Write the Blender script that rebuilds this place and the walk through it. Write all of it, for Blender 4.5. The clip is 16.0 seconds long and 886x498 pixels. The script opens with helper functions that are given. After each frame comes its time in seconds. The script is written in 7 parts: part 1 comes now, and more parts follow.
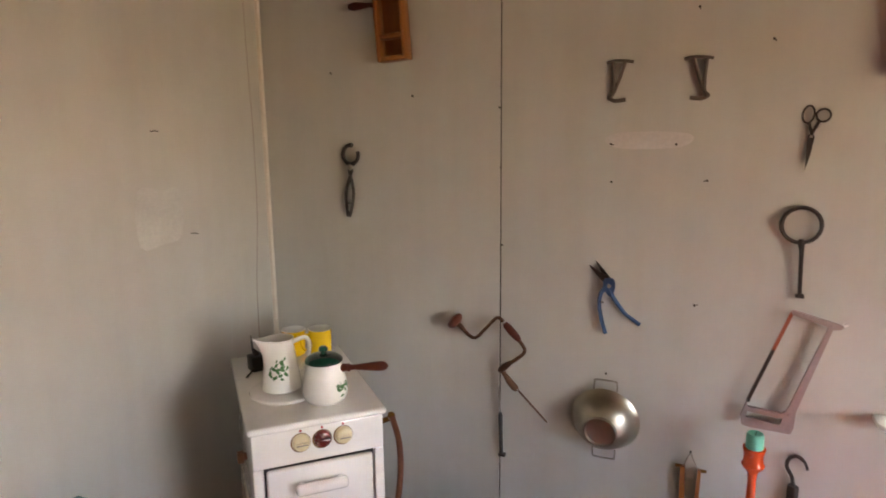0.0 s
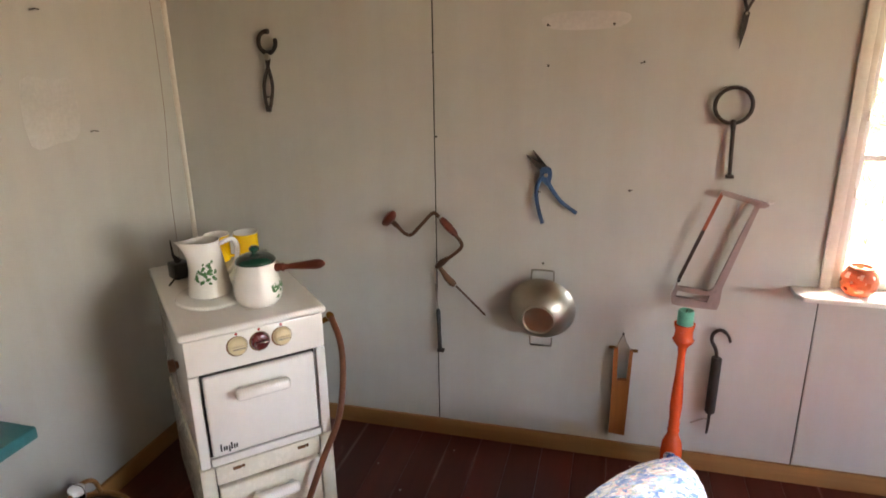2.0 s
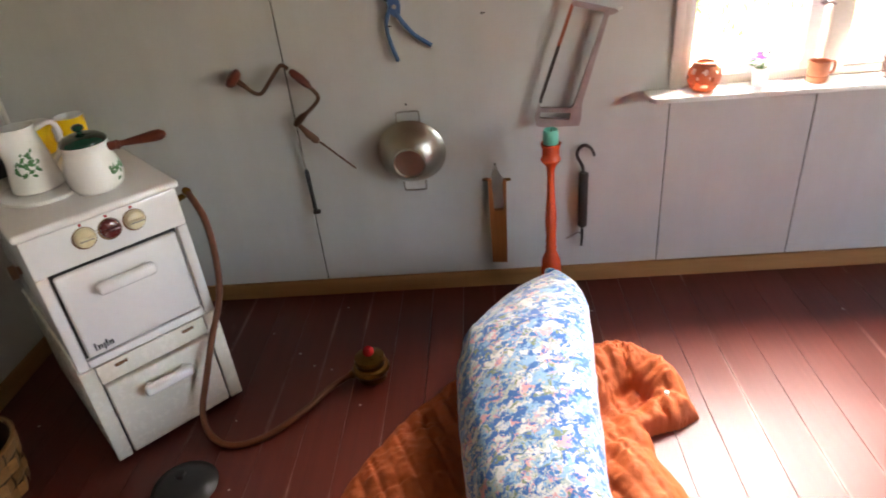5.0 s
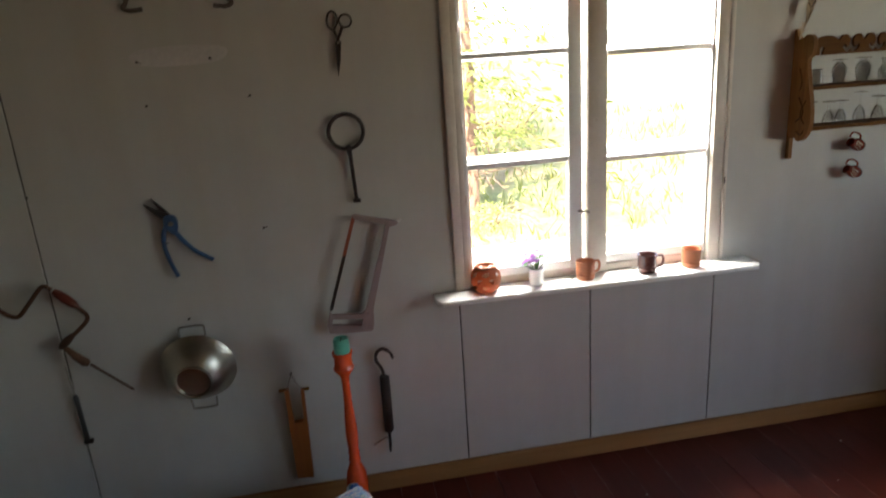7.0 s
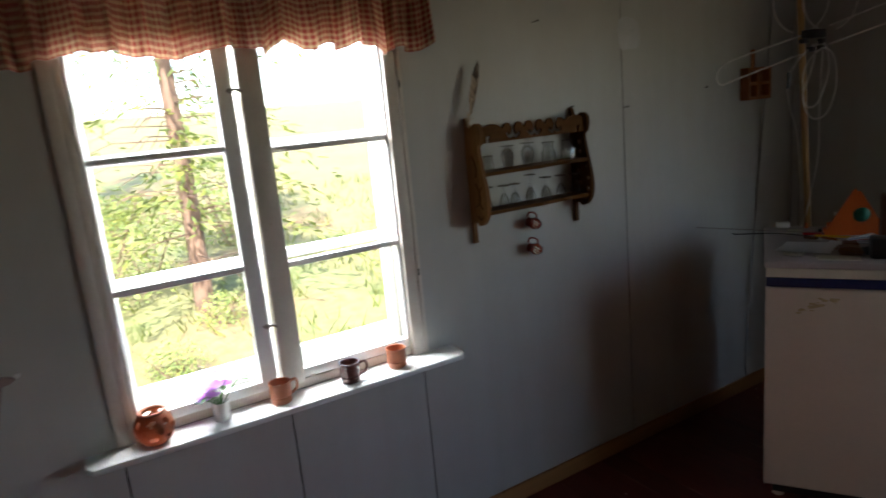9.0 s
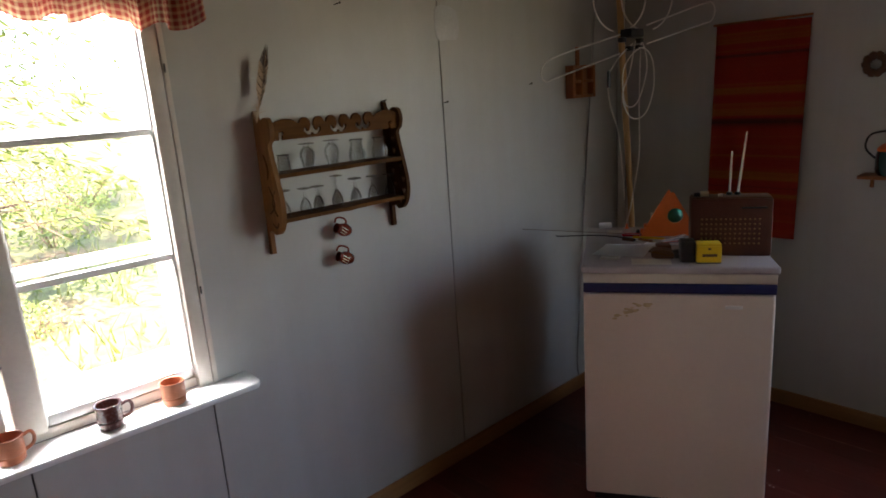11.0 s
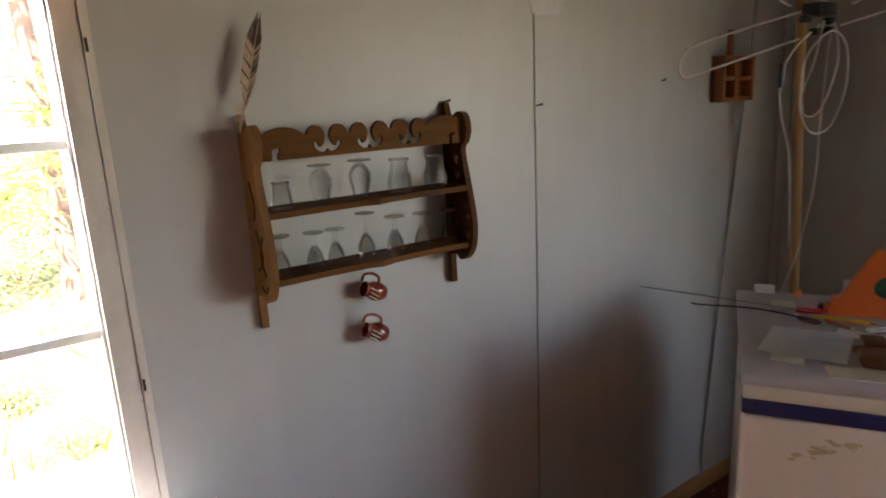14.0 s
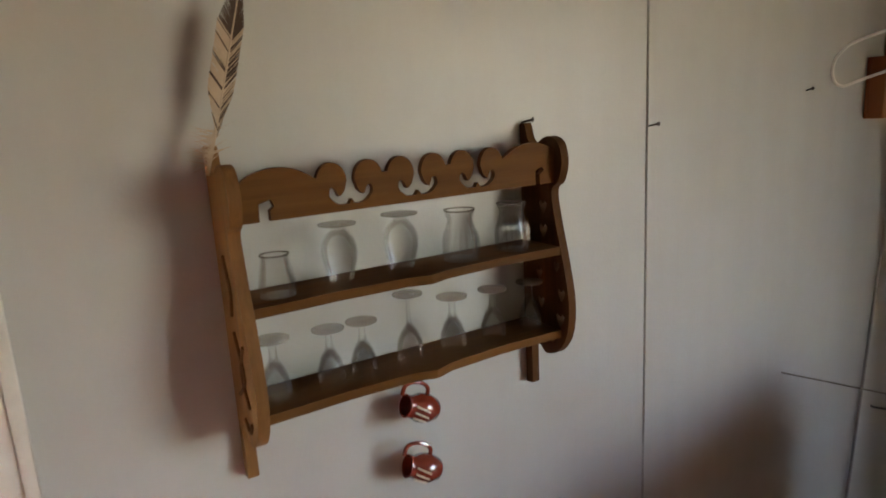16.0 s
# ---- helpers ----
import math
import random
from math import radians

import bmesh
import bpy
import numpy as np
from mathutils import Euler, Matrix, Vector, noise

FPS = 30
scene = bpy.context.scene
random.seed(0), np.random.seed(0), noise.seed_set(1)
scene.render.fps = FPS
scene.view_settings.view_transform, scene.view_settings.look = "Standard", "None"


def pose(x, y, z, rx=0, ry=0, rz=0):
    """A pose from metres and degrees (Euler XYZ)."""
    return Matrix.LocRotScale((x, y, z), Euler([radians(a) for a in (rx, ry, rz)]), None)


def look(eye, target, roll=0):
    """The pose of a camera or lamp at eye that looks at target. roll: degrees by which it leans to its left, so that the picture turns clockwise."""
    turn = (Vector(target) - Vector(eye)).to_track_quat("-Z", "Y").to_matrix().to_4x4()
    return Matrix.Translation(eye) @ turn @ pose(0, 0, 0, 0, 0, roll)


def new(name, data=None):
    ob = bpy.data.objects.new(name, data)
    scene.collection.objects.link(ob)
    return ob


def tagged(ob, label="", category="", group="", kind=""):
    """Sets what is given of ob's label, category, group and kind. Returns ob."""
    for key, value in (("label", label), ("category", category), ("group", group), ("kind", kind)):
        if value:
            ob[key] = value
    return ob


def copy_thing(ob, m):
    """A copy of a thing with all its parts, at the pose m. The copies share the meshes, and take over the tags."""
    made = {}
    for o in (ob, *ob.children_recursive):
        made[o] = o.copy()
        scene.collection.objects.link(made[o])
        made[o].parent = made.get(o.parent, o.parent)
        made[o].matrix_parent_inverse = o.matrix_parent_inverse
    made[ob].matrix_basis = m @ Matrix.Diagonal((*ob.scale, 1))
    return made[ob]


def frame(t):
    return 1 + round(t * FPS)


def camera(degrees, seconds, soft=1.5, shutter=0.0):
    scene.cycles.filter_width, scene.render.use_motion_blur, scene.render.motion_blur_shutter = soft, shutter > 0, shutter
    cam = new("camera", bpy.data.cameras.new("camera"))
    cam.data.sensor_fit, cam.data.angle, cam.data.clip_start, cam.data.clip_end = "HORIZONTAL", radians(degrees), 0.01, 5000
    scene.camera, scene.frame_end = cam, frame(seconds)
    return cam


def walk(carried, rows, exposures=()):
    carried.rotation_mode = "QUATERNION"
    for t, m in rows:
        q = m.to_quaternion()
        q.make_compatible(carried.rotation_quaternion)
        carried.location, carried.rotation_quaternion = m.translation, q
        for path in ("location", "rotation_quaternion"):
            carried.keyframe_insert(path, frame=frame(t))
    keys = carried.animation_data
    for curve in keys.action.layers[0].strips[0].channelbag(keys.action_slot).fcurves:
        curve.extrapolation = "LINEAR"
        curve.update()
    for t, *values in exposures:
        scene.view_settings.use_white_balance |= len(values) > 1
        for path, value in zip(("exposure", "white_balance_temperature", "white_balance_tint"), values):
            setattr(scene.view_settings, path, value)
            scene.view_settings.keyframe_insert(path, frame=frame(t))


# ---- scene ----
# lens and walk
cam = camera(69.4, 16.0, soft=1.7, shutter=0.5)
PATH = [
    (0, (1.271, -2.091, 1.522), (0.502, -0.28, 1.161), -0.7),
    (0.5, (1.22, -2.066, 1.499), (0.577, -0.216, 1.09), -1.3),
    (1, (1.186, -2.066, 1.464), (0.651, -0.2, 0.982), -1.0),
    (1.5, (1.183, -2.067, 1.448), (0.689, -0.207, 0.903), -0.8),
    (2, (1.185, -2.061, 1.427), (0.685, -0.223, 0.817), -0.9),
    (2.5, (1.179, -2.059, 1.404), (0.68, -0.247, 0.721), -1.3),
    (3, (1.199, -2.058, 1.38), (0.702, -0.279, 0.615), -2.2),
    (3.2, (1.168, -2.066, 1.352), (0.711, -0.282, 0.572), -2.0),
    (5.3, (1.234, -2.028, 1.338), (1.17, -0.306, 0.323), -5.8),
    (5.5, (1.245, -2.044, 1.321), (1.255, -0.289, 0.362), -5.2),
    (6, (1.256, -2.008, 1.354), (1.476, -0.212, 0.5), -3.4),
    (6.5, (1.363, -2.006, 1.369), (1.66, -0.149, 0.688), -4.2),
    (7, (1.465, -1.953, 1.42), (1.769, -0.057, 0.864), -3.9),
    (7.5, (1.572, -1.94, 1.462), (1.911, -0.028, 0.982), -3.9),
    (8, (1.656, -1.918, 1.505), (2.221, -0.059, 1.031), -2.3),
    (8.5, (1.701, -1.854, 1.463), (2.542, -0.088, 1.045), -3.5),
    (9, (1.786, -1.788, 1.477), (2.793, -0.11, 1.061), -5.4),
    (9.5, (1.809, -1.734, 1.473), (3.021, -0.204, 1.039), -4.1),
    (10, (1.878, -1.767, 1.466), (3.234, -0.367, 1.013), -4.2),
    (12.5, (2.358, -1.5, 1.468), (3.594, -0.009, 0.966), -3.6),
    (13, (2.392, -1.384, 1.48), (3.649, 0.109, 1.047), -3.8),
    (13.5, (2.47, -1.312, 1.476), (3.675, 0.216, 1.015), -3.0),
    (14, (2.605, -1.223, 1.471), (3.695, 0.386, 1.0), -2.8),
    (14.5, (2.692, -1.144, 1.477), (3.668, 0.54, 1.019), -2.4),
    (15, (2.735, -1.028, 1.476), (3.641, 0.694, 1.01), -1.7),
    (15.5, (2.784, -0.892, 1.466), (3.739, 0.814, 1.045), -3.0),
    (16, (2.82, -0.784, 1.476), (3.838, 0.886, 1.055), -3.2),
]
EXPOSURES = [(0, 5.44, 7800, 24), (1, 5.54, 7900, 21), (2, 5.49, 7900, 19), (3, 5.22, 7800, 18), (5.5, 5.17, 7400, 16), (6, 4.89, 7250, 15), (6.5, 4.64, 7150, 14), (7, 3.67, 6950, 10), (7.5, 3.17, 6600, 8), (8, 2.91, 6320, 7), (9, 2.77, 6170, 8), (10, 2.96, 6300, 10), (12.5, 4.26, 6650, 16), (13.5, 4.27, 6700, 16), (14.5, 4.29, 6700, 15), (15.1, 4.16, 6800, 14), (15.5, 4.1, 6850, 14), (16, 4.69, 6850, 13)]
walk(cam, [(t, look(eye, target, roll)) for t, eye, target, roll in PATH], EXPOSURES)

# ---- light ----
world = bpy.data.worlds.new("sky")
scene.world = world
world.use_nodes = True
wn = world.node_tree.nodes
sky = wn.new("ShaderNodeTexSky")
sky.sky_type = 'NISHITA'
sky.sun_disc = False
sky.sun_elevation = radians(48)
sky.sun_rotation = radians(200)
wn["Background"].inputs[1].default_value = 0.15
world.node_tree.links.new(sky.outputs[0], wn["Background"].inputs[0])
sun = new("sun", bpy.data.lights.new("sun", 'SUN'))
sun.data.energy, sun.data.angle, sun.data.color = 5.0, radians(0.6), (1.0, 0.95, 0.86)
sun.matrix_world = look((-3.5, -4, 16), (2.2, 8, 0))


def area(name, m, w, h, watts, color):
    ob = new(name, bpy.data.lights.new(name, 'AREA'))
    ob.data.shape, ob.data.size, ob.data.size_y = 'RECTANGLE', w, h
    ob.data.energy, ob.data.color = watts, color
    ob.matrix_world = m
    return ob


# lamp in the opening of an assumed east window the walk never turns to
area("assumed_east_window_lamp", look((5.09, -2.6, 1.375), (4.12, -2.36, 1.24)), 1.85, 1.0, 0.5, (1.0, 0.91, 0.82))
# lamp added outside above the north window, in place of sky over the yard
area("north_window_daylight", look((2.295, 0.62, 2.0), (2.25, -0.5, 0.75)), 1.6, 0.8, 35, (0.97, 0.98, 1.0))


# ---- materials ----
def nodes_of(name):
    m = bpy.data.materials.new(name)
    m.use_nodes = True
    return m, m.node_tree.nodes, m.node_tree.links, m.node_tree.nodes["Principled BSDF"]


def noise_tex(n, l, scale, detail=4.0, src=None, stretch=None, rough=0.55):
    tc = n.new("ShaderNodeTexCoord")
    out = tc.outputs["Object"]
    if stretch:
        mp = n.new("ShaderNodeMapping")
        mp.inputs["Scale"].default_value = stretch
        l.new(out, mp.inputs[0])
        out = mp.outputs[0]
    t = n.new("ShaderNodeTexNoise")
    t.inputs["Scale"].default_value, t.inputs["Detail"].default_value, t.inputs["Roughness"].default_value = scale, detail, rough
    l.new(out, t.inputs["Vector"])
    return t.outputs["Fac"]


def ramp(n, l, fac, stops):
    r = n.new("ShaderNodeValToRGB")
    while len(r.color_ramp.elements) < len(stops):
        r.color_ramp.elements.new(0.5)
    for e, (p, c) in zip(r.color_ramp.elements, stops):
        e.position, e.color = p, (*c, 1)
    l.new(fac, r.inputs[0])
    return r.outputs[0]


def mix(n, l, fac, a, b, blend='MIX'):
    m = n.new("ShaderNodeMix")
    m.data_type, m.blend_type = 'RGBA', blend
    for sock, v in ((m.inputs[0], fac), (m.inputs[6], a), (m.inputs[7], b)):
        if isinstance(v, (int, float)):
            sock.default_value = v
        elif isinstance(v, tuple):
            sock.default_value = (*v, 1)
        else:
            l.new(v, sock)
    return m.outputs[2]


def shade(c, k):
    return tuple(min(1.0, v * k) for v in c)


def mat(name, color, rough=0.5, metal=0.0, var=0.18, coarse=6.0, fine=90.0, bump=0.15, stretch=None, dirt=None, dirt_at=0.62, per_object=0.0, coat=0.0, spec=0.5):
    """A surface with variation at two scales, bump and, where given, stains of another colour."""
    m, n, l, b = nodes_of(name)
    big = noise_tex(n, l, coarse, 5, stretch=stretch)
    small = noise_tex(n, l, fine, 3, stretch=stretch)
    col = ramp(n, l, big, [(0.3, shade(color, 1 - var)), (0.7, shade(color, 1 + var))])
    col = mix(n, l, 0.35, col, ramp(n, l, small, [(0.3, shade(color, 1 - var)), (0.7, shade(color, 1 + var * 0.7))]))
    if dirt:
        d = noise_tex(n, l, coarse * 2.3, 8, rough=0.7)
        k = n.new("ShaderNodeMapRange")
        k.inputs[1].default_value, k.inputs[2].default_value = dirt_at, dirt_at + 0.12
        l.new(d, k.inputs[0])
        col = mix(n, l, k.outputs[0], col, dirt)
    if per_object:
        oi = n.new("ShaderNodeObjectInfo")
        k = n.new("ShaderNodeMapRange")
        k.inputs[3].default_value, k.inputs[4].default_value = 1 - per_object, 1 + per_object
        l.new(oi.outputs["Random"], k.inputs[0])
        hv = n.new("ShaderNodeHueSaturation")
        l.new(k.outputs[0], hv.inputs["Value"])
        l.new(col, hv.inputs["Color"])
        col = hv.outputs[0]
    l.new(col, b.inputs["Base Color"])
    rr = n.new("ShaderNodeMapRange")
    rr.inputs[3].default_value, rr.inputs[4].default_value = max(0.03, rough - 0.1), min(1, rough + 0.12)
    l.new(small, rr.inputs[0])
    l.new(rr.outputs[0], b.inputs["Roughness"])
    b.inputs["Metallic"].default_value = metal
    b.inputs["Coat Weight"].default_value = coat
    b.inputs["Specular IOR Level"].default_value = spec
    if bump:
        bp = n.new("ShaderNodeBump")
        bp.inputs["Strength"].default_value, bp.inputs["Distance"].default_value = bump, 0.004
        l.new(small, bp.inputs["Height"])
        l.new(bp.outputs[0], b.inputs["Normal"])
    return m


def wood(name, color, rough=0.45, along='z', grain=60.0, var=0.35, coat=0.0, dirt=None, spec=0.3):
    """Wood with its grain along one axis."""
    s = {'x': (0.06, 1, 1), 'y': (1, 0.06, 1), 'z': (1, 1, 0.06)}[along]
    return mat(name, color, rough, 0, var, 9.0, grain, 0.2, s, dirt, per_object=0.08, coat=coat, spec=spec)


M = {}
# painted hardboard: pale grey-beige, with soft blotches of damp and hand marks
def wall_paint(name, base):
    m, n, l, b = nodes_of(name)
    big = noise_tex(n, l, 1.3, 4)
    mid = noise_tex(n, l, 7.0, 6, rough=0.65)
    streak = noise_tex(n, l, 9.0, 4, stretch=(1, 1, 0.08))
    fine = noise_tex(n, l, 160.0, 3)
    col = ramp(n, l, big, [(0.3, shade(base, 0.88)), (0.7, shade(base, 1.07))])
    col = mix(n, l, 0.28, col, ramp(n, l, mid, [(0.35, shade(base, 0.84)), (0.65, shade(base, 1.08))]))
    col = mix(n, l, 0.26, col, ramp(n, l, streak, [(0.35, (base[0] * 0.86, base[1] * 0.82, base[2] * 0.76)), (0.62, shade(base, 1.05))]))
    l.new(col, b.inputs["Base Color"])
    b.inputs["Roughness"].default_value = 0.42
    bp = n.new("ShaderNodeBump")
    bp.inputs["Strength"].default_value, bp.inputs["Distance"].default_value = 0.12, 0.003
    l.new(fine, bp.inputs["Height"])
    bp2 = n.new("ShaderNodeBump")
    bp2.inputs["Strength"].default_value, bp2.inputs["Distance"].default_value = 0.25, 0.02
    l.new(big, bp2.inputs["Height"])
    l.new(bp.outputs[0], bp2.inputs["Normal"])
    l.new(bp2.outputs[0], b.inputs["Normal"])
    return m


M['wall'] = wall_paint("painted_hardboard", (0.50, 0.488, 0.45))
M['gap'] = mat("dark_gap", (0.05, 0.042, 0.035), 0.9)
M['floor_gap'] = mat("floor_gap_dirt", (0.07, 0.03, 0.024), 0.95)
# ceiling and south wall, out of view, darkened to cut bounced light
M['ceiling'] = mat("darkened_ceiling_board", (0.2, 0.15, 0.1), 0.8)
M['plain'] = mat("darkened_plain_wall", (0.26, 0.22, 0.18), 0.8)
M['base'] = wood("baseboard_wood", (0.31, 0.15, 0.05), 0.6, 'x')
M['base_y'] = wood("baseboard_wood_y", (0.31, 0.15, 0.05), 0.6, 'y')
M['enamel'] = mat("white_enamel", (0.86, 0.83, 0.79), 0.16, 0, 0.04, 5, 60, 0.02, dirt=(0.7, 0.6, 0.45), dirt_at=0.66, coat=0.4)
M['enamel_old'] = mat("aged_enamel", (0.82, 0.78, 0.66), 0.25, 0, 0.05, 4, 60, 0.03, dirt=(0.5, 0.37, 0.2), dirt_at=0.7, coat=0.3)
M['cream'] = mat("cream_bakelite", (0.72, 0.6, 0.36), 0.3, 0, 0.1)
M['maroon'] = mat("maroon_bakelite", (0.11, 0.018, 0.016), 0.25, 0, 0.1, coat=0.3)
M['black'] = mat("black_plastic", (0.015, 0.014, 0.014), 0.4, 0, 0.2)
M['dark_iron'] = mat("dark_forged_iron", (0.045, 0.035, 0.03), 0.55, 0.6, 0.35, 20, 200, 0.5, dirt=(0.11, 0.05, 0.025))
M['steel'] = mat("dull_steel", (0.30, 0.27, 0.24), 0.38, 0.9, 0.25, 14, 200, 0.2, dirt=(0.16, 0.09, 0.05))
M['rusty_iron'] = mat("rust_brown_iron", (0.1, 0.05, 0.028), 0.42, 0.6, 0.35, 18, 180, 0.35, dirt=(0.16, 0.07, 0.03))
M['grey_iron'] = mat("dull_grey_iron", (0.11, 0.092, 0.075), 0.6, 0.35, 0.3, 18, 160, 0.35)
M['alu'] = mat("brushed_aluminium", (0.46, 0.42, 0.35), 0.36, 1.0, 0.12, 10, 150, 0.1)
M['brass'] = mat("old_brass", (0.17, 0.09, 0.022), 0.3, 1.0, 0.25, 16, 150, 0.2)
M['blue'] = mat("blue_painted_steel", (0.035, 0.09, 0.2), 0.4, 0.1, 0.25, 25, 160, 0.2, dirt=(0.05, 0.04, 0.04))
M['sawgrey'] = mat("mauve_grey_steel", (0.33, 0.25, 0.235), 0.5, 0.4, 0.2, 15, 150, 0.25, dirt=(0.16, 0.11, 0.09))
M['redtape'] = mat("red_painted_blade", (0.3, 0.07, 0.03), 0.5)
M['orange_wood'] = mat("orange_gloss_paint", (0.72, 0.085, 0.02), 0.22, 0, 0.12, 10, 90, 0.1, coat=0.5)
M['green_wax'] = mat("green_wax", (0.11, 0.48, 0.34), 0.35, 0, 0.15)
M['wood_red'] = wood("red_brown_wood", (0.1, 0.019, 0.008), 0.35, coat=0.15)
M['wood_honey'] = wood("honey_pine", (0.27, 0.1, 0.028), 0.4)
M['wood_tool'] = wood("orange_brown_wood", (0.30, 0.105, 0.03), 0.4)
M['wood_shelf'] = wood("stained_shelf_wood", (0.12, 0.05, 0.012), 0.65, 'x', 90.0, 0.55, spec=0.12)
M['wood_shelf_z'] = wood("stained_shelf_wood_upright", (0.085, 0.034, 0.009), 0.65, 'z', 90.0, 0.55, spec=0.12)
M['wood_shelf_edge'] = wood("paler_shelf_side", (0.2, 0.092, 0.028), 0.6, 'z', 90.0, 0.6, spec=0.15)
M['pole'] = wood("peeled_pole", (0.45, 0.27, 0.11), 0.55)
M['white_paint'] = mat("white_gloss_paint", (0.8, 0.79, 0.76), 0.3, 0, 0.06, 4, 70, 0.1, dirt=(0.6, 0.56, 0.48), dirt_at=0.7)
M['frame_paint'] = mat("aged_cream_paint", (0.66, 0.6, 0.52), 0.4, 0, 0.1, 8, 80, 0.2, dirt=(0.42, 0.33, 0.23), dirt_at=0.66)
M['terracotta'] = mat("terracotta", (0.40, 0.13, 0.055), 0.5, 0, 0.2, 18, 140, 0.25)
M['darkclay'] = mat("dark_glazed_clay", (0.10, 0.035, 0.03), 0.25, 0, 0.2, 18, 140, 0.1, coat=0.4)
M['glaze'] = mat("red_brown_glaze", (0.22, 0.035, 0.018), 0.2, 0, 0.25, 30, 140, 0.1, coat=0.6)
M['stripe'] = mat("cream_slip", (0.7, 0.62, 0.45), 0.4)
M['yellow'] = mat("yellow_enamel", (0.78, 0.47, 0.015), 0.22, 0, 0.06, coat=0.4)
M['dgreen'] = mat("dark_green_enamel", (0.006, 0.055, 0.035), 0.18, 0, 0.12, coat=0.5)
M['leafdecal'] = mat("green_leaf_print", (0.05, 0.17, 0.055), 0.3, 0, 0.45, 60, 200, 0)
M['hose'] = mat("brown_rubber_hose", (0.15, 0.045, 0.014), 0.5, 0, 0.3, 20, 150, 0.3, dirt=(0.1, 0.04, 0.02))
M['redcap'] = mat("red_plastic", (0.5, 0.02, 0.03), 0.2, coat=0.3)
M['teal'] = mat("teal_paint", (0.03, 0.2, 0.21), 0.4, 0, 0.2, 8, 90, 0.2, dirt=(0.05, 0.1, 0.1))
M['birch'] = mat("birch_bark_strip", (0.27, 0.12, 0.035), 0.45, 0, 0.35, 14, 110, 0.5, dirt=(0.13, 0.05, 0.018), dirt_at=0.6, per_object=0.35)
M['birch_in'] = mat("dark_bark_inside", (0.06, 0.028, 0.012), 0.7, 0, 0.3, 14, 90, 0.4)
M['bottle'] = mat("dark_bottle_glass", (0.008, 0.005, 0.004), 0.06, 0, 0.2, coat=0.6)
M['porcelain'] = mat("white_porcelain", (0.84, 0.82, 0.78), 0.14, 0, 0.06)
M['freezer'] = mat("freezer_enamel", (0.63, 0.53, 0.43), 0.35, 0, 0.05, 3, 60, 0.05, dirt=(0.5, 0.4, 0.3), dirt_at=0.72)
M['freezer_top'] = mat("freezer_top_pinkish", (0.40, 0.355, 0.345), 0.4, 0, 0.1, 4, 60, 0.05)
M['freezer_strip'] = mat("freezer_cream_strip", (0.60, 0.56, 0.44), 0.4, 0, 0.06)
M['navy'] = mat("navy_plastic_strip", (0.006, 0.013, 0.075), 0.42, 0, 0.15)
M['stain'] = mat("rust_smear", (0.47, 0.36, 0.2), 0.7, 0, 0.4, 60, 300, 0.2)
M['rust'] = mat("rusty_grime", (0.22, 0.11, 0.045), 0.8, 0, 0.5, 60)
M['paper'] = mat("white_paper", (0.9, 0.9, 0.9), 0.7, 0, 0.05)
M['toy'] = mat("orange_painted_board", (0.72, 0.14, 0.02), 0.4, 0, 0.12)
M['tealball'] = mat("teal_ball", (0.02, 0.22, 0.15), 0.3)
M['radio'] = mat("brown_radio_case", (0.085, 0.02, 0.006), 0.6, 0, 0.25, 14, 120, 0.3)
M['rdots'] = mat("brass_grille", (0.24, 0.13, 0.05), 0.4, 0.5)
M['pack_yellow'] = mat("yellow_card", (0.8, 0.5, 0.01), 0.45, 0, 0.06)
M['leather'] = mat("brown_leather", (0.12, 0.05, 0.02), 0.5, 0, 0.35)
M['cable_white'] = mat("white_plastic_cable", (0.78, 0.75, 0.69), 0.4, 0, 0.06)
M['cable_dark'] = mat("grey_cable", (0.34, 0.32, 0.3), 0.6, 0, 0.1)
M['silver'] = mat("bright_metal", (0.72, 0.7, 0.66), 0.4, 0.35, 0.1)
M['purple'] = mat("violet_petal", (0.42, 0.13, 0.5), 0.5, 0, 0.25)
M['stem'] = mat("green_leaf", (0.06, 0.16, 0.03), 0.5, 0, 0.3)
M['bark'] = mat("spruce_bark", (0.16, 0.09, 0.06), 0.85, 0, 0.4, 9, 60, 0.8, per_object=0.15)
M['feather_d'] = mat("dark_brown_feather", (0.07, 0.038, 0.022), 0.7, 0, 0.4)
M['feather_l'] = mat("cream_feather", (0.5, 0.37, 0.25), 0.75, 0, 0.3)


def leaf_mat(name, c):
    m, n, l, b = nodes_of(name)
    g = n.new("ShaderNodeNewGeometry")
    col = ramp(n, l, g.outputs["Random Per Island"], [(0.0, shade(c, 0.55)), (0.5, c), (1.0, (min(1, c[0] * 1.7), c[1] * 1.35, c[2]))])
    l.new(col, b.inputs["Base Color"])
    b.inputs["Roughness"].default_value = 0.55
    tr = n.new("ShaderNodeBsdfTranslucent")
    l.new(col, tr.inputs[0])
    mx = n.new("ShaderNodeMixShader")
    mx.inputs[0].default_value = 0.5
    l.new(b.outputs[0], mx.inputs[1])
    l.new(tr.outputs[0], mx.inputs[2])
    l.new(mx.outputs[0], n["Material Output"].inputs[0])
    return m


M['needles'] = leaf_mat("spruce_needles", (0.17, 0.205, 0.05))
M['leaves'] = leaf_mat("bush_leaves", (0.24, 0.3, 0.09))
M['grass'] = leaf_mat("meadow_grass", (0.15, 0.17, 0.04))


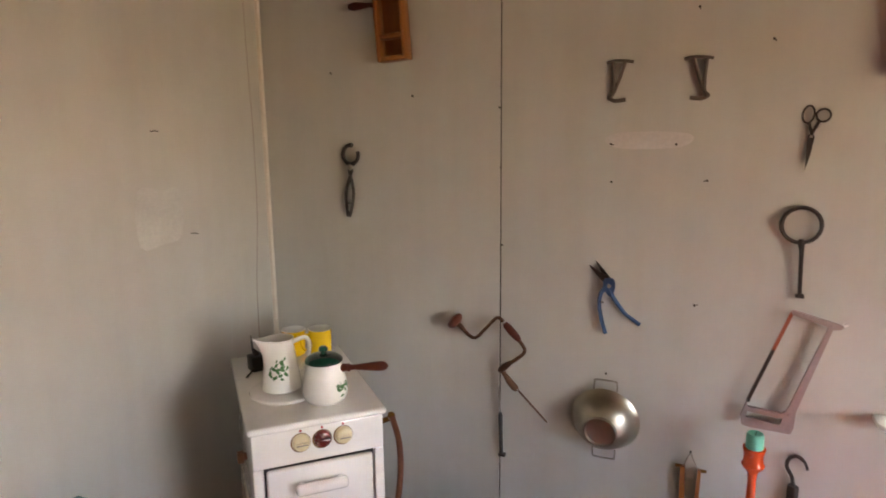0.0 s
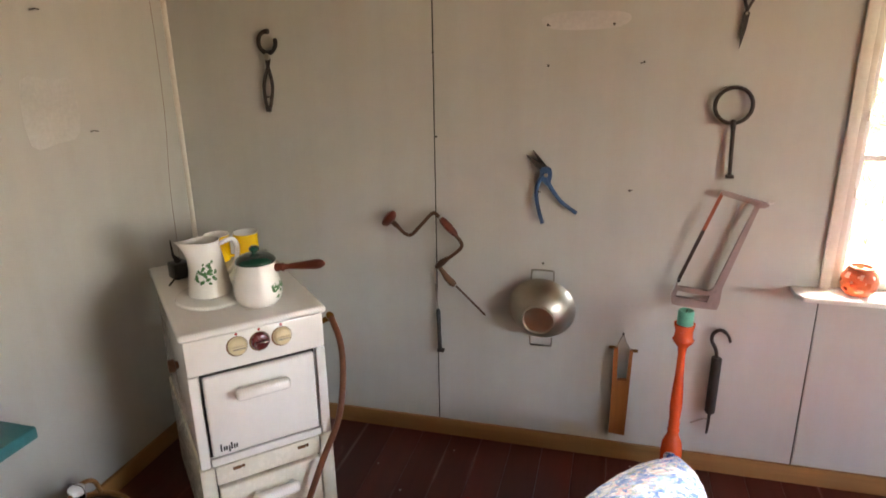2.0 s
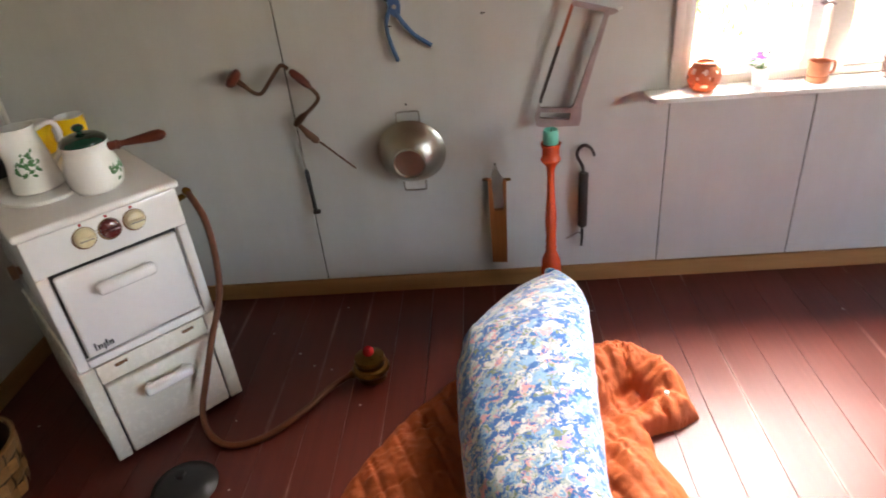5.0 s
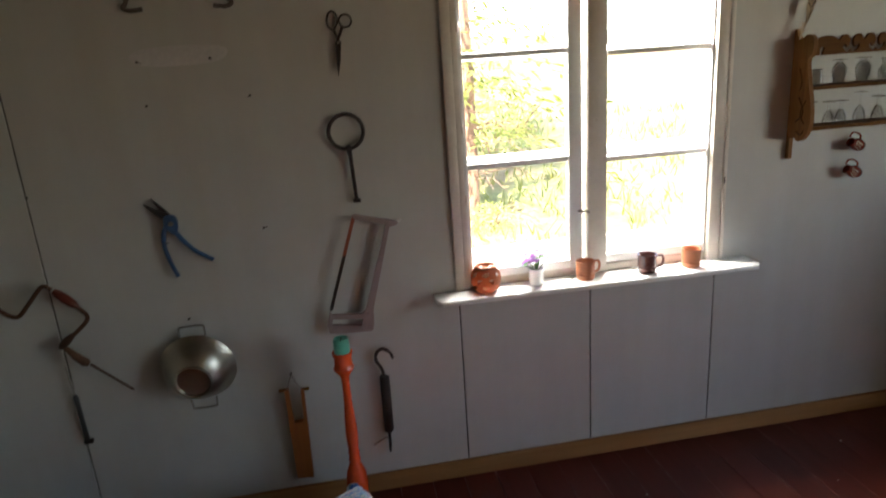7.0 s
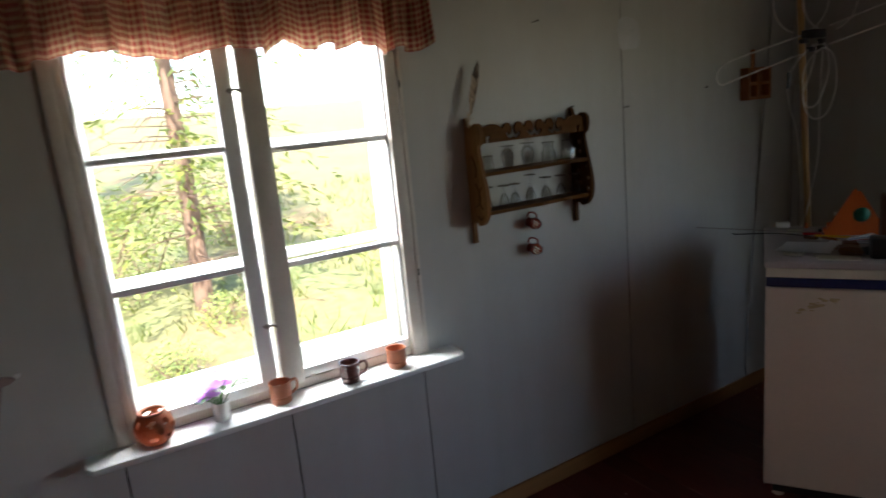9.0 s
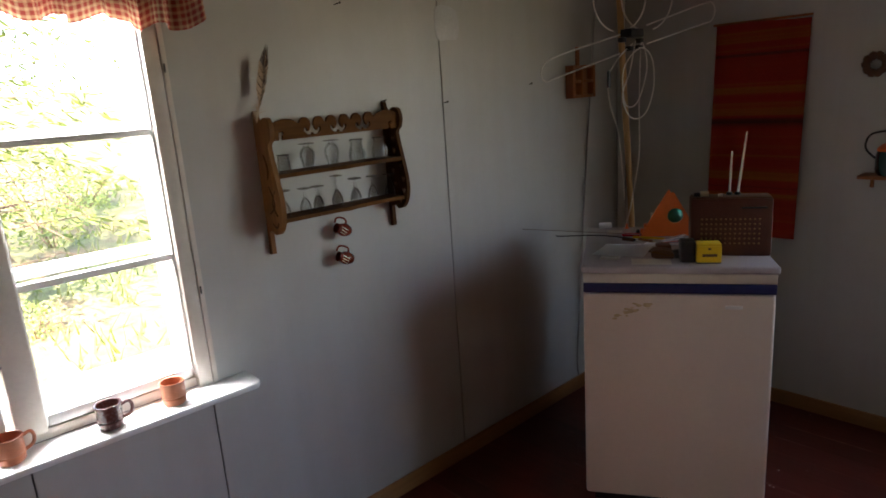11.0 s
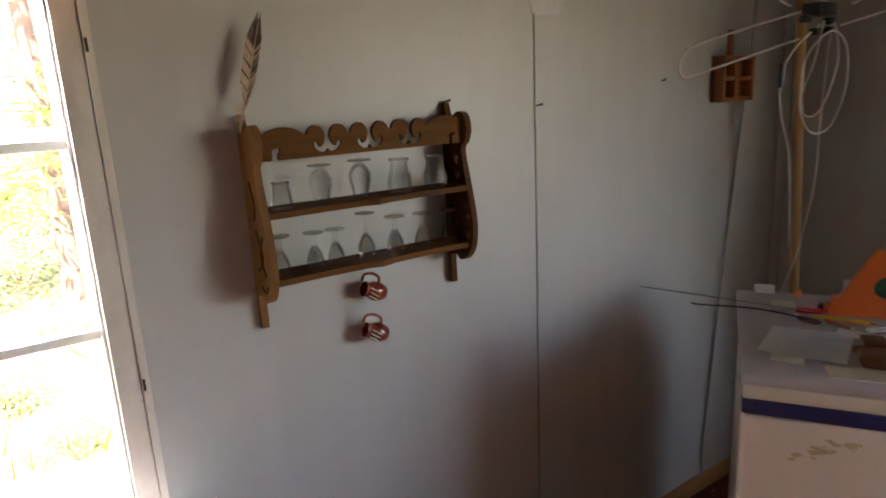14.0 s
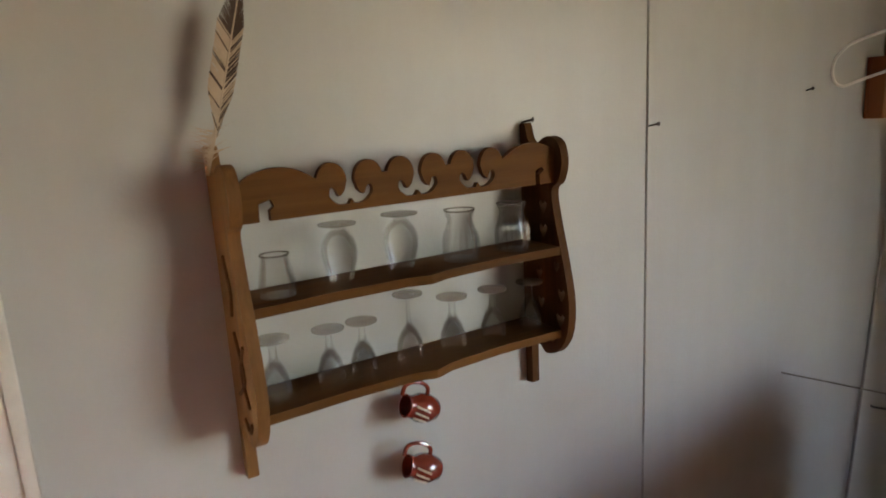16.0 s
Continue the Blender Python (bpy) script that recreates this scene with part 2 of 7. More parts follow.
def ground_mat():
    m, n, l, b = nodes_of("forest_ground")
    a = noise_tex(n, l, 0.8, 6)
    c = noise_tex(n, l, 9.0, 8, rough=0.75)
    col = ramp(n, l, a, [(0.38, (0.17, 0.095, 0.045)), (0.5, (0.11, 0.1, 0.03)), (0.64, (0.1, 0.14, 0.035))])
    col = mix(n, l, 0.5, col, ramp(n, l, c, [(0.35, (0.06, 0.035, 0.018)), (0.65, (0.24, 0.2, 0.09))]))
    l.new(col, b.inputs["Base Color"])
    b.inputs["Roughness"].default_value = 0.95
    return m


M['ground'] = ground_mat()


def glass_mat(name, rough=0.0, tint=(0.95, 0.97, 0.96), gloss=1.0, brighten=0.0):
    """Thin pane: lets light straight through, with gloss by the angle."""
    m, n, l, b = nodes_of(name)
    n.remove(b)
    tr = n.new("ShaderNodeBsdfTransparent")
    tr.inputs[0].default_value = (*tint, 1)
    gl = n.new("ShaderNodeBsdfGlossy")
    gl.inputs["Roughness"].default_value = rough
    fr = n.new("ShaderNodeFresnel")
    fr.inputs[0].default_value = 1.45
    fm = n.new("ShaderNodeMath")
    fm.operation = 'MULTIPLY'
    fm.inputs[1].default_value = gloss
    l.new(fr.outputs[0], fm.inputs[0])
    mx = n.new("ShaderNodeMixShader")
    l.new(fm.outputs[0], mx.inputs[0])
    l.new(tr.outputs[0], mx.inputs[1])
    l.new(gl.outputs[0], mx.inputs[2])
    last = mx
    # white diffuse share brightens the glass, which would mirror a dark room
    if brighten:
        df = n.new("ShaderNodeBsdfDiffuse")
        df.inputs[0].default_value = (0.75, 0.74, 0.7, 1)
        last = n.new("ShaderNodeMixShader")
        last.inputs[0].default_value = brighten
        l.new(mx.outputs[0], last.inputs[1])
        l.new(df.outputs[0], last.inputs[2])
    l.new(last.outputs[0], n["Material Output"].inputs[0])
    return m


M['pane'] = glass_mat("window_glass")
M['glass'] = glass_mat("drinking_glass", 0.02, (0.998, 0.999, 0.998), 0.28, 0.014)
# feet and rims take more white, in place of bright highlights
M['glass_foot'] = glass_mat("whitened_glass", 0.12, (0.95, 0.93, 0.91), 0.4, 0.22)


def stripes(n, l, coord, count, duty, soft=0.08):
    mu = n.new("ShaderNodeMath")
    mu.operation = 'MULTIPLY'
    mu.inputs[1].default_value = count
    l.new(coord, mu.inputs[0])
    fr = n.new("ShaderNodeMath")
    fr.operation = 'PINGPONG'
    fr.inputs[1].default_value = 0.5
    l.new(mu.outputs[0], fr.inputs[0])
    k = n.new("ShaderNodeMapRange")
    k.inputs[1].default_value, k.inputs[2].default_value = duty / 2, duty / 2 + soft
    l.new(fr.outputs[0], k.inputs[0])
    return k.outputs[0]


def floor_mat():
    """Red-brown floor paint, worn pale and scratched along the boards, glossy."""
    m, n, l, b = nodes_of("red_brown_floor_paint")
    oi = n.new("ShaderNodeObjectInfo")
    big = noise_tex(n, l, 1.6, 5)
    grain = noise_tex(n, l, 40.0, 5, stretch=(1, 0.05, 1))
    wear = noise_tex(n, l, 5.0, 9, stretch=(1, 0.3, 1), rough=0.75)
    base = (0.105, 0.02, 0.013)
    col = ramp(n, l, big, [(0.3, shade(base, 0.8)), (0.7, shade(base, 1.25))])
    col = mix(n, l, 0.3, col, ramp(n, l, grain, [(0.3, shade(base, 0.6)), (0.7, shade(base, 1.4))]))
    k = n.new("ShaderNodeMapRange")
    k.inputs[1].default_value, k.inputs[2].default_value = 0.66, 0.74
    l.new(wear, k.inputs[0])
    col = mix(n, l, k.outputs[0], col, (0.21, 0.09, 0.07))
    # paint rubbed pale along the edges of the boards
    tc = n.new("ShaderNodeTexCoord")
    sp = n.new("ShaderNodeSeparateXYZ")
    l.new(tc.outputs["Object"], sp.inputs[0])
    ad = n.new("ShaderNodeMath")
    ad.inputs[1].default_value = 0.378
    l.new(sp.outputs[0], ad.inputs[0])
    edge = stripes(n, l, ad.outputs[0], 1 / 0.1145, 0.05, 0.05)
    inv = n.new("ShaderNodeMath")
    inv.operation = 'SUBTRACT'
    inv.inputs[0].default_value = 1.0
    l.new(edge, inv.inputs[1])
    rub = noise_tex(n, l, 3.0, 6, stretch=(1.5, 0.6, 1), rough=0.6)
    rk = n.new("ShaderNodeMapRange")
    rk.inputs[1].default_value, rk.inputs[2].default_value, rk.inputs[4].default_value = 0.53, 0.68, 0.5
    l.new(rub, rk.inputs[0])
    mm = n.new("ShaderNodeMath")
    mm.operation = 'MULTIPLY'
    l.new(inv.outputs[0], mm.inputs[0])
    l.new(rk.outputs[0], mm.inputs[1])
    col = mix(n, l, mm.outputs[0], col, (0.33, 0.2, 0.16))
    # specks of white paint and plaster
    vo = n.new("ShaderNodeTexVoronoi")
    vo.inputs["Scale"].default_value = 16
    l.new(tc.outputs["Object"], vo.inputs["Vector"])
    sk = n.new("ShaderNodeMapRange")
    sk.inputs[1].default_value, sk.inputs[2].default_value, sk.inputs[3].default_value, sk.inputs[4].default_value = 0.06, 0.075, 0.8, 0.0
    l.new(vo.outputs["Distance"], sk.inputs[0])
    pick = n.new("ShaderNodeMath")
    pick.operation = 'GREATER_THAN'
    pick.inputs[1].default_value = 0.78
    sr = n.new("ShaderNodeSeparateColor")
    l.new(vo.outputs["Color"], sr.inputs[0])
    l.new(sr.outputs[0], pick.inputs[0])
    both = n.new("ShaderNodeMath")
    both.operation = 'MULTIPLY'
    l.new(sk.outputs[0], both.inputs[0])
    l.new(pick.outputs[0], both.inputs[1])
    col = mix(n, l, both.outputs[0], col, (0.55, 0.48, 0.44))
    kr = n.new("ShaderNodeMapRange")
    kr.inputs[3].default_value, kr.inputs[4].default_value = 0.85, 1.15
    l.new(oi.outputs["Random"], kr.inputs[0])
    hv = n.new("ShaderNodeHueSaturation")
    l.new(kr.outputs[0], hv.inputs["Value"])
    l.new(col, hv.inputs["Color"])
    l.new(hv.outputs[0], b.inputs["Base Color"])
    rr = n.new("ShaderNodeMapRange")
    rr.inputs[3].default_value, rr.inputs[4].default_value = 0.22, 0.52
    b.inputs["Specular IOR Level"].default_value = 0.38
    l.new(wear, rr.inputs[0])
    l.new(rr.outputs[0], b.inputs["Roughness"])
    bp = n.new("ShaderNodeBump")
    bp.inputs["Strength"].default_value, bp.inputs["Distance"].default_value = 0.25, 0.003
    l.new(grain, bp.inputs["Height"])
    l.new(bp.outputs[0], b.inputs["Normal"])
    return m


M['floor'] = floor_mat()


def floral_mat():
    """White cotton printed with blue, pink and green sprays."""
    m, n, l, b = nodes_of("floral_cotton")
    tc = n.new("ShaderNodeTexCoord")
    col = (0.62, 0.62, 0.58)
    warp = n.new("ShaderNodeTexNoise")
    warp.inputs["Scale"].default_value = 45
    l.new(tc.outputs["Object"], warp.inputs["Vector"])
    vec = n.new("ShaderNodeMix")
    vec.data_type, vec.blend_type = 'RGBA', 'LINEAR_LIGHT'
    vec.inputs[0].default_value = 0.03
    l.new(tc.outputs["Object"], vec.inputs[6])
    l.new(warp.outputs["Color"], vec.inputs[7])
    for sc, edge, c in ((24, 0.5, (0.36, 0.42, 0.38)), (36, 0.545, (0.62, 0.3, 0.31)), (27, 0.53, (0.2, 0.38, 0.58)), (33, 0.518, (0.02, 0.12, 0.38)), (52, 0.57, (0.03, 0.16, 0.4)), (44, 0.59, (0.16, 0.22, 0.13))):
        t = n.new("ShaderNodeTexNoise")
        t.inputs["Scale"].default_value, t.inputs["Detail"].default_value, t.inputs["Roughness"].default_value = sc, 4.5, 0.62
        mp = n.new("ShaderNodeMapping")
        mp.inputs["Location"].default_value = (sc * 1.7, sc * 0.3, 4 - sc)
        mp.inputs["Scale"].default_value = (0.75, 1.2, 1)
        turn = n.new("ShaderNodeMapping")
        turn.inputs["Rotation"].default_value = (0, 0, -0.65)
        l.new(vec.outputs[2], turn.inputs[0])
        l.new(turn.outputs[0], mp.inputs[0])
        l.new(mp.outputs[0], t.inputs["Vector"])
        k = n.new("ShaderNodeMapRange")
        k.inputs[1].default_value, k.inputs[2].default_value = edge, edge + 0.035
        l.new(t.outputs["Fac"], k.inputs[0])
        col = mix(n, l, k.outputs[0], col, c)
    l.new(col, b.inputs["Base Color"])
    b.inputs["Roughness"].default_value = 0.85
    b.inputs["Sheen Weight"].default_value = 0.2
    wv = noise_tex(n, l, 400.0, 2)
    bp = n.new("ShaderNodeBump")
    bp.inputs["Strength"].default_value, bp.inputs["Distance"].default_value = 0.3, 0.002
    l.new(wv, bp.inputs["Height"])
    l.new(bp.outputs[0], b.inputs["Normal"])
    return m


M['floral'] = floral_mat()
M['quilt'] = mat("orange_quilted_nylon", (0.42, 0.08, 0.013), 0.72, 0, 0.14, 8, 120, 0.3)


def plaid_mat():
    """Red and cream gingham cotton, lit through from behind."""
    m, n, l, b = nodes_of("gingham_cotton")
    uv = n.new("ShaderNodeUVMap")
    sp = n.new("ShaderNodeSeparateXYZ")
    l.new(uv.outputs[0], sp.inputs[0])
    a = stripes(n, l, sp.outputs[0], 62, 0.5)
    c = stripes(n, l, sp.outputs[1], 62, 0.5)
    red, cream = (0.34, 0.055, 0.04), (0.6, 0.43, 0.25)
    one = mix(n, l, a, red, cream)
    two = mix(n, l, c, red, cream)
    col = mix(n, l, 0.5, one, two)
    l.new(col, b.inputs["Base Color"])
    b.inputs["Roughness"].default_value = 0.85
    tr = n.new("ShaderNodeBsdfTranslucent")
    l.new(col, tr.inputs[0])
    mx = n.new("ShaderNodeMixShader")
    mx.inputs[0].default_value = 0.38
    l.new(b.outputs[0], mx.inputs[1])
    l.new(tr.outputs[0], mx.inputs[2])
    l.new(mx.outputs[0], n["Material Output"].inputs[0])
    return m


M['plaid'] = plaid_mat()


def woven_mat(name, colors, scale, axis):
    """Woven stripes across one axis."""
    m, n, l, b = nodes_of(name)
    tc = n.new("ShaderNodeTexCoord")
    sp = n.new("ShaderNodeSeparateXYZ")
    l.new(tc.outputs["Object"], sp.inputs[0])
    t = n.new("ShaderNodeTexNoise")
    t.noise_dimensions = '1D'
    t.inputs["Scale"].default_value, t.inputs["Detail"].default_value = scale, 3
    l.new(sp.outputs[axis], t.inputs["W"])
    r = ramp(n, l, t.outputs["Fac"], [(0.32 + 0.4 * i / max(1, len(colors) - 1), c) for i, c in enumerate(colors)])
    fine = noise_tex(n, l, 300.0, 2)
    col = mix(n, l, 0.25, r, ramp(n, l, fine, [(0.3, (0.02, 0.01, 0.01)), (0.7, (0.5, 0.2, 0.1))]))
    l.new(col, b.inputs["Base Color"])
    b.inputs["Roughness"].default_value = 0.9
    bp = n.new("ShaderNodeBump")
    bp.inputs["Strength"].default_value, bp.inputs["Distance"].default_value = 0.5, 0.004
    l.new(fine, bp.inputs["Height"])
    l.new(bp.outputs[0], b.inputs["Normal"])
    return m


M['tapestry'] = woven_mat("red_woven_wool", [(0.09, 0.014, 0.01), (0.72, 0.03, 0.012), (0.76, 0.05, 0.014), (0.78, 0.18, 0.02), (0.72, 0.04, 0.014)], 14, 2)
M['ragrug'] = woven_mat("rag_rug_weave", [(0.1, 0.12, 0.3), (0.55, 0.5, 0.42), (0.4, 0.08, 0.12), (0.12, 0.3, 0.28), (0.6, 0.45, 0.2), (0.35, 0.35, 0.5)], 22, 0)


# ---- mesh helpers ----
def finish(name, bm, material, smooth=40):
    me = bpy.data.meshes.new(name)
    bmesh.ops.recalc_face_normals(bm, faces=bm.faces)
    bm.to_mesh(me)
    bm.free()
    me.materials.append(material)
    if smooth:
        me.polygons.foreach_set("use_smooth", [True] * len(me.polygons))
        me.set_sharp_from_angle(angle=radians(smooth))
    return me


def part(name, bm, material, parent, label="", smooth=40):
    ob = new(name, finish(name, bm, material, smooth))
    ob.parent = parent
    if label:
        ob["label"] = label
    return ob


def thing(name, label, category, m=None, group="", kind=""):
    ob = new(name)
    ob.empty_display_size = 0.05
    if m is not None:
        ob.matrix_world = m
    return tagged(ob, label, category, group, kind)


def solid(name, bm, material, label="", category="", m=None, group="", kind="", smooth=40):
    ob = new(name, finish(name, bm, material, smooth))
    if m is not None:
        ob.matrix_world = m
    return tagged(ob, label, category, group, kind)


def box(bm, x0, x1, y0, y1, z0, z1, bevel=0.0, seg=2):
    r = bmesh.ops.create_cube(bm, size=1)
    vs = r["verts"]
    for v in vs:
        v.co = Vector(((x0 + x1) / 2 + v.co.x * (x1 - x0), (y0 + y1) / 2 + v.co.y * (y1 - y0), (z0 + z1) / 2 + v.co.z * (z1 - z0)))
    if bevel:
        es = list({e for v in vs for e in v.link_edges})
        bmesh.ops.bevel(bm, geom=es, offset=bevel, segments=seg, affect='EDGES', profile=0.5)
    return bm


def boxed(*a, **k):
    return box(bmesh.new(), *a, **k)


def tube(bm, pts, r, seg=8, closed=False, caps=True):
    """A swept tube; r is a number or a list along the points."""
    pts = [Vector(p) for p in pts]
    rs = r if isinstance(r, (list, tuple)) else [r] * len(pts)
    n = len(pts)
    rings, up = [], None
    for i, p in enumerate(pts):
        a = pts[(i - 1) % n] if closed or i else p
        b = pts[(i + 1) % n] if closed or i < n - 1 else p
        d = (b - a).normalized()
        if up is None:
            up = d.orthogonal().normalized()
        up = (up - d * up.dot(d)).normalized()
        side = d.cross(up)
        rings.append([bm.verts.new(p + (up * math.cos(2 * math.pi * k / seg) + side * math.sin(2 * math.pi * k / seg)) * rs[i]) for k in range(seg)])
    for i in range(n if closed else n - 1):
        a, b = rings[i], rings[(i + 1) % n]
        for k in range(seg):
            bm.faces.new((a[k], a[(k + 1) % seg], b[(k + 1) % seg], b[k]))
    if caps and not closed:
        bm.faces.new(rings[0][::-1])
        bm.faces.new(rings[-1])
    return bm


def tubed(*a, **k):
    return tube(bmesh.new(), *a, **k)


def spline(pts, steps=8, closed=False):
    """A smooth curve through points."""
    pts = [Vector(p) for p in pts]
    n = len(pts)
    out = []
    for i in range(n if closed else n - 1):
        if closed:
            p0, p1, p2, p3 = pts[(i - 1) % n], pts[i], pts[(i + 1) % n], pts[(i + 2) % n]
        else:
            p0, p1, p2, p3 = pts[max(i - 1, 0)], pts[i], pts[i + 1], pts[min(i + 2, n - 1)]
        for s in range(steps):
            t = s / steps
            out.append(0.5 * (2 * p1 + (p2 - p0) * t + (2 * p0 - 5 * p1 + 4 * p2 - p3) * t * t + (3 * p1 - p0 - 3 * p2 + p3) * t ** 3))
    if not closed:
        out.append(pts[-1])
    return out


def lathe(bm, prof, seg=24, m=None):
    """A turned shape about z from (radius, height) pairs."""
    m = m or Matrix()
    rings = []
    for r, z in prof:
        if r < 1e-5:
            rings.append([bm.verts.new(m @ Vector((0, 0, z)))])
        else:
            rings.append([bm.verts.new(m @ Vector((r * math.cos(2 * math.pi * k / seg), r * math.sin(2 * math.pi * k / seg), z))) for k in range(seg)])
    for a, b in zip(rings, rings[1:]):
        for k in range(seg):
            q = [a[k % len(a)], a[(k + 1) % len(a)], b[(k + 1) % len(b)], b[k % len(b)]]
            q = list(dict.fromkeys(q))
            if len(q) > 2:
                bm.faces.new(q)
    return bm


def lathed(*a, **k):
    return lathe(bmesh.new(), *a, **k)


def plate(bm, outer, holes, thick, m=None):
    """A flat board cut to an outline in x and z, with holes, thick along y (from 0 to thick)."""
    m = m or Matrix()
    edges = []
    for loop in [outer, *holes]:
        vs = [bm.verts.new((p[0], 0, p[1])) for p in loop]
        edges += [bm.edges.new((a, b)) for a, b in zip(vs, vs[1:] + vs[:1])]
    r = bmesh.ops.triangle_fill(bm, edges=edges, use_beauty=True, use_dissolve=False)
    faces = [g for g in r["geom"] if isinstance(g, bmesh.types.BMFace)]
    e = bmesh.ops.extrude_face_region(bm, geom=faces)
    for v in [g for g in e["geom"] if isinstance(g, bmesh.types.BMVert)]:
        v.co.y += thick
    bmesh.ops.transform(bm, matrix=m, verts=bm.verts)
    return bm


def plated(outer, holes, thick, m=None):
    return plate(bmesh.new(), outer, holes, thick, m)


def ring2d(cx, cz, r, n=12, sx=1.0, a0=0.0):
    return [(cx + sx * r * math.cos(a0 + 2 * math.pi * k / n), cz + r * math.sin(a0 + 2 * math.pi * k / n)) for k in range(n)]


def curve2d(pts, steps=5, closed=True):
    return [(p.x, p.z) for p in spline([(a, 0, b) for a, b in pts], steps, closed)]


# ---- the room ----
WX0, WX1, WY0, CEIL = -0.378, 4.97, -4.3, 2.3
WIN = (1.842, 2.748, 0.70, 1.80)  # window opening in the north wall
floor = solid("floor", boxed(WX0 - 0.2, WX1 + 0.2, WY0 - 0.2, 0.2, -0.16, -0.022), M['floor_gap'], "red-brown painted board floor, worn and scratched", "floor", kind="structure")
ceiling = solid("ceiling", boxed(WX0 - 0.2, WX1 + 0.2, WY0 - 0.2, 0.2, CEIL, CEIL + 0.1), M['ceiling'], "board ceiling, unseen, darkened to cut bounced light", "ceiling", kind="structure")


def wall_with_hole(along, face, out, a0, a1, hole):
    """A thick wall along x or y, its room side at face, reaching to out, with one opening (a, a, z, z)."""
    bm = bmesh.new()
    parts = [(a0, a1, -0.1, CEIL + 0.05)] if not hole else [
        (a0, hole[0], -0.1, CEIL + 0.05), (hole[1], a1, -0.1, CEIL + 0.05), (hole[0], hole[1], -0.1, hole[2]), (hole[0], hole[1], hole[3], CEIL + 0.05)]
    for p0, p1, z0, z1 in parts:
        if along == 'x':
            box(bm, p0, p1, min(face, out), max(face, out), z0, z1)
        else:
            box(bm, min(face, out), max(face, out), p0, p1, z0, z1)
    return bm


wall_north = solid("wall_north", wall_with_hole('x', 0.006, 0.17, WX0 - 0.2, WX1 + 0.2, WIN), M['gap'], "pale painted hardboard wall hung with tools", "wall", kind="structure", smooth=0)
wall_west = solid("wall_west", wall_with_hole('y', WX0, WX0 - 0.15, WY0, 0.004, None), M['wall'], "pale painted wall with patched spots", "wall", kind="structure", smooth=0)
EWIN = (-3.6, -1.6, 0.85, 1.9)
wall_east = solid("wall_east", wall_with_hole('y', WX1 + 0.006, WX1 + 0.17, WY0, 0.004, EWIN), M['gap'], "pale painted hardboard wall", "wall", kind="structure", smooth=0)
wall_south = solid("wall_south", wall_with_hole('x', WY0, WY0 - 0.15, WX0 - 0.2, WX1 + 0.2, None), M['plain'], "plain wall, unseen, darkened to cut bounced light", "wall", kind="structure", smooth=0)
solid("baseboard", boxed(WX0 + 0.012, WX1, -0.014, -0.0005, 0, 0.066, bevel=0.003), M['base'], "brown wooden baseboard", "baseboard", kind="structure")
solid("baseboard", boxed(WX0 + 0.0005, WX0 + 0.014, WY0, -0.015, 0, 0.066, bevel=0.003), M['base_y'], "brown wooden baseboard", "baseboard", kind="structure")
solid("baseboard", boxed(WX1 - 0.014, WX1 - 0.0005, WY0, -0.015, 0, 0.066, bevel=0.003), M['base_y'], "brown wooden baseboard", "baseboard", kind="structure")


solid("trim", lathed([(0, 0.067), (0.011, 0.067), (0.011, CEIL - 0.001), (0, CEIL - 0.001)], 12, pose(WX0 + 0.0025, -0.0025, 0)), M['frame_paint'], "narrow painted moulding in the corner", "trim", kind="structure")
# thin tube that draws a fine brown line down the wall
solid("wire", tubed(spline([(0, 0, 2.28), (0.001, -0.004, 1.9), (0.0005, 0.006, 1.5), (0.001, -0.002, 1.2), (0, -0.03, 0.92), (0.0005, -0.034, 0.6)], 6), 0.0006, 5), M['rust'], "thin brown line down the wall beside the corner", "wire", pose(WX0 + 0.0016, -0.075, 0))


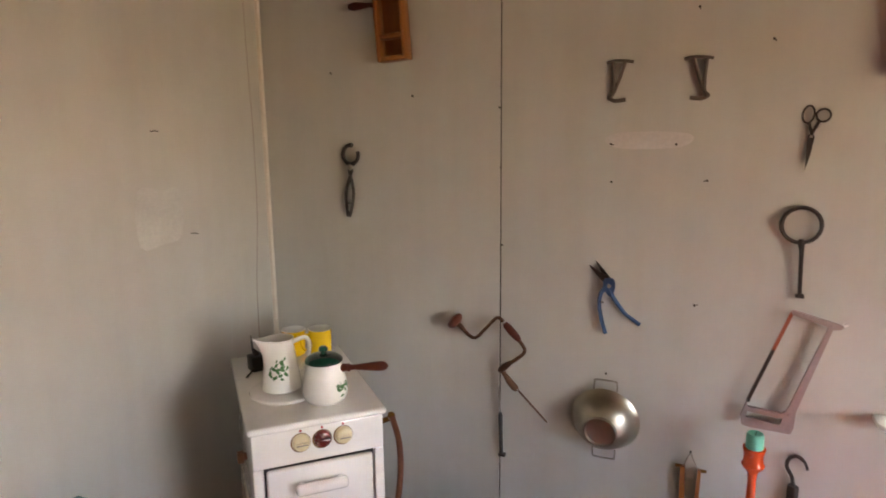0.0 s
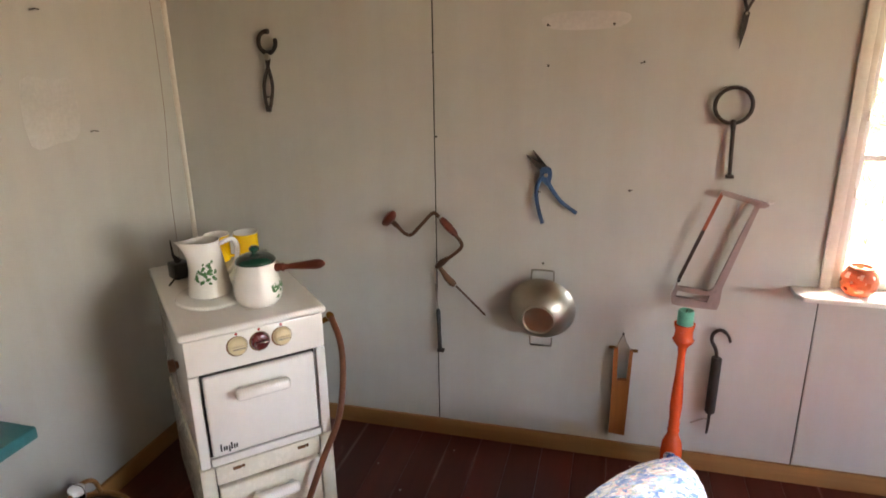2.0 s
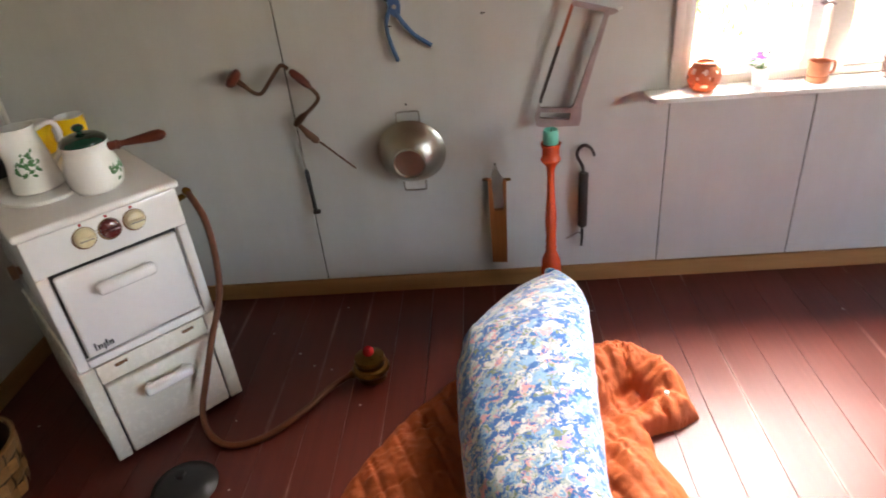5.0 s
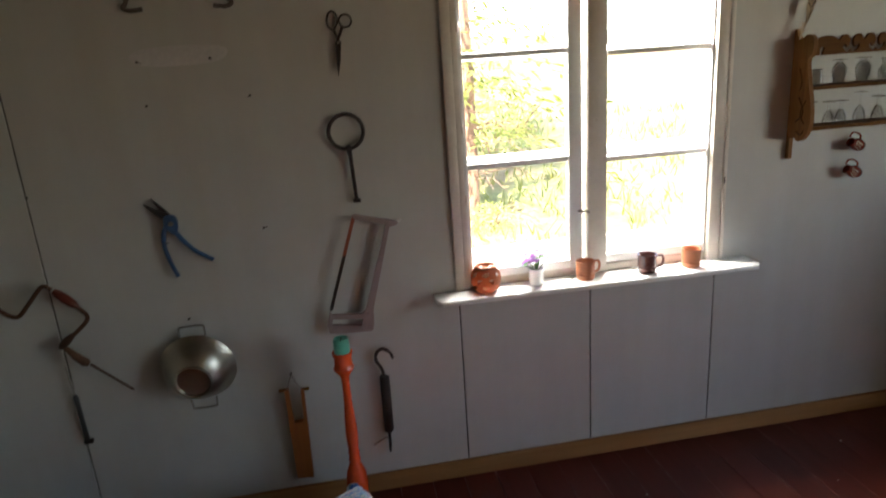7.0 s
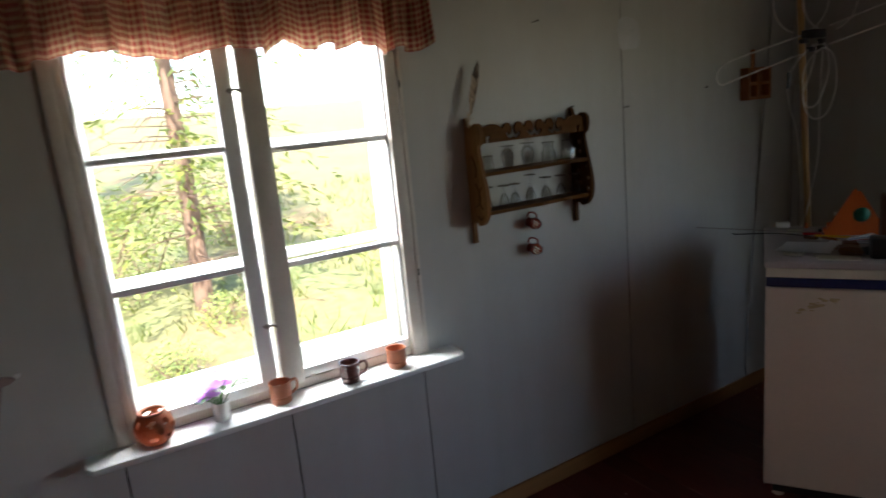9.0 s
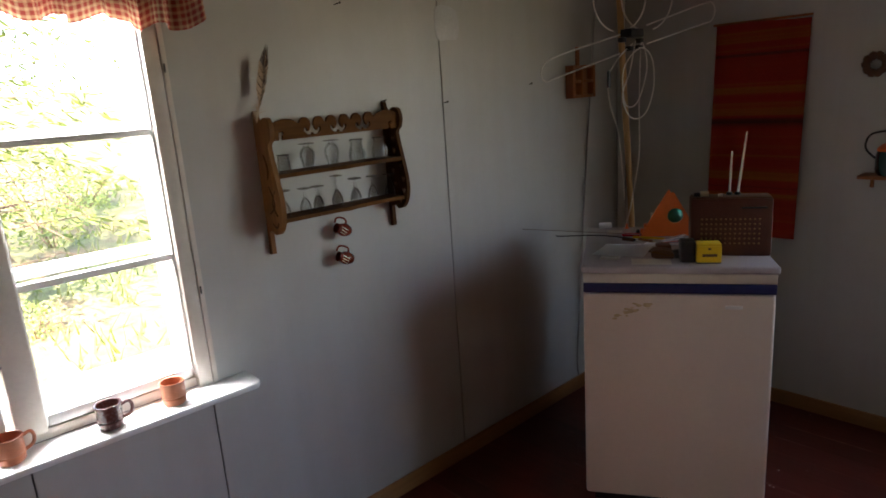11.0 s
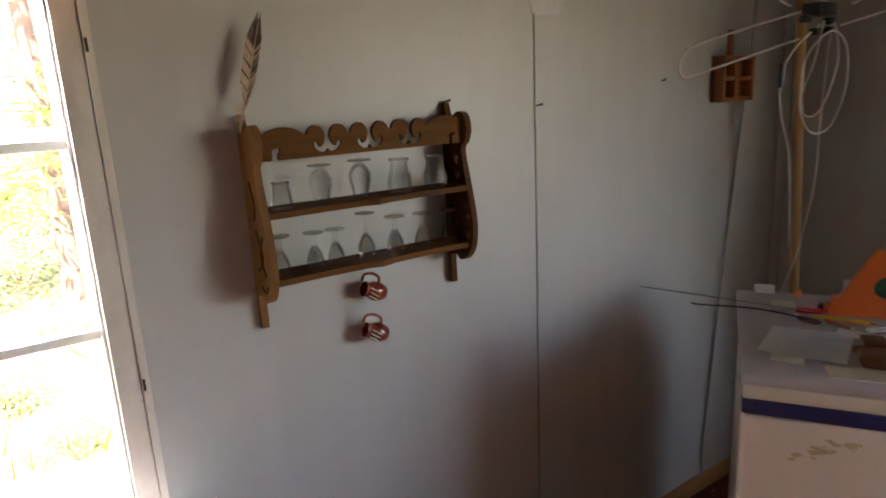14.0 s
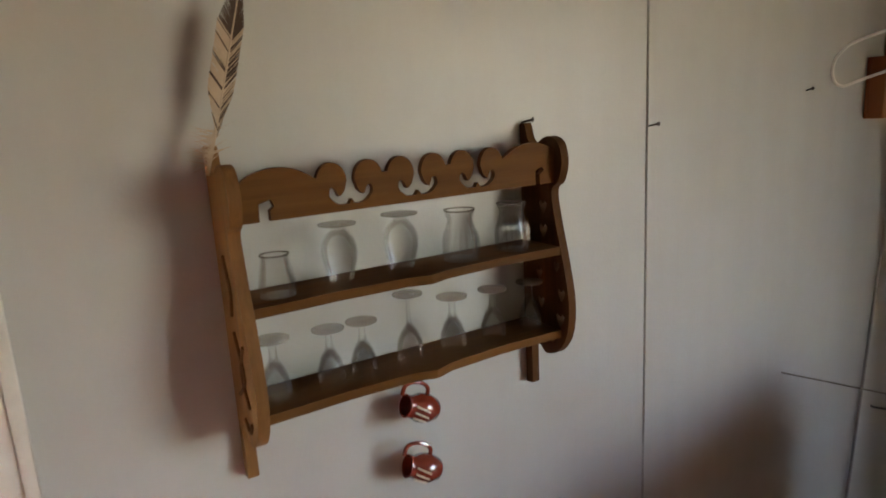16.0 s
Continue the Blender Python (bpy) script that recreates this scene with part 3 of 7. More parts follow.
# ---- window in the north wall ----
def north_window():
    w = thing("window_1", "old casement window with six panes and aged cream paint", "window", kind="structure")
    x0, x1, z0, z1 = WIN
    f = bmesh.new()
    box(f, x0 + 0.001, x0 + 0.018, -0.006, 0.165, z0, z1, 0.002)
    box(f, x1 - 0.04, x1 - 0.001, -0.006, 0.06, z0, z1, 0.002)
    box(f, x1 - 0.02, x1 - 0.001, 0.061, 0.165, z0, z1, 0.002)
    box(f, x0 + 0.019, x1 - 0.041, -0.004, 0.16, z1 - 0.02, z1 - 0.001, 0.002)
    box(f, x0 + 0.019, x1 - 0.041, 0.012, 0.16, z0 + 0.001, z0 + 0.028, 0.002)
    part("window_frame", f, M['frame_paint'], w)
    part("mullion", boxed(2.268, 2.332, -0.012, 0.055, z0 + 0.029, z1 - 0.021, 0.004), M['frame_paint'], w)
    for ax, bx in ((1.812, x0 + 0.0), (x1 + 0.0, x1 + 0.014)):
        part("trim", boxed(ax, bx, -0.011, -0.0005, z0, z1 + 0.02, 0.002), M['frame_paint'], w)
    # inner sashes
    for sx0, sx1, sl, sr, yy in ((1.8605, 2.252, 0.014, 0.044, 0.002), (2.333, 2.7075, 0.006, 0.006, 0.014)):
        s = bmesh.new()
        za, zb = z0 + 0.03, z1 - 0.022
        box(s, sx0, sx0 + sl, yy, yy + 0.032, za, zb, 0.003)
        box(s, sx1 - sr, sx1, yy, yy + 0.032, za, zb, 0.003)
        box(s, sx0 + sl, sx1 - sr, yy, yy + 0.032, za, za + 0.03, 0.003)
        box(s, sx0 + sl, sx1 - sr, yy, yy + 0.032, zb - 0.03, zb, 0.003)
        sash = part("sash", s, M['white_paint'], w)
        drop = 0.016 if sx0 > 2.3 else 0.0
        zz = [za + 0.03, 1.1 - drop, 1.435 - drop, zb - 0.03]
        for zm in zz[1:3]:
            part("muntin", boxed(sx0 + sl, sx1 - sr, yy + 0.004, yy + 0.028, zm - 0.009, zm + 0.009, 0.003), M['white_paint'], sash)
        for k in range(3):
            p = part("pane", boxed(sx0 + sl + 0.001, sx1 - sr - 0.001, yy + 0.014, yy + 0.017, zz[k] + 0.0095 * (k > 0), zz[k + 1] - 0.0095 * (k < 2)), M['pane'], sash, smooth=0)
            p.visible_shadow = False
    # outer sashes, bare white wood seen edge on
    o = bmesh.new()
    for ax in (x0 + 0.0185, 2.27, 2.30, x1 - 0.05):
        box(o, ax, ax + 0.03, 0.115, 0.145, z0 + 0.03, z1 - 0.022, 0.002)
    for a, b in ((x0 + 0.049, 2.2695), (2.3305, x1 - 0.0505)):
        for za, zb in ((z0 + 0.0305, z0 + 0.095), (1.085, 1.113), (1.42, 1.446), (z1 - 0.07, z1 - 0.0225)):
            box(o, a, b, 0.116, 0.144, za, zb, 0.002)
    part("outer_sash", o, M['white_paint'], w)
    outer = bmesh.new()
    plate(outer, [(0.147, 0.0), (0.147, 0.024), (0.27, -0.004), (0.27, -0.024)], [], x1 - x0 - 0.05, Matrix.Translation((x0 + 0.025, 0, z0 + 0.004)) @ Matrix(((0, 1, 0, 0), (1, 0, 0, 0), (0, 0, 1, 0), (0, 0, 0, 1))))
    part("outer_sill", outer, M['white_paint'], w, "sloping white outer sill")
    # catches and hinges
    for hz in (0.925, 1.585):
        c = tubed([(2.235, -0.004, hz), (2.24, -0.016, hz), (2.255, -0.02, hz + 0.003), (2.268, -0.02, hz - 0.004)], 0.004, 6)
        lathe(c, [(0.001, 0.0), (0.008, 0.001), (0.008, 0.008), (0.001, 0.01)], 10, pose(2.243, -0.006, hz, 90))
        part("catch", c, M['steel'], w, "small metal window catch")
    for hz in (1.0, 1.22, 1.52):
        part("hinge", tubed([(1.862, -0.009, hz - 0.015), (1.862, -0.009, hz + 0.015)], 0.004, 6), M['frame_paint'], w)
    for hz in (0.98, 1.575):
        part("hinge", tubed([(2.752, -0.0125, hz - 0.011), (2.752, -0.0125, hz + 0.011)], 0.0022, 6), M['dark_iron'], w)
    return w


north_window()
sill = bmesh.new()
plate(sill, [(1.735, -0.07), (1.75, -0.098), (2.832, -0.115), (2.848, -0.09), (2.85, -0.002), (2.762, -0.002), (2.748, 0.012), (1.842, 0.012), (1.83, -0.002), (1.735, -0.002)], [], 0.016, Matrix.Translation((0, 0, 0.685)) @ Matrix(((1, 0, 0, 0), (0, 0, 1, 0), (0, 1, 0, 0), (0, 0, 0, 1))))
bmesh.ops.bevel(sill, geom=[e for e in sill.edges if e.calc_face_angle(0) > 1], offset=0.002, segments=1, affect='EDGES')
tagged(solid("window_sill", sill, M['white_paint']), "white painted window sill with rounded corners", "window sill", kind="structure")


# unseen window, assumed because shadows on the north wall fall to the west
def east_window():
    w = thing("window_2", "plain wooden casement window, assumed, out of view", "window", kind="structure")
    y0, y1, z0, z1 = EWIN
    f = bmesh.new()
    for a, b in ((y0 + 0.001, y0 + 0.05), (y1 - 0.05, y1 - 0.001), ((y0 + y1) / 2 - 0.03, (y0 + y1) / 2 + 0.03)):
        box(f, WX1 + 0.0, WX1 + 0.05, a, b, z0 + 0.001, z1 - 0.001, 0.003)
    part("window_frame", f, M['frame_paint'], w)
    return w


east_window()


# ---- outside ----
def ground_height(x, y):
    d = max(0.0, y - 0.3)
    return -0.55 + 0.055 * min(d, 4.5) + 0.075 * max(0.0, min(d, 60) - 4.5) + 0.1 * noise.noise(Vector((x * 0.6, y * 0.6, 0)))


def outside_ground():
    bm = bmesh.new()
    xs = [-400, -120, -50, -25] + [-16 + 0.8 * i for i in range(56)] + [36, 60, 140, 400]
    ys = [-400, -100, -30, -8] + [0.22 + 0.6 * i for i in range(40)] + [30, 45, 70, 140, 500]
    vs = [[bm.verts.new((x, y, ground_height(x, y))) for x in xs] for y in ys]
    for j in range(len(ys) - 1):
        for i in range(len(xs) - 1):
            bm.faces.new((vs[j][i], vs[j][i + 1], vs[j + 1][i + 1], vs[j + 1][i]))
    return solid("ground", bm, M['ground'], "forest ground with grass and leaf litter", "ground", kind="structure", smooth=180)


outside_ground()


def spruce(h, seed):
    """A spruce: tapered trunk, drooping boughs with many small needle sprays."""
    rnd = random.Random(seed)
    t = thing("spruce", "tall spruce tree with a bare reddish trunk and drooping boughs", "tree", group="spruces behind the house")
    trunk = tubed([(0.02 * math.sin(z * 1.3), 0.02 * math.cos(z), z) for z in [-0.3 + h * k / 14 for k in range(15)]], [0.098 * (1 - k / 14.6) + 0.006 for k in range(15)], 9)
    for k in range(70):
        z, a = 0.45 + rnd.random() * 2.6, rnd.random() * 6.28
        ln = rnd.uniform(0.4, 1.25)
        tube(trunk, [(0.05 * math.cos(a), 0.05 * math.sin(a), z), (ln * 0.6 * math.cos(a), ln * 0.6 * math.sin(a), z + 0.02), (ln * math.cos(a), ln * math.sin(a), z - 0.12)], [0.009, 0.006, 0.003], 4)
    part("trunk", trunk, M['bark'], t)
    verts, faces = [], []
    z = 1.05
    while z < h:
        reach = 0.25 + 1.7 * (1 - z / h) ** 0.8
        for a in range(6):
            an = rnd.random() * 6.28
            ln = reach * rnd.uniform(0.6, 1.1)
            d = Vector((math.cos(an), math.sin(an), 0))
            s = Vector((-d.y, d.x, 0))
            for k in range(int(44 * ln) + 8):
                u = rnd.random() ** 0.7
                p = d * ln * u + Vector((0, 0, z + 0.12 * u - 0.45 * u * u * ln)) + s * rnd.uniform(-0.28, 0.28) * u * ln
                p.z -= rnd.random() * 0.16
                q = (d * rnd.uniform(0.3, 1) + s * rnd.uniform(-1, 1) + Vector((0, 0, rnd.uniform(-0.7, 0.15)))).normalized() * rnd.uniform(0.08, 0.19)
                w = q.cross(Vector((rnd.uniform(-1, 1), rnd.uniform(-1, 1), 1))).normalized() * rnd.uniform(0.008, 0.019)
                i = len(verts)
                verts += [p, p + q * 0.5 + w, p + q, p + q * 0.5 - w]
                faces.append((i, i + 1, i + 2, i + 3))
        z += rnd.uniform(0.2, 0.34)
    me = bpy.data.meshes.new("crown")
    me.from_pydata(verts, [], faces)
    me.materials.append(M['needles'])
    new("crown", me).parent = t
    return t


first = spruce(9.0, 3)
first.matrix_world = pose(2.94, 5.0, ground_height(2.94, 5.0))
second = spruce(11.0, 8)
second.matrix_world = pose(15.3, 11.5, ground_height(15.3, 11.5))
for k, (x, y, s) in enumerate(((1.2, 10.5, 1.1), (24.0, 15.5, 1.3), (-1.5, 12, 1.2), (18.5, 15.0, 1.0), (-4.5, 8.5, 1.1))):
    c = copy_thing((first, second)[k % 2], pose(x, y, ground_height(x, y), 0, 0, 77 * k))
    c.scale = (s, s, s)


def bush(seed, n, w, h):
    rnd = random.Random(seed)
    t = thing("bush", "light green leafy bush", "bush", group="bushes behind the house")
    br = bmesh.new()
    for k in range(9):
        a = rnd.random() * 6.28
        tube(br, [(0, 0, -0.1), (w * 0.25 * math.cos(a), w * 0.25 * math.sin(a), h * 0.5), (w * 0.45 * math.cos(a), w * 0.45 * math.sin(a), h * 0.9)], [0.012, 0.008, 0.003], 5)
    part("branches", br, M['bark'], t)
    verts, faces = [], []
    for k in range(n):
        a, u, zz = rnd.random() * 6.28, rnd.random() ** 0.6, rnd.random()
        r = w * 0.5 * u * (0.55 + 0.45 * math.sin(3.1 * zz)) * (1 + 0.25 * math.sin(3 * a + seed))
        p = Vector((r * math.cos(a), r * math.sin(a), 0.05 + h * zz * (1 - 0.35 * u * u)))
        q = Vector((rnd.uniform(-1, 1), rnd.uniform(-1, 1), rnd.uniform(-0.7, 0.5))).normalized() * rnd.uniform(0.035, 0.08)
        w2 = q.orthogonal().normalized() * q.length * 0.34
        i = len(verts)
        verts += [p, p + q * 0.45 + w2, p + q, p + q * 0.45 - w2]
        faces.append((i, i + 1, i + 2, i + 3))
    me = bpy.data.meshes.new("crown")
    me.from_pydata(verts, [], faces)
    me.materials.append(M['leaves'])
    new("crown", me).parent = t
    return t


b1, b2 = bush(1, 700, 1.3, 0.7), bush(5, 1500, 2.2, 1.9)
b1.matrix_world = pose(6.9, 6.0, ground_height(6.9, 6.0))
b2.matrix_world = pose(7.9, 6.6, ground_height(7.9, 6.6))
for k, (x, y, s) in enumerate(((2.35, 3.4, 0.45), (2.0, 5.6, 0.7), (3.0, 4.4, 0.5), (2.6, 6.4, 0.6), (2.7, 2.7, 0.35), (3.9, 7.6, 0.7), (9.9, 6.4, 0.9), (1.0, 7.6, 1.0), (4.8, 9.6, 1.0), (9.3, 8.6, 1.0), (2.4, 9.2, 1.0), (12, 11.5, 1.3), (-1, 8.5, 1.2))):
    c = copy_thing((b1, b2)[k % 2], pose(x, y, ground_height(x, y) - 0.03, 0, 0, 50 * k))
    c.scale = (s, s, s)


def meadow():
    rnd = random.Random(11)
    verts, faces = [], []
    for k in range(15000):
        x, y = rnd.uniform(-3, 12), 0.4 + 11 * rnd.random() ** 1.6
        p = Vector((x, y, ground_height(x, y) - 0.02))
        lean = 0.5 + 1.6 * abs(noise.noise(Vector((x * 0.9, y * 0.9, 5.0))))
        if noise.noise(Vector((x * 1.3, y * 1.3, 2.0))) < -0.08:
            continue
        q = Vector((rnd.uniform(-1, 1) * lean, rnd.uniform(-1, 1) * lean, 1)).normalized() * rnd.uniform(0.08, 0.3)
        w2 = Vector((rnd.uniform(-1, 1), rnd.uniform(-1, 1), 0)).normalized() * 0.011
        i = len(verts)
        verts += [p - w2, p + w2, p + q]
        faces.append((i, i + 1, i + 2))
    me = bpy.data.meshes.new("grass")
    me.from_pydata(verts, [], faces)
    me.materials.append(M['grass'])
    return tagged(new("grass", me), "sparse meadow grass on the slope", "grass", kind="stuff")


meadow()


# ---- tools hung on the north wall ----
WALL_TOOLS = "tools hung on the wall"


def nail(x, z, y=0.0, tilt=12, ln=0.022):
    n = tubed([(0, 0.004, 0), (0, -ln, 0.004)], 0.0016, 6)
    lathe(n, [(0, 0), (0.0038, 0.0), (0.0038, 0.0016), (0, 0.0016)], 8, pose(0, -ln + 0.001, 0.004, 90))
    return solid("nail", n, M['dark_iron'], "rusty iron nail in the wall", "nail", pose(x, y, z, 0, 0, tilt), "nails in the wall")


for k, (x, z) in enumerate(((0.972, 1.473), (1.16, 1.472), (0.966, 1.356), (1.242, 1.364), (1.409, 1.762), (1.205, 1.862), (0.277, 1.642), (-0.06, 1.733), (1.245, 0.979),
                            (0.601, 1.595), (0.601, 1.398), (0.6, 1.133), (4.232, 1.476), (3.738, 1.43), (3.3, 1.75), (3.452, 1.452))):
    nail(x, z, 0.0, -20 + 17 * (k % 4), 0.018 + 0.004 * (k % 3))


def wooden_mould():
    t = thing("wooden_box_tool", "honey-coloured wooden box with a turned handle, hung on the wall", "wooden tool", pose(0.215, -0.001, 1.87, 0, -4, 0), WALL_TOOLS)
    b = bmesh.new()
    for a in (-0.056, 0.042):
        box(b, a, a + 0.014, -0.055, -0.002, -0.105, 0.2, 0.003)
    for z in (-0.105, -0.03, 0.185):
        box(b, -0.042, 0.042, -0.053, -0.002, z, z + 0.016, 0.003)
    box(b, -0.042, 0.042, -0.008, -0.001, -0.089, 0.186)
    part("box_frame", b, M['wood_honey'], t)
    part("handle", lathed([(0, 0), (0.009, 0.0), (0.008, 0.03), (0.013, 0.06), (0.015, 0.085), (0.01, 0.105), (0, 0.108)], 14, pose(-0.056, -0.03, 0.092, 0, -86, 0)), M['wood_red'], t, "dark turned handle")
    return t


wooden_mould()


def pincers():
    t = thing("pincers", "dark iron pincers hung on the wall", "pincers", pose(0.012, -0.004, 1.35), WALL_TOOLS)
    arc = lambda a0, a1, n: [(0.009 + 0.032 * math.cos(radians(a0 + (a1 - a0) * k / n)), -0.01, 0.092 + 0.035 * math.sin(radians(a0 + (a1 - a0) * k / n))) for k in range(n + 1)]
    part("jaw", tubed(arc(75, 262, 12), [0.009] * 2 + [0.0075] * 9 + [0.009] * 2, 8), M['dark_iron'], t)
    part("jaw", tubed(arc(20, -82, 9), [0.006] + [0.0075] * 7 + [0.009] * 2, 8), M['dark_iron'], t)
    part("pivot", lathed([(0, 0), (0.011, 0), (0.012, 0.004), (0.008, 0.009), (0, 0.01)], 12, pose(0.008, -0.012, 0.045, 90)), M['steel'], t)
    for s in (-1, 1):
        part("handle", tubed(spline([(0.008, -0.01, 0.06), (0.006 - s * 0.004, -0.01, 0.03), (0.0 + s * 0.015, -0.01, -0.04), (-0.004 + s * 0.013, -0.01, -0.09), (-0.008 + s * 0.003, -0.01, -0.14)], 5), 0.0062, 8), M['dark_iron'], t)
    part("crossbar", tubed([(-0.016, -0.01, -0.09), (0.01, -0.01, -0.088)], 0.003, 6), M['dark_iron'], t)


pincers()


def iron_hook(x, s):
    t = thing("iron_bracket", "grey forged iron bracket with a curled foot, on the wall", "bracket", pose(x, -0.003, 1.665), "pair of iron brackets")
    part("crossbar", tubed(spline([(-0.04, -0.008, 0.058), (-0.02, -0.009, 0.063), (0.015, -0.009, 0.062), (0.04, -0.008, 0.058)], 4), 0.005, 7), M['grey_iron'], t)
    part("leg", tubed(spline([(-s * 0.022, -0.006, 0.062), (-s * 0.018, -0.007, 0.0), (-s * 0.02, -0.008, -0.035), (-s * 0.03, -0.009, -0.047), (-s * 0.012, -0.01, -0.056), (s * 0.02, -0.01, -0.053)], 5), 0.0062, 7), M['grey_iron'], t)
    part("leg", tubed(spline([(s * 0.014, -0.006, 0.06), (s * 0.002, -0.007, 0.02), (-s * 0.016, -0.008, -0.03)], 4), 0.0055, 7), M['grey_iron'], t)


iron_hook(0.985, 1)
iron_hook(1.209, -1)


def scissors():
    t = thing("scissors", "worn steel tailor scissors hung on the wall", "scissors", pose(1.514, -0.004, 1.5, 0, 5, 0), WALL_TOOLS)
    for cx, rx, rz in ((-0.016, 0.0145, 0.024), (0.021, 0.0175, 0.0175)):
        cz = 0.056
        part("finger_loop", tubed([(cx + rx * math.cos(a), -0.006, cz + rz * math.sin(a)) for a in [2 * math.pi * k / 20 for k in range(20)]], 0.0029, 6, closed=True), M['dark_iron'], t)
    for a, b in (((-0.012, 0.033), (0.006, -0.01)), ((0.014, 0.042), (-0.005, -0.01))):
        part("shank", tubed([(a[0], -0.006, a[1]), (b[0], -0.006, b[1])], 0.0042, 6), M['dark_iron'], t)
    part("blade", plated([(-0.008, 0.0), (0.009, 0.0), (0.007, -0.05), (0.0, -0.1), (-0.006, -0.05)], [], 0.004, pose(0, -0.008, 0)), M['dark_iron'], t)
    part("screw", lathed([(0, 0), (0.004, 0), (0.004, 0.004), (0, 0.005)], 10, pose(0, -0.008, -0.004, 90)), M['steel'], t)


scissors()


def ring_bolt():
    t = thing("ring_bolt", "iron ring with a long headed bolt, hung on the wall", "ring bolt", pose(1.509, -0.004, 1.245), WALL_TOOLS)
    part("ring", tubed([(0.051 * math.cos(a), -0.012, 0.051 * math.sin(a)) for a in [2 * math.pi * k / 28 for k in range(28)]], 0.0062, 8, closed=True), M['dark_iron'], t)
    part("shaft", tubed([(0.002, -0.014, -0.04), (0.004, -0.016, -0.058), (0.006, -0.013, -0.075), (0.011, -0.012, -0.205)], [0.007, 0.0085, 0.0062, 0.0055], 8), M['dark_iron'], t)
    part("bolt_head", boxed(0.0, 0.023, -0.02, -0.003, -0.214, -0.203, 0.002), M['dark_iron'], t)


ring_bolt()


def tin_snips():
    t = thing("tin_snips", "blue-handled tin snips, open, hung on the wall", "tin snips", pose(0.965, -0.004, 1.0), WALL_TOOLS)
    part("jaw", plated([(-0.054, 0.086), (-0.05, 0.078), (-0.015, 0.04), (0.008, 0.026), (0.012, 0.05), (-0.02, 0.066)], [], 0.008, pose(0, -0.016, 0)), M['dark_iron'], t)
    part("jaw", plated([(-0.034, 0.1), (-0.006, 0.07), (0.014, 0.045), (0.002, 0.034), (-0.014, 0.058)], [], 0.008, pose(0, -0.01, 0)), M['dark_iron'], t)
    part("pivot_plate", plated(curve2d([(-0.004, 0.045), (0.022, 0.046), (0.03, 0.026), (0.026, 0.0), (0.014, -0.012), (-0.008, 0.014)], 4), [], 0.012, pose(0, -0.018, 0)), M['blue'], t)
    part("pivot", lathed([(0, 0), (0.007, 0), (0.006, 0.005), (0, 0.006)], 10, pose(0.011, -0.017, 0.022, 90)), M['steel'], t)
    part("handle", tubed(spline([(0.008, -0.012, 0.03), (-0.014, -0.012, -0.005), (-0.019, -0.012, -0.045), (-0.01, -0.012, -0.095), (0.004, -0.012, -0.14)], 5), [0.0075] * 8 + [0.0068] * 13, 8), M['blue'], t, "blue painted handle")
    part("handle", tubed(spline([(0.014, -0.012, 0.01), (0.026, -0.012, -0.018), (0.06, -0.012, -0.062), (0.09, -0.012, -0.085), (0.112, -0.012, -0.1)], 5), [0.0075] * 8 + [0.0068] * 13, 8), M['blue'], t, "blue painted handle")
    part("latch", tubed([(-0.018, -0.016, -0.032), (-0.004, -0.018, -0.034)], 0.0022, 6), M['dark_iron'], t)


tin_snips()


def hand_brace():
    t = thing("hand_brace", "old hand brace drill with brown wooden head, hung on the wall", "hand drill", pose(0.6, -0.004, 0.75), WALL_TOOLS)
    y = -0.028
    part("head", lathed([(0, -0.012), (0.014, -0.012), (0.026, -0.006), (0.033, 0.004), (0.031, 0.014), (0.018, 0.021), (0, 0.023)], 20, pose(-0.155, y, 0.098, 0, -50, 0) @ pose(0, 0, 0)), M['wood_red'], t, "brown turned wooden head")
    part("ferrule", tubed([(-0.146, y, 0.09), (-0.132, y, 0.078), (-0.124, y, 0.071)], [0.01, 0.009, 0.007], 10), M['rusty_iron'], t)
    part("crank", tubed(spline([(-0.126, y, 0.072), (-0.104, y, 0.052), (-0.08, y, 0.048), (-0.05, y, 0.078), (-0.01, y, 0.122), (0.006, y, 0.13), (0.022, y, 0.117)], 6), 0.0066, 8), M['rusty_iron'], t)
    part("grip", lathed([(0, 0), (0.008, 0), (0.013, 0.012), (0.0145, 0.04), (0.012, 0.068), (0.007, 0.08), (0, 0.08)], 14, look((0.026, y, 0.113), (0.09, y, 0.046)) @ pose(0, 0, 0, 180)), M['wood_red'], t, "turned wooden grip")
    part("crank", tubed(spline([(0.079, y, 0.056), (0.092, y, 0.04), (0.1, y, 0.024), (0.092, y, 0.006), (0.06, y, -0.022), (0.036, y, -0.038)], 6), 0.0066, 8), M['rusty_iron'], t)
    part("chuck", tubed([(0.05, y, -0.028), (0.032, y, -0.043), (0.016, y, -0.058), (0.006, y, -0.066)], [0.008, 0.0125, 0.0125, 0.006], 10), M['rusty_iron'], t)
    part("jaws", tubed([(0.012, y, -0.054), (0.03, y, -0.078), (0.046, y, -0.1), (0.066, y, -0.12), (0.075, y, -0.127)], [0.007, 0.009, 0.0125, 0.0135, 0.008], 10), M['leather'], t, "brown worn chuck sleeve")
    d = (Vector((0.185, y, -0.232)) - Vector((0.078, y, -0.128)))
    core = [Vector((0.078, y, -0.128)) + d * k / 24 for k in range(25)]
    bit = tubed(core, [0.004] * 5 + [0.0028 + 0.0016 * (k % 2) for k in range(19)] + [0.0012], 6)
    part("auger_bit", bit, M['rusty_iron'], t)


hand_brace()


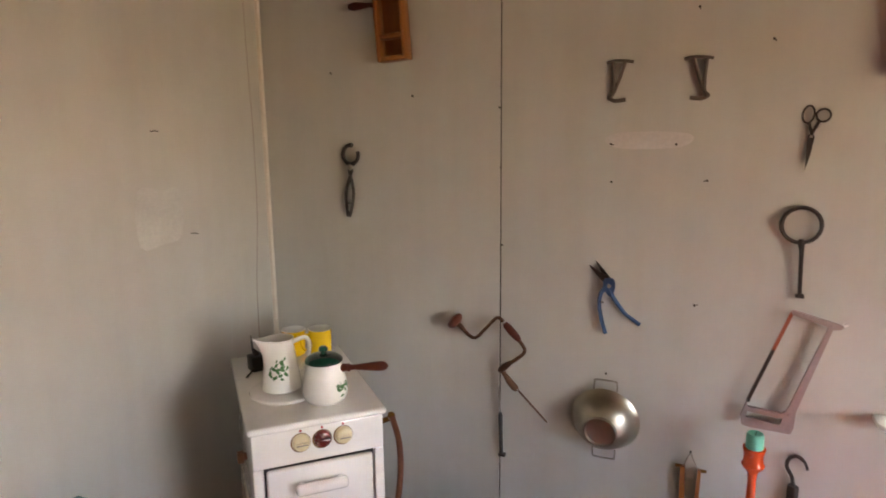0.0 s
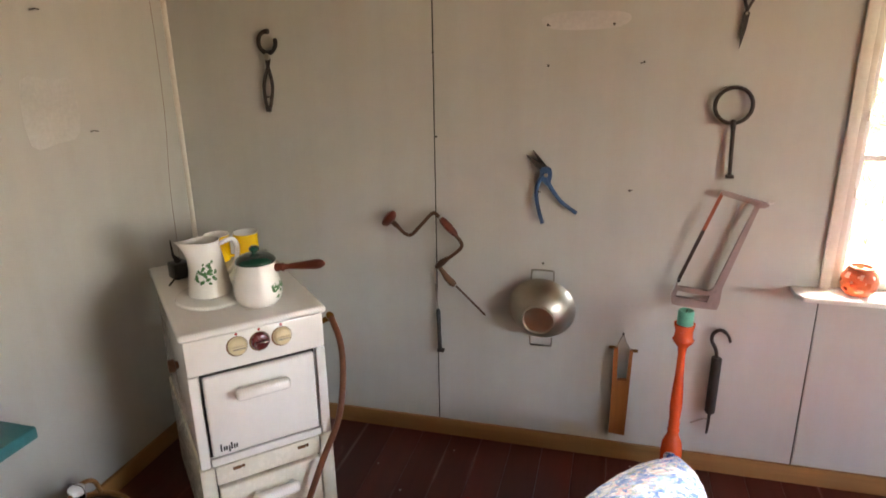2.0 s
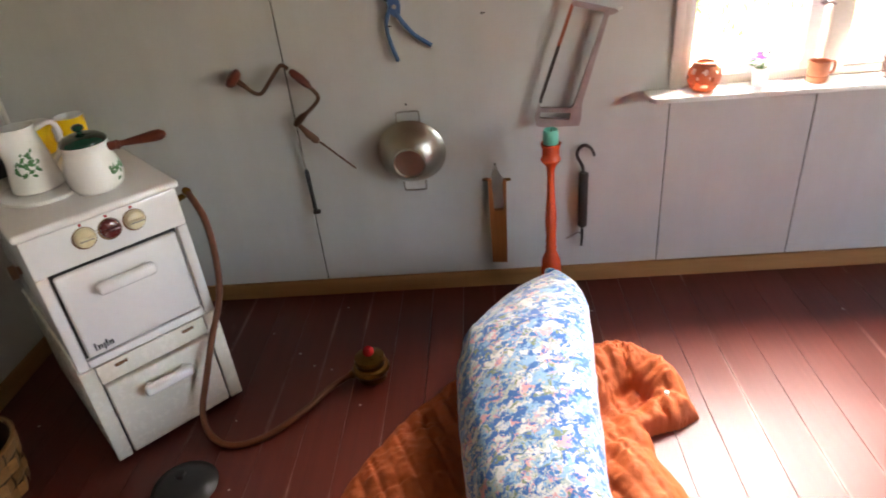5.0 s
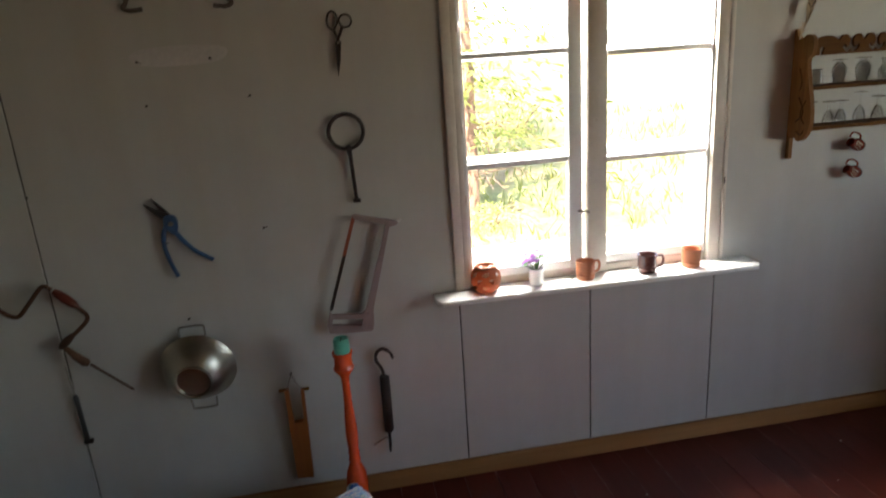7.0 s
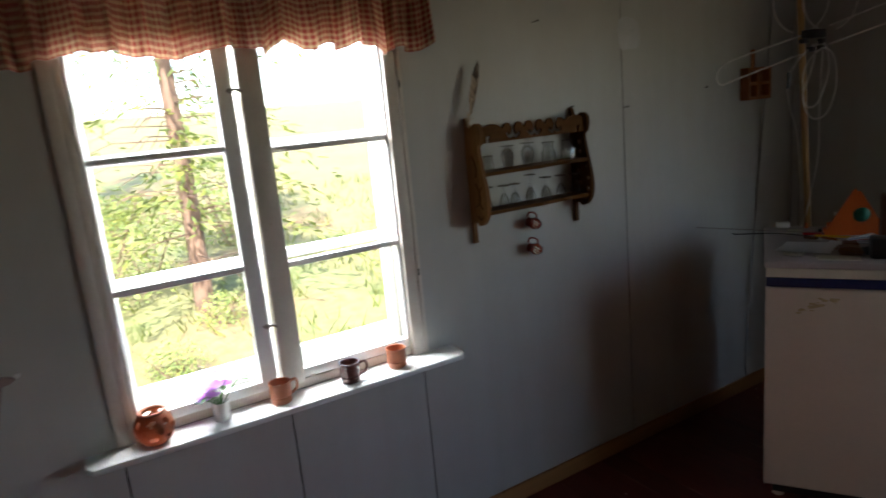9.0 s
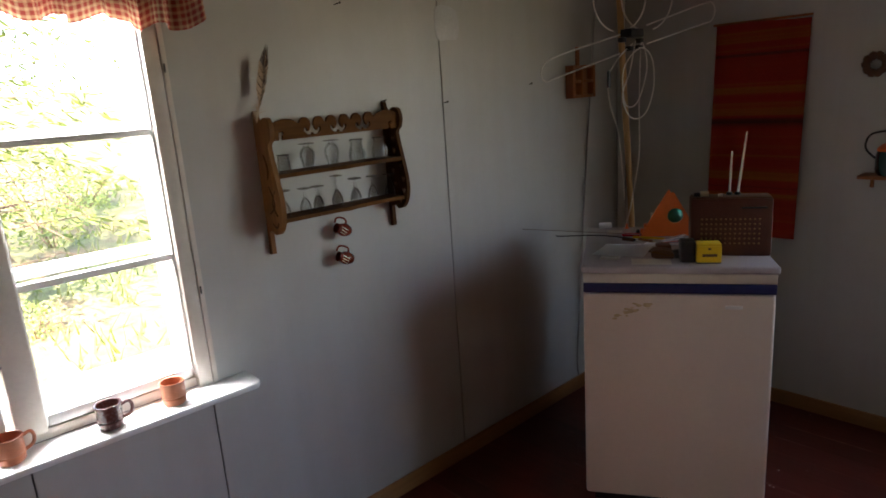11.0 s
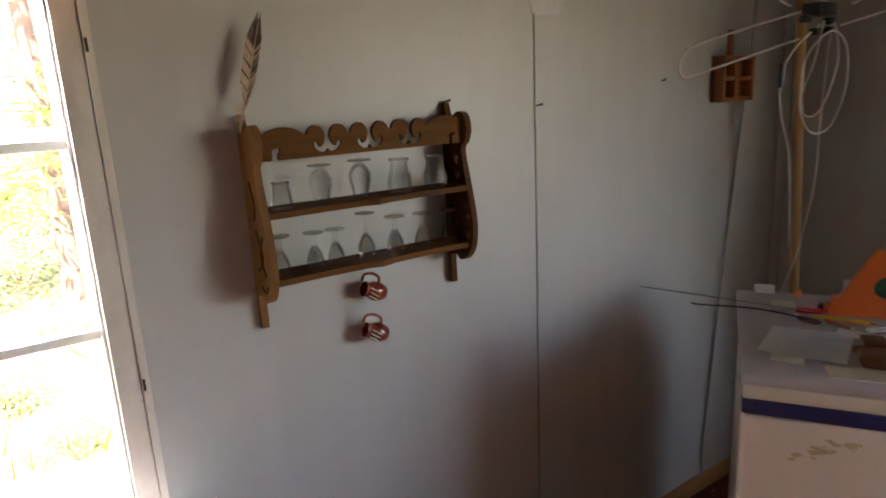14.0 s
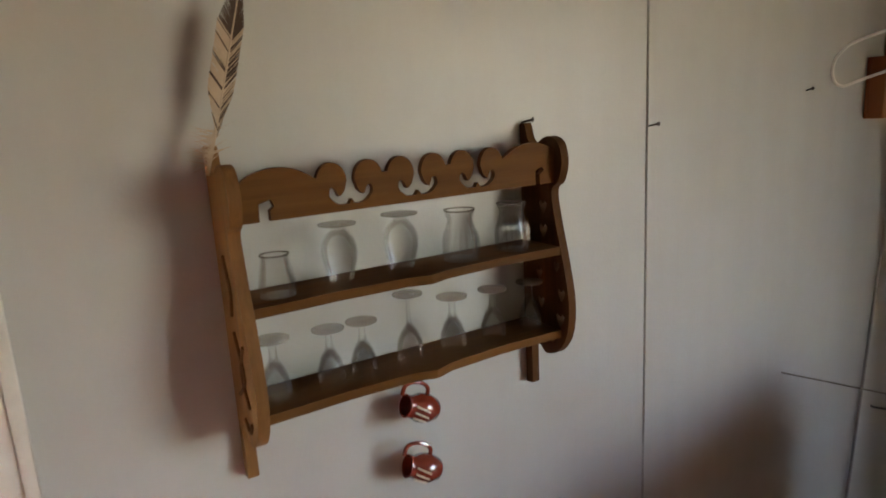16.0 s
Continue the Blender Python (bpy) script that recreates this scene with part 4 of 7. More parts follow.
def awl():
    t = thing("screwdriver", "slim dark screwdriver hung by its tip", "screwdriver", pose(0.607, -0.004, 0.48), WALL_TOOLS)
    part("shaft", tubed([(-0.008, -0.008, 0.135), (-0.004, -0.01, 0.09), (0.0, -0.012, 0.04)], [0.0025, 0.0032, 0.0035], 7), M['steel'], t)
    part("handle", tubed([(0, -0.012, 0.042), (0.001, -0.013, 0.03), (0.003, -0.013, -0.05), (0.005, -0.013, -0.118)], [0.005, 0.0085, 0.0075, 0.008], 9), M['black'], t)
    part("end_cap", boxed(-0.005, 0.021, -0.022, -0.003, -0.127, -0.115, 0.003), M['dark_iron'], t)


awl()


def strainer():
    t = thing("aluminium_bowl", "dented aluminium bowl with two wire handles, hung bottom outwards", "bowl", pose(0.976, -0.006, 0.556, 0, 0, 0), WALL_TOOLS)
    m = pose(0, 0, 0, 90, 0, 0) @ Matrix.Diagonal((1, 1, 1.15, 1))
    out = [(0.112, 0.0), (0.116, 0.004), (0.112, 0.008), (0.106, 0.012), (0.098, 0.03), (0.082, 0.052), (0.064, 0.066), (0.055, 0.070), (0.053, 0.078), (0.050, 0.0785), (0.048, 0.071), (0.03, 0.069), (0, 0.068)]
    ins = [(0, 0.0655), (0.05, 0.0655), (0.062, 0.063), (0.08, 0.049), (0.096, 0.028), (0.104, 0.01), (0.108, 0.004), (0.112, 0.0)]
    b = lathed(out + ins, 40, m)
    tilt = pose(0, 0.0, 0, 8, 0, -2)
    bmesh.ops.transform(b, matrix=tilt, verts=b.verts)
    part("bowl", b, M['alu'], t)
    for s in (1, -1):
        part("handle", tubed(spline([(-0.038, -0.01, s * 0.105), (-0.037, -0.008, s * 0.131), (-0.03, -0.008, s * 0.139), (0.03, -0.008, s * 0.139), (0.037, -0.008, s * 0.131), (0.038, -0.01, s * 0.105)], 4), 0.0028, 7), M['steel'], t, "bent wire handle")


strainer()
nail(0.976, 0.718, 0, 0, 0.02)


def hacksaw():
    t = thing("hacksaw", "mauve-grey hacksaw with a red and dark blade, hung at a slant", "hacksaw", pose(1.5, -0.013, 0.8), WALL_TOOLS)
    f = bmesh.new()
    out = [(0.0, 0.193), (0.008, 0.197), (0.126, 0.165), (0.138, 0.158), (0.126, 0.15), (0.11, 0.148), (0.036, -0.115), (0.034, -0.165), (0.027, -0.187), (-0.085, -0.183), (-0.108, -0.178), (-0.113, -0.15), (-0.095, -0.092), (-0.088, -0.098),
           (-0.098, -0.104), (-0.094, -0.118), (-0.002, -0.126), (0.012, -0.116), (0.098, 0.15), (0.092, 0.158), (0.004, 0.183)]
    hole = [(-0.094, -0.132), (-0.098, -0.152), (-0.004, -0.164), (0.002, -0.142)]
    part("saw_frame", plate(f, out, [hole], 0.014, pose(0, -0.024, 0)), M['sawgrey'], t)
    d = Vector((0.004, 0, 0.19)) - Vector((-0.094, 0, -0.095))
    for a, b, m in ((0.0, 0.58, M['dark_iron']), (0.58, 1.0, M['redtape'])):
        p, q = Vector((-0.094, -0.017, -0.095)) + d * a, Vector((-0.094, -0.017, -0.095)) + d * b
        part("blade", plated([(p.x - 0.005, p.z), (p.x + 0.006, p.z), (q.x + 0.006, q.z), (q.x - 0.005, q.z)], [], 0.004, pose(0, -0.02, 0)), m, t)
    part("wing_nut", lathed([(0, 0), (0.006, 0), (0.004, 0.012), (0, 0.013)], 8, pose(0.136, -0.017, 0.163, 0, 75)), M['silver'], t)
    part("blade_pin", lathed([(0, 0), (0.005, 0), (0.005, 0.008), (0, 0.009)], 8, pose(-0.094, -0.022, -0.096, 90)), M['black'], t)


hacksaw()


def mangle_board():
    t = thing("wooden_gauge", "orange-brown forked wooden tool on a wire loop", "wooden tool", pose(1.25, -0.003, 0.28), WALL_TOOLS)
    part("board", plated([(-0.024, -0.168), (0.03, -0.172), (0.037, 0.155), (0.026, 0.155), (0.022, 0.042), (-0.008, 0.04), (-0.012, 0.16), (-0.026, 0.16)], [], 0.02, pose(0, -0.024, 0)), M['wood_tool'], t)
    part("loop", tubed(spline([(-0.018, -0.012, 0.155), (-0.008, -0.012, 0.185), (0.003, -0.012, 0.205), (0.014, -0.012, 0.18), (0.03, -0.012, 0.155)], 4), 0.002, 6), M['steel'], t)
    for x, z in ((-0.032, 0.158), (0.042, 0.152)):
        part("peg", lathed([(0, -0.012), (0.005, -0.011), (0.006, 0), (0.005, 0.011), (0, 0.012)], 10, pose(x, -0.012, z, 0, 90)), M['brass'], t)


mangle_board()
nail(1.252, 0.488, 0, 0, 0.018)


def candlestick():
    t = thing("candlestick", "tall turned candlestick in orange gloss paint, with a green candle", "candlestick", pose(1.425, -0.146, 0))
    prof = [(0, 0.0), (0.062, 0.0), (0.066, 0.01), (0.06, 0.022), (0.03, 0.03), (0.022, 0.05), (0.026, 0.075), (0.033, 0.105), (0.0345, 0.15), (0.031, 0.185), (0.021, 0.21), (0.0165, 0.222), (0.02, 0.232), (0.0165, 0.243), (0.0185, 0.258), (0.016, 0.268),
            (0.0195, 0.32), (0.0175, 0.37), (0.013, 0.43), (0.0115, 0.5), (0.0145, 0.525), (0.021, 0.535), (0.03, 0.545), (0.0325, 0.552), (0.0275, 0.56), (0.027, 0.585), (0.031, 0.598), (0.0315, 0.604), (0.024, 0.604), (0.0225, 0.58), (0, 0.578)]
    part("stick", lathed(prof, 26), M['orange_wood'], t)
    part("candle", lathed([(0, 0.579), (0.022, 0.579), (0.0245, 0.6), (0.024, 0.642), (0.021, 0.649), (0.013, 0.641), (0, 0.639)], 20), M['green_wax'], t, "stubby green candle")
    part("wick", tubed([(0, 0, 0.638), (0.001, 0, 0.648), (0.003, 0, 0.654)], 0.0012, 5), M['black'], t)


candlestick()


def steelyard():
    t = thing("iron_hook", "long iron hook with a dark sleeve, hung on the wall", "iron hook", pose(1.548, -0.003, 0.34), WALL_TOOLS)
    part("hook", tubed(spline([(0.036, -0.014, 0.158), (0.026, -0.014, 0.182), (0.004, -0.014, 0.197), (-0.016, -0.014, 0.185), (-0.02, -0.014, 0.158), (-0.004, -0.014, 0.126), (0.002, -0.014, 0.09)], 6), [0.0045] * 8 + [0.006] * 29, 9), M['dark_iron'], t)
    part("sleeve", tubed([(0.002, -0.016, 0.1), (0.0015, -0.016, 0.097), (-0.0, -0.016, -0.1), (-0.0, -0.016, -0.104)], [0.0145, 0.0165, 0.0165, 0.0145], 14), M['dark_iron'], t, "dark cylindrical sleeve")
    part("end_rod", tubed([(0.0, -0.016, -0.1), (0.0, -0.016, -0.15), (-0.002, -0.016, -0.186)], [0.0052, 0.0052, 0.0035], 8), M['dark_iron'], t)
    part("tongue", tubed(spline([(0.0, -0.016, -0.138), (-0.012, -0.01, -0.133), (-0.03, -0.004, -0.146), (-0.055, -0.003, -0.16)], 4), 0.0028, 6), M['steel'], t)


steelyard()

# patched, paler spots and a sagging tear in the paint
patch = bmesh.new()
plate(patch, curve2d([(-0.13, 0.0), (-0.1, 0.022), (0.0, 0.028), (0.11, 0.022), (0.13, 0.0), (0.08, -0.022), (-0.08, -0.024)], 4), [], 0.0012, pose(0, 0, 0))
tagged(solid("wall_patch", patch, mat("pale_filler", (0.56, 0.53, 0.51), 0.6), m=pose(1.075, -0.0012, 1.487)), "pale oval patch of filler on the wall", "wall patch", kind="structure")
patch = bmesh.new()
plate(patch, curve2d([(-0.085, 0.09), (0.02, 0.085), (0.09, 0.08), (0.085, -0.07), (0.0, -0.09), (-0.09, -0.085)], 3), [], 0.0012)
tagged(solid("wall_patch", patch, mat("pale_filler_two", (0.525, 0.515, 0.48), 0.6), m=pose(WX0 + 0.0012, -0.55, 1.26, 0, 0, 90)), "pale square patch of filler on the wall", "wall patch", kind="structure")
for y, z in ((-0.558, 1.533), (-0.424, 1.187)):
    solid("nail", tubed([(0, 0, 0), (0.02, 0.0, 0.003), (0.028, 0.006, 0.0)], 0.0018, 6), M['dark_iron'], "rusty iron nail in the wall", "nail", pose(WX0 - 0.002, y, z), "nails in the wall")


# ---- gas stove in the corner ----
def stove():
    w, d, h = 0.385, 0.62, 0.725
    t = thing("gas_stove", "small old white enamelled gas stove with three knobs", "stove", pose(0.155, -0.822, 0, 0, 0, 44.8) @ Matrix.Diagonal((1, 1, 1.016, 1)))
    b = bmesh.new()
    box(b, 0.01, w - 0.01, 0.02, d - 0.01, 0.33, h - 0.022, 0.006)
    part("upper_body", b, M['enamel'], t)
    part("control_panel", boxed(0.006, w - 0.006, 0.004, 0.022, 0.602, h - 0.022, 0.006), M['enamel'], t)
    for a, c, e in ((0.006, 0.034, 0.6015), (w - 0.034, w - 0.006, 0.6015), (0.035, w - 0.035, 0.349)):
        part("oven_surround", boxed(a, c, 0.004, 0.0205, 0.325, e, 0.005), M['enamel'], t)
    part("cooktop", boxed(-0.004, w + 0.004, -0.004, d, h - 0.021, h, 0.009, 3), M['enamel'], t, "cream-white enamel top")
    part("base", boxed(0.004, w - 0.004, 0.03, d - 0.01, 0.012, 0.33, 0.004), M['enamel_old'], t)
    for a, c, e in ((0.002, 0.042, 0.012), (w - 0.042, w - 0.002, 0.012), (0.043, w - 0.043, 0.262)):
        part("lower_surround", boxed(a, c, 0.008, 0.029, e, 0.32, 0.004), M['enamel_old'], t, "aged cream lower front, rusty at the edges")
    door = part("oven_door", boxed(0.041, w - 0.041, -0.002, 0.018, 0.356, 0.594, 0.008, 3), M['enamel'], t, "white oven door")
    part("door_gasket", boxed(0.036, w - 0.036, 0.0185, 0.0205, 0.351, 0.599), M['black'], t)
    drawer = part("drawer_front", boxed(0.047, w - 0.047, 0.0, 0.026, 0.02, 0.256, 0.006, 3), M['enamel_old'], t, "aged cream drawer front")
    part("drawer_gap", boxed(0.044, w - 0.044, 0.0265, 0.0285, 0.014, 0.26), M['black'], t)

    def handle(parent, z, x0, x1):
        hb = bmesh.new()
        box(hb, x0, x1, -0.042, -0.014, z - 0.015, z + 0.016, 0.011, 3)
        for x in (x0 + 0.012, x1 - 0.026):
            box(hb, x, x + 0.014, -0.016, 0.0, z - 0.01, z + 0.01, 0.003)
        part("handle", hb, M['enamel'], parent, "rounded white handle")

    handle(door, 0.538, 0.115, 0.262)
    handle(drawer, 0.205, 0.125, 0.262)
    for k, (x, m) in enumerate(((0.14, 'cream'), (0.2, 'maroon'), (0.26, 'cream'))):
        part("grime_ring", lathed([(0, 0.0), (0.0285, 0.0), (0.028, 0.0008), (0, 0.0008)], 22, pose(x - 0.001, 0.0038, 0.6625, 90)), M['rust'], t, "brown grime round the knob")
        kn = part("knob", lathed([(0, 0), (0.025, 0), (0.0255, 0.004), (0.022, 0.013), (0.019, 0.015), (0, 0.0155)], 24, pose(x, 0.004, 0.664, 90)), M[m], t, "cream bakelite knob" if m == 'cream' else "maroon bakelite knob")
        part("grip_bar", boxed(x - 0.019, x + 0.019, -0.021, -0.009, 0.659, 0.669, 0.004), M[m], kn)
        part("knob_mark", boxed(x - 0.016, x + 0.016, -0.0225, -0.0208, 0.6628, 0.6655), M['steel'] if m == 'cream' else M['maroon'], kn)
        part("indicator_dot", lathed([(0, 0), (0.004, 0), (0.003, 0.002), (0, 0.0025)], 10, pose(x, 0.0045, 0.696, 90)), M['redcap'], t, "small red dot")
    # maker's mark as plain bars
    for k, (a, z0, z1) in enumerate(((0.0, 0, 0.022), (0.008, 0, 0.013), (0.0145, 0, 0.013), (0.0215, -0.006, 0.013), (0.028, 0, 0.02), (0.035, 0, 0.013), (0.0415, 0, 0.013))):
        part("maker_mark", boxed(0.062 + a, 0.0665 + a, -0.0032, -0.0018, 0.372 + z0, 0.372 + z1), M['black'], door, "dark maker's mark bar")
    for x in (0.1, 0.285):
        hg = boxed(x - 0.012, x + 0.012, 0.003, 0.0075, 0.299, 0.308, 0.002)
        lathe(hg, [(0, 0), (0.005, 0), (0.004, 0.004), (0, 0.005)], 8, pose(x + 0.017, 0.007, 0.304, 90))
        part("hinge", hg, M['rust'], t, "small rusty hinge")
    part("side_tap", lathed([(0, 0), (0.01, 0), (0.012, 0.008), (0.018, 0.01), (0.018, 0.026), (0, 0.028)], 12, pose(0.0, 0.11, 0.6, 0, -90)), M['leather'], t, "brown side knob")
    part("gas_inlet", tubed([(w - 0.012, 0.12, 0.62), (w + 0.045, 0.12, 0.63), (w + 0.05, 0.105, 0.645)], [0.009, 0.009, 0.014], 10), M['brass'], t, "old brass inlet")
    part("hotplate_cover", lathed([(0, 0.0), (0.105, 0.0), (0.109, 0.004), (0.106, 0.01), (0.09, 0.0125), (0, 0.013)], 40, pose(0.135, 0.235, h - 0.0005)), M['enamel'], t, "round white plate on the top")
    for x in (0.03, w - 0.03):
        for y in (0.05, d - 0.05):
            part("foot", lathed([(0, 0), (0.014, 0), (0.012, 0.013), (0, 0.013)], 10, pose(x, y, 0)), M['black'], t)
    return t


ST = stove().matrix_world


def enamel_jug():
    t = thing("enamel_jug", "white enamelled jug with printed green leaves", "jug", ST @ pose(0.125, 0.235, 0.738, 0, 0, 12) @ Matrix.Diagonal((1.08, 1.08, 1.02, 1)))
    prof = [(0, 0), (0.05, 0.0), (0.056, 0.004), (0.0565, 0.012), (0.0535, 0.03), (0.0475, 0.075), (0.041, 0.115), (0.038, 0.138), (0.0375, 0.148), (0.04, 0.155), (0.0375, 0.155), (0.0355, 0.14), (0.043, 0.085), (0.05, 0.02), (0, 0.012)]
    b = lathed(prof, 36)
    for v in b.verts:
        if v.co.z > 0.1:
            a = math.atan2(v.co.y, v.co.x)
            k = max(0.0, math.cos(a - math.pi)) ** 5
            v.co.x -= 0.036 * k * (v.co.z - 0.1) / 0.055
            v.co.z += 0.008 * k * (v.co.z - 0.1) / 0.055
    part("body", b, M['porcelain'], t)
    part("handle", tubed(spline([(0.037, 0, 0.135), (0.075, 0, 0.142), (0.088, 0, 0.118), (0.08, 0, 0.075), (0.053, 0, 0.045)], 6), 0.0065, 10), M['porcelain'], t)
    leaves(t, lambda a, z: Vector(((0.0538 - 0.135 * (z - 0.03)) * math.cos(a), (0.0538 - 0.135 * (z - 0.03)) * math.sin(a), z)), -1.62 - 0.35, 0.62, 0.072, 34, 7)
    return t


def leaves(t, at, a0, spread, zc, n, seed):
    """Printed sprig: small leaf shapes laid on the enamel."""
    rnd = random.Random(seed)
    bm = bmesh.new()
    for k in range(n):
        a, z = a0 + rnd.uniform(-spread, spread), zc + rnd.gauss(0, 0.014)
        z = max(zc - 0.03, min(zc + 0.032, z))
        an, ln = rnd.random() * 6.28, rnd.uniform(0.0045, 0.0085)
        pts = []
        for u, v in ((-1, 0), (-0.3, 0.55), (0.4, 0.5), (1, 0), (0.4, -0.5), (-0.3, -0.55)):
            du, dz = (u * math.cos(an) - v * math.sin(an)) * ln, (u * math.sin(an) + v * math.cos(an)) * ln
            p = at(a + du / 0.053, z + dz)
            p.x *= 1.012
            p.y *= 1.012
            pts.append(bm.verts.new(p))
        bm.faces.new(pts)
    part("leaf_print", bm, M['leafdecal'], t, "green printed leaves", smooth=0)


enamel_jug()


def enamel_pot():
    t = thing("enamel_pot", "white enamelled saucepan with a dark green lid", "saucepan", ST @ pose(0.235, 0.115, 0.7265, 0, 0, 0) @ Matrix.Diagonal((1.24, 1.24, 1.14, 1)))
    prof = [(0, 0), (0.032, 0.0), (0.044, 0.004), (0.0515, 0.015), (0.0545, 0.032), (0.0525, 0.052), (0.0475, 0.073), (0.0435, 0.088), (0.0425, 0.097), (0.045, 0.106), (0.0425, 0.106), (0.04, 0.097), (0.049, 0.06), (0.051, 0.03), (0, 0.01)]
    part("body", lathed(prof, 36), M['porcelain'], t)
    lid = part("lid", lathed([(0.0445, 0.1065), (0.0452, 0.109), (0.043, 0.114), (0.034, 0.121), (0.02, 0.126), (0, 0.128)], 32), M['dgreen'], t, "dark green enamel lid")
    part("lid_knob", lathed([(0.006, 0.1265), (0.006, 0.131), (0.0115, 0.135), (0.0115, 0.141), (0.007, 0.145), (0, 0.1455)], 16), M['dgreen'], lid)
    d = Vector((0.88, -0.42, 0)).normalized()
    part("ferrule", tubed([d * 0.04 + Vector((0, 0, 0.088)), d * 0.058 + Vector((0, 0, 0.09))], [0.011, 0.009], 12), M['wood_red'], t)
    part("handle", tubed([d * r + Vector((0, 0, 0.09 + (r - 0.07) * 0.06)) for r in (0.054, 0.06, 0.064, 0.072, 0.09, 0.11, 0.13, 0.142, 0.15, 0.154)], [0.008, 0.0115, 0.0075, 0.0065, 0.0085, 0.0105, 0.0125, 0.012, 0.008, 0.003], 14), M['wood_red'], t, "red-brown turned wooden handle")
    leaves(t, lambda a, z: Vector(((0.0545 - 1.6 * abs(z - 0.034) ** 1.6) * math.cos(a), (0.0545 - 1.6 * abs(z - 0.034) ** 1.6) * math.sin(a), z)), -0.72, 0.42, 0.05, 26, 5)


enamel_pot()


def yellow_mug(x, y, turn):
    t = thing("yellow_mug", "yellow enamelled mug, white inside", "mug", ST @ pose(x, y, 0.7265, 0, 0, turn), "yellow mugs on the stove")
    part("body", lathed([(0, 0), (0.036, 0), (0.04, 0.004), (0.041, 0.085), (0.0425, 0.09)], 30), M['yellow'], t)
    part("lining", lathed([(0.0425, 0.09), (0.0405, 0.092), (0.038, 0.085), (0.037, 0.008), (0, 0.006)], 30), M['porcelain'], t, "white enamel lining")
    part("handle", tubed(spline([(0.04, 0, 0.075), (0.066, 0, 0.073), (0.07, 0, 0.045), (0.058, 0, 0.022), (0.04, 0, 0.02)], 5), 0.005, 8), M['yellow'], t)


yellow_mug(0.215, 0.565, 200)
yellow_mug(0.305, 0.54, 190)


def plug_box():
    t = thing("dark_wooden_block", "small dark wooden block with a thin metal rod", "wooden block", ST @ pose(0.075, 0.46, 0.7265, 0, 0, 15))
    part("block", boxed(-0.025, 0.025, -0.025, 0.03, 0, 0.05, 0.004), M['black'], t)
    part("rod", tubed([(-0.02, -0.03, 0.018), (-0.06, -0.06, 0.004)], 0.003, 6), M['dark_iron'], t)
    part("stem", tubed([(0.0, 0.0, 0.05), (-0.012, 0.005, 0.075), (-0.014, 0.006, 0.12)], [0.012, 0.004, 0.002], 8), M['dark_iron'], t)


plug_box()


def gas_hose():
    t = thing("gas_hose", "brown rubber gas hose with a brass regulator, lying on the floor", "gas hose", pose(0, 0, 0))
    tip = (ST @ Vector((0.437, 0.103, 0.638)))
    pts = [tip, (0.445, -0.5, 0.6), (0.455, -0.52, 0.5), (0.448, -0.555, 0.38), (0.415, -0.61, 0.27), (0.385, -0.66, 0.16), (0.367, -0.70, 0.08), (0.388, -0.737, 0.022), (0.46, -0.77, 0.0125), (0.55, -0.74, 0.0125), (0.64, -0.645, 0.0125), (0.70, -0.555, 0.014), (0.755, -0.515, 0.026), (0.782, -0.508, 0.032)]
    part("hose", tubed(spline(pts, 8), 0.0095, 10), M['hose'], t)
    part("clamp", tubed([(0.76, -0.513, 0.028), (0.786, -0.507, 0.033)], 0.0135, 10), M['brass'], t)
    m = pose(0.826, -0.498, 0) @ Matrix.Scale(1.28, 4)
    part("regulator", lathed([(0, 0), (0.03, 0), (0.036, 0.006), (0.036, 0.022), (0.043, 0.026), (0.046, 0.034), (0.043, 0.042), (0.035, 0.046), (0.035, 0.056), (0.038, 0.06), (0.036, 0.068), (0.024, 0.072), (0.014, 0.076), (0, 0.077)], 24, m), M['brass'], t, "old brass regulator")
    part("cap", lathed([(0.012, 0.0762), (0.014, 0.08), (0.012, 0.09), (0.008, 0.094), (0, 0.0945)], 14, m), M['redcap'], t, "clear red plastic cap")


gas_hose()


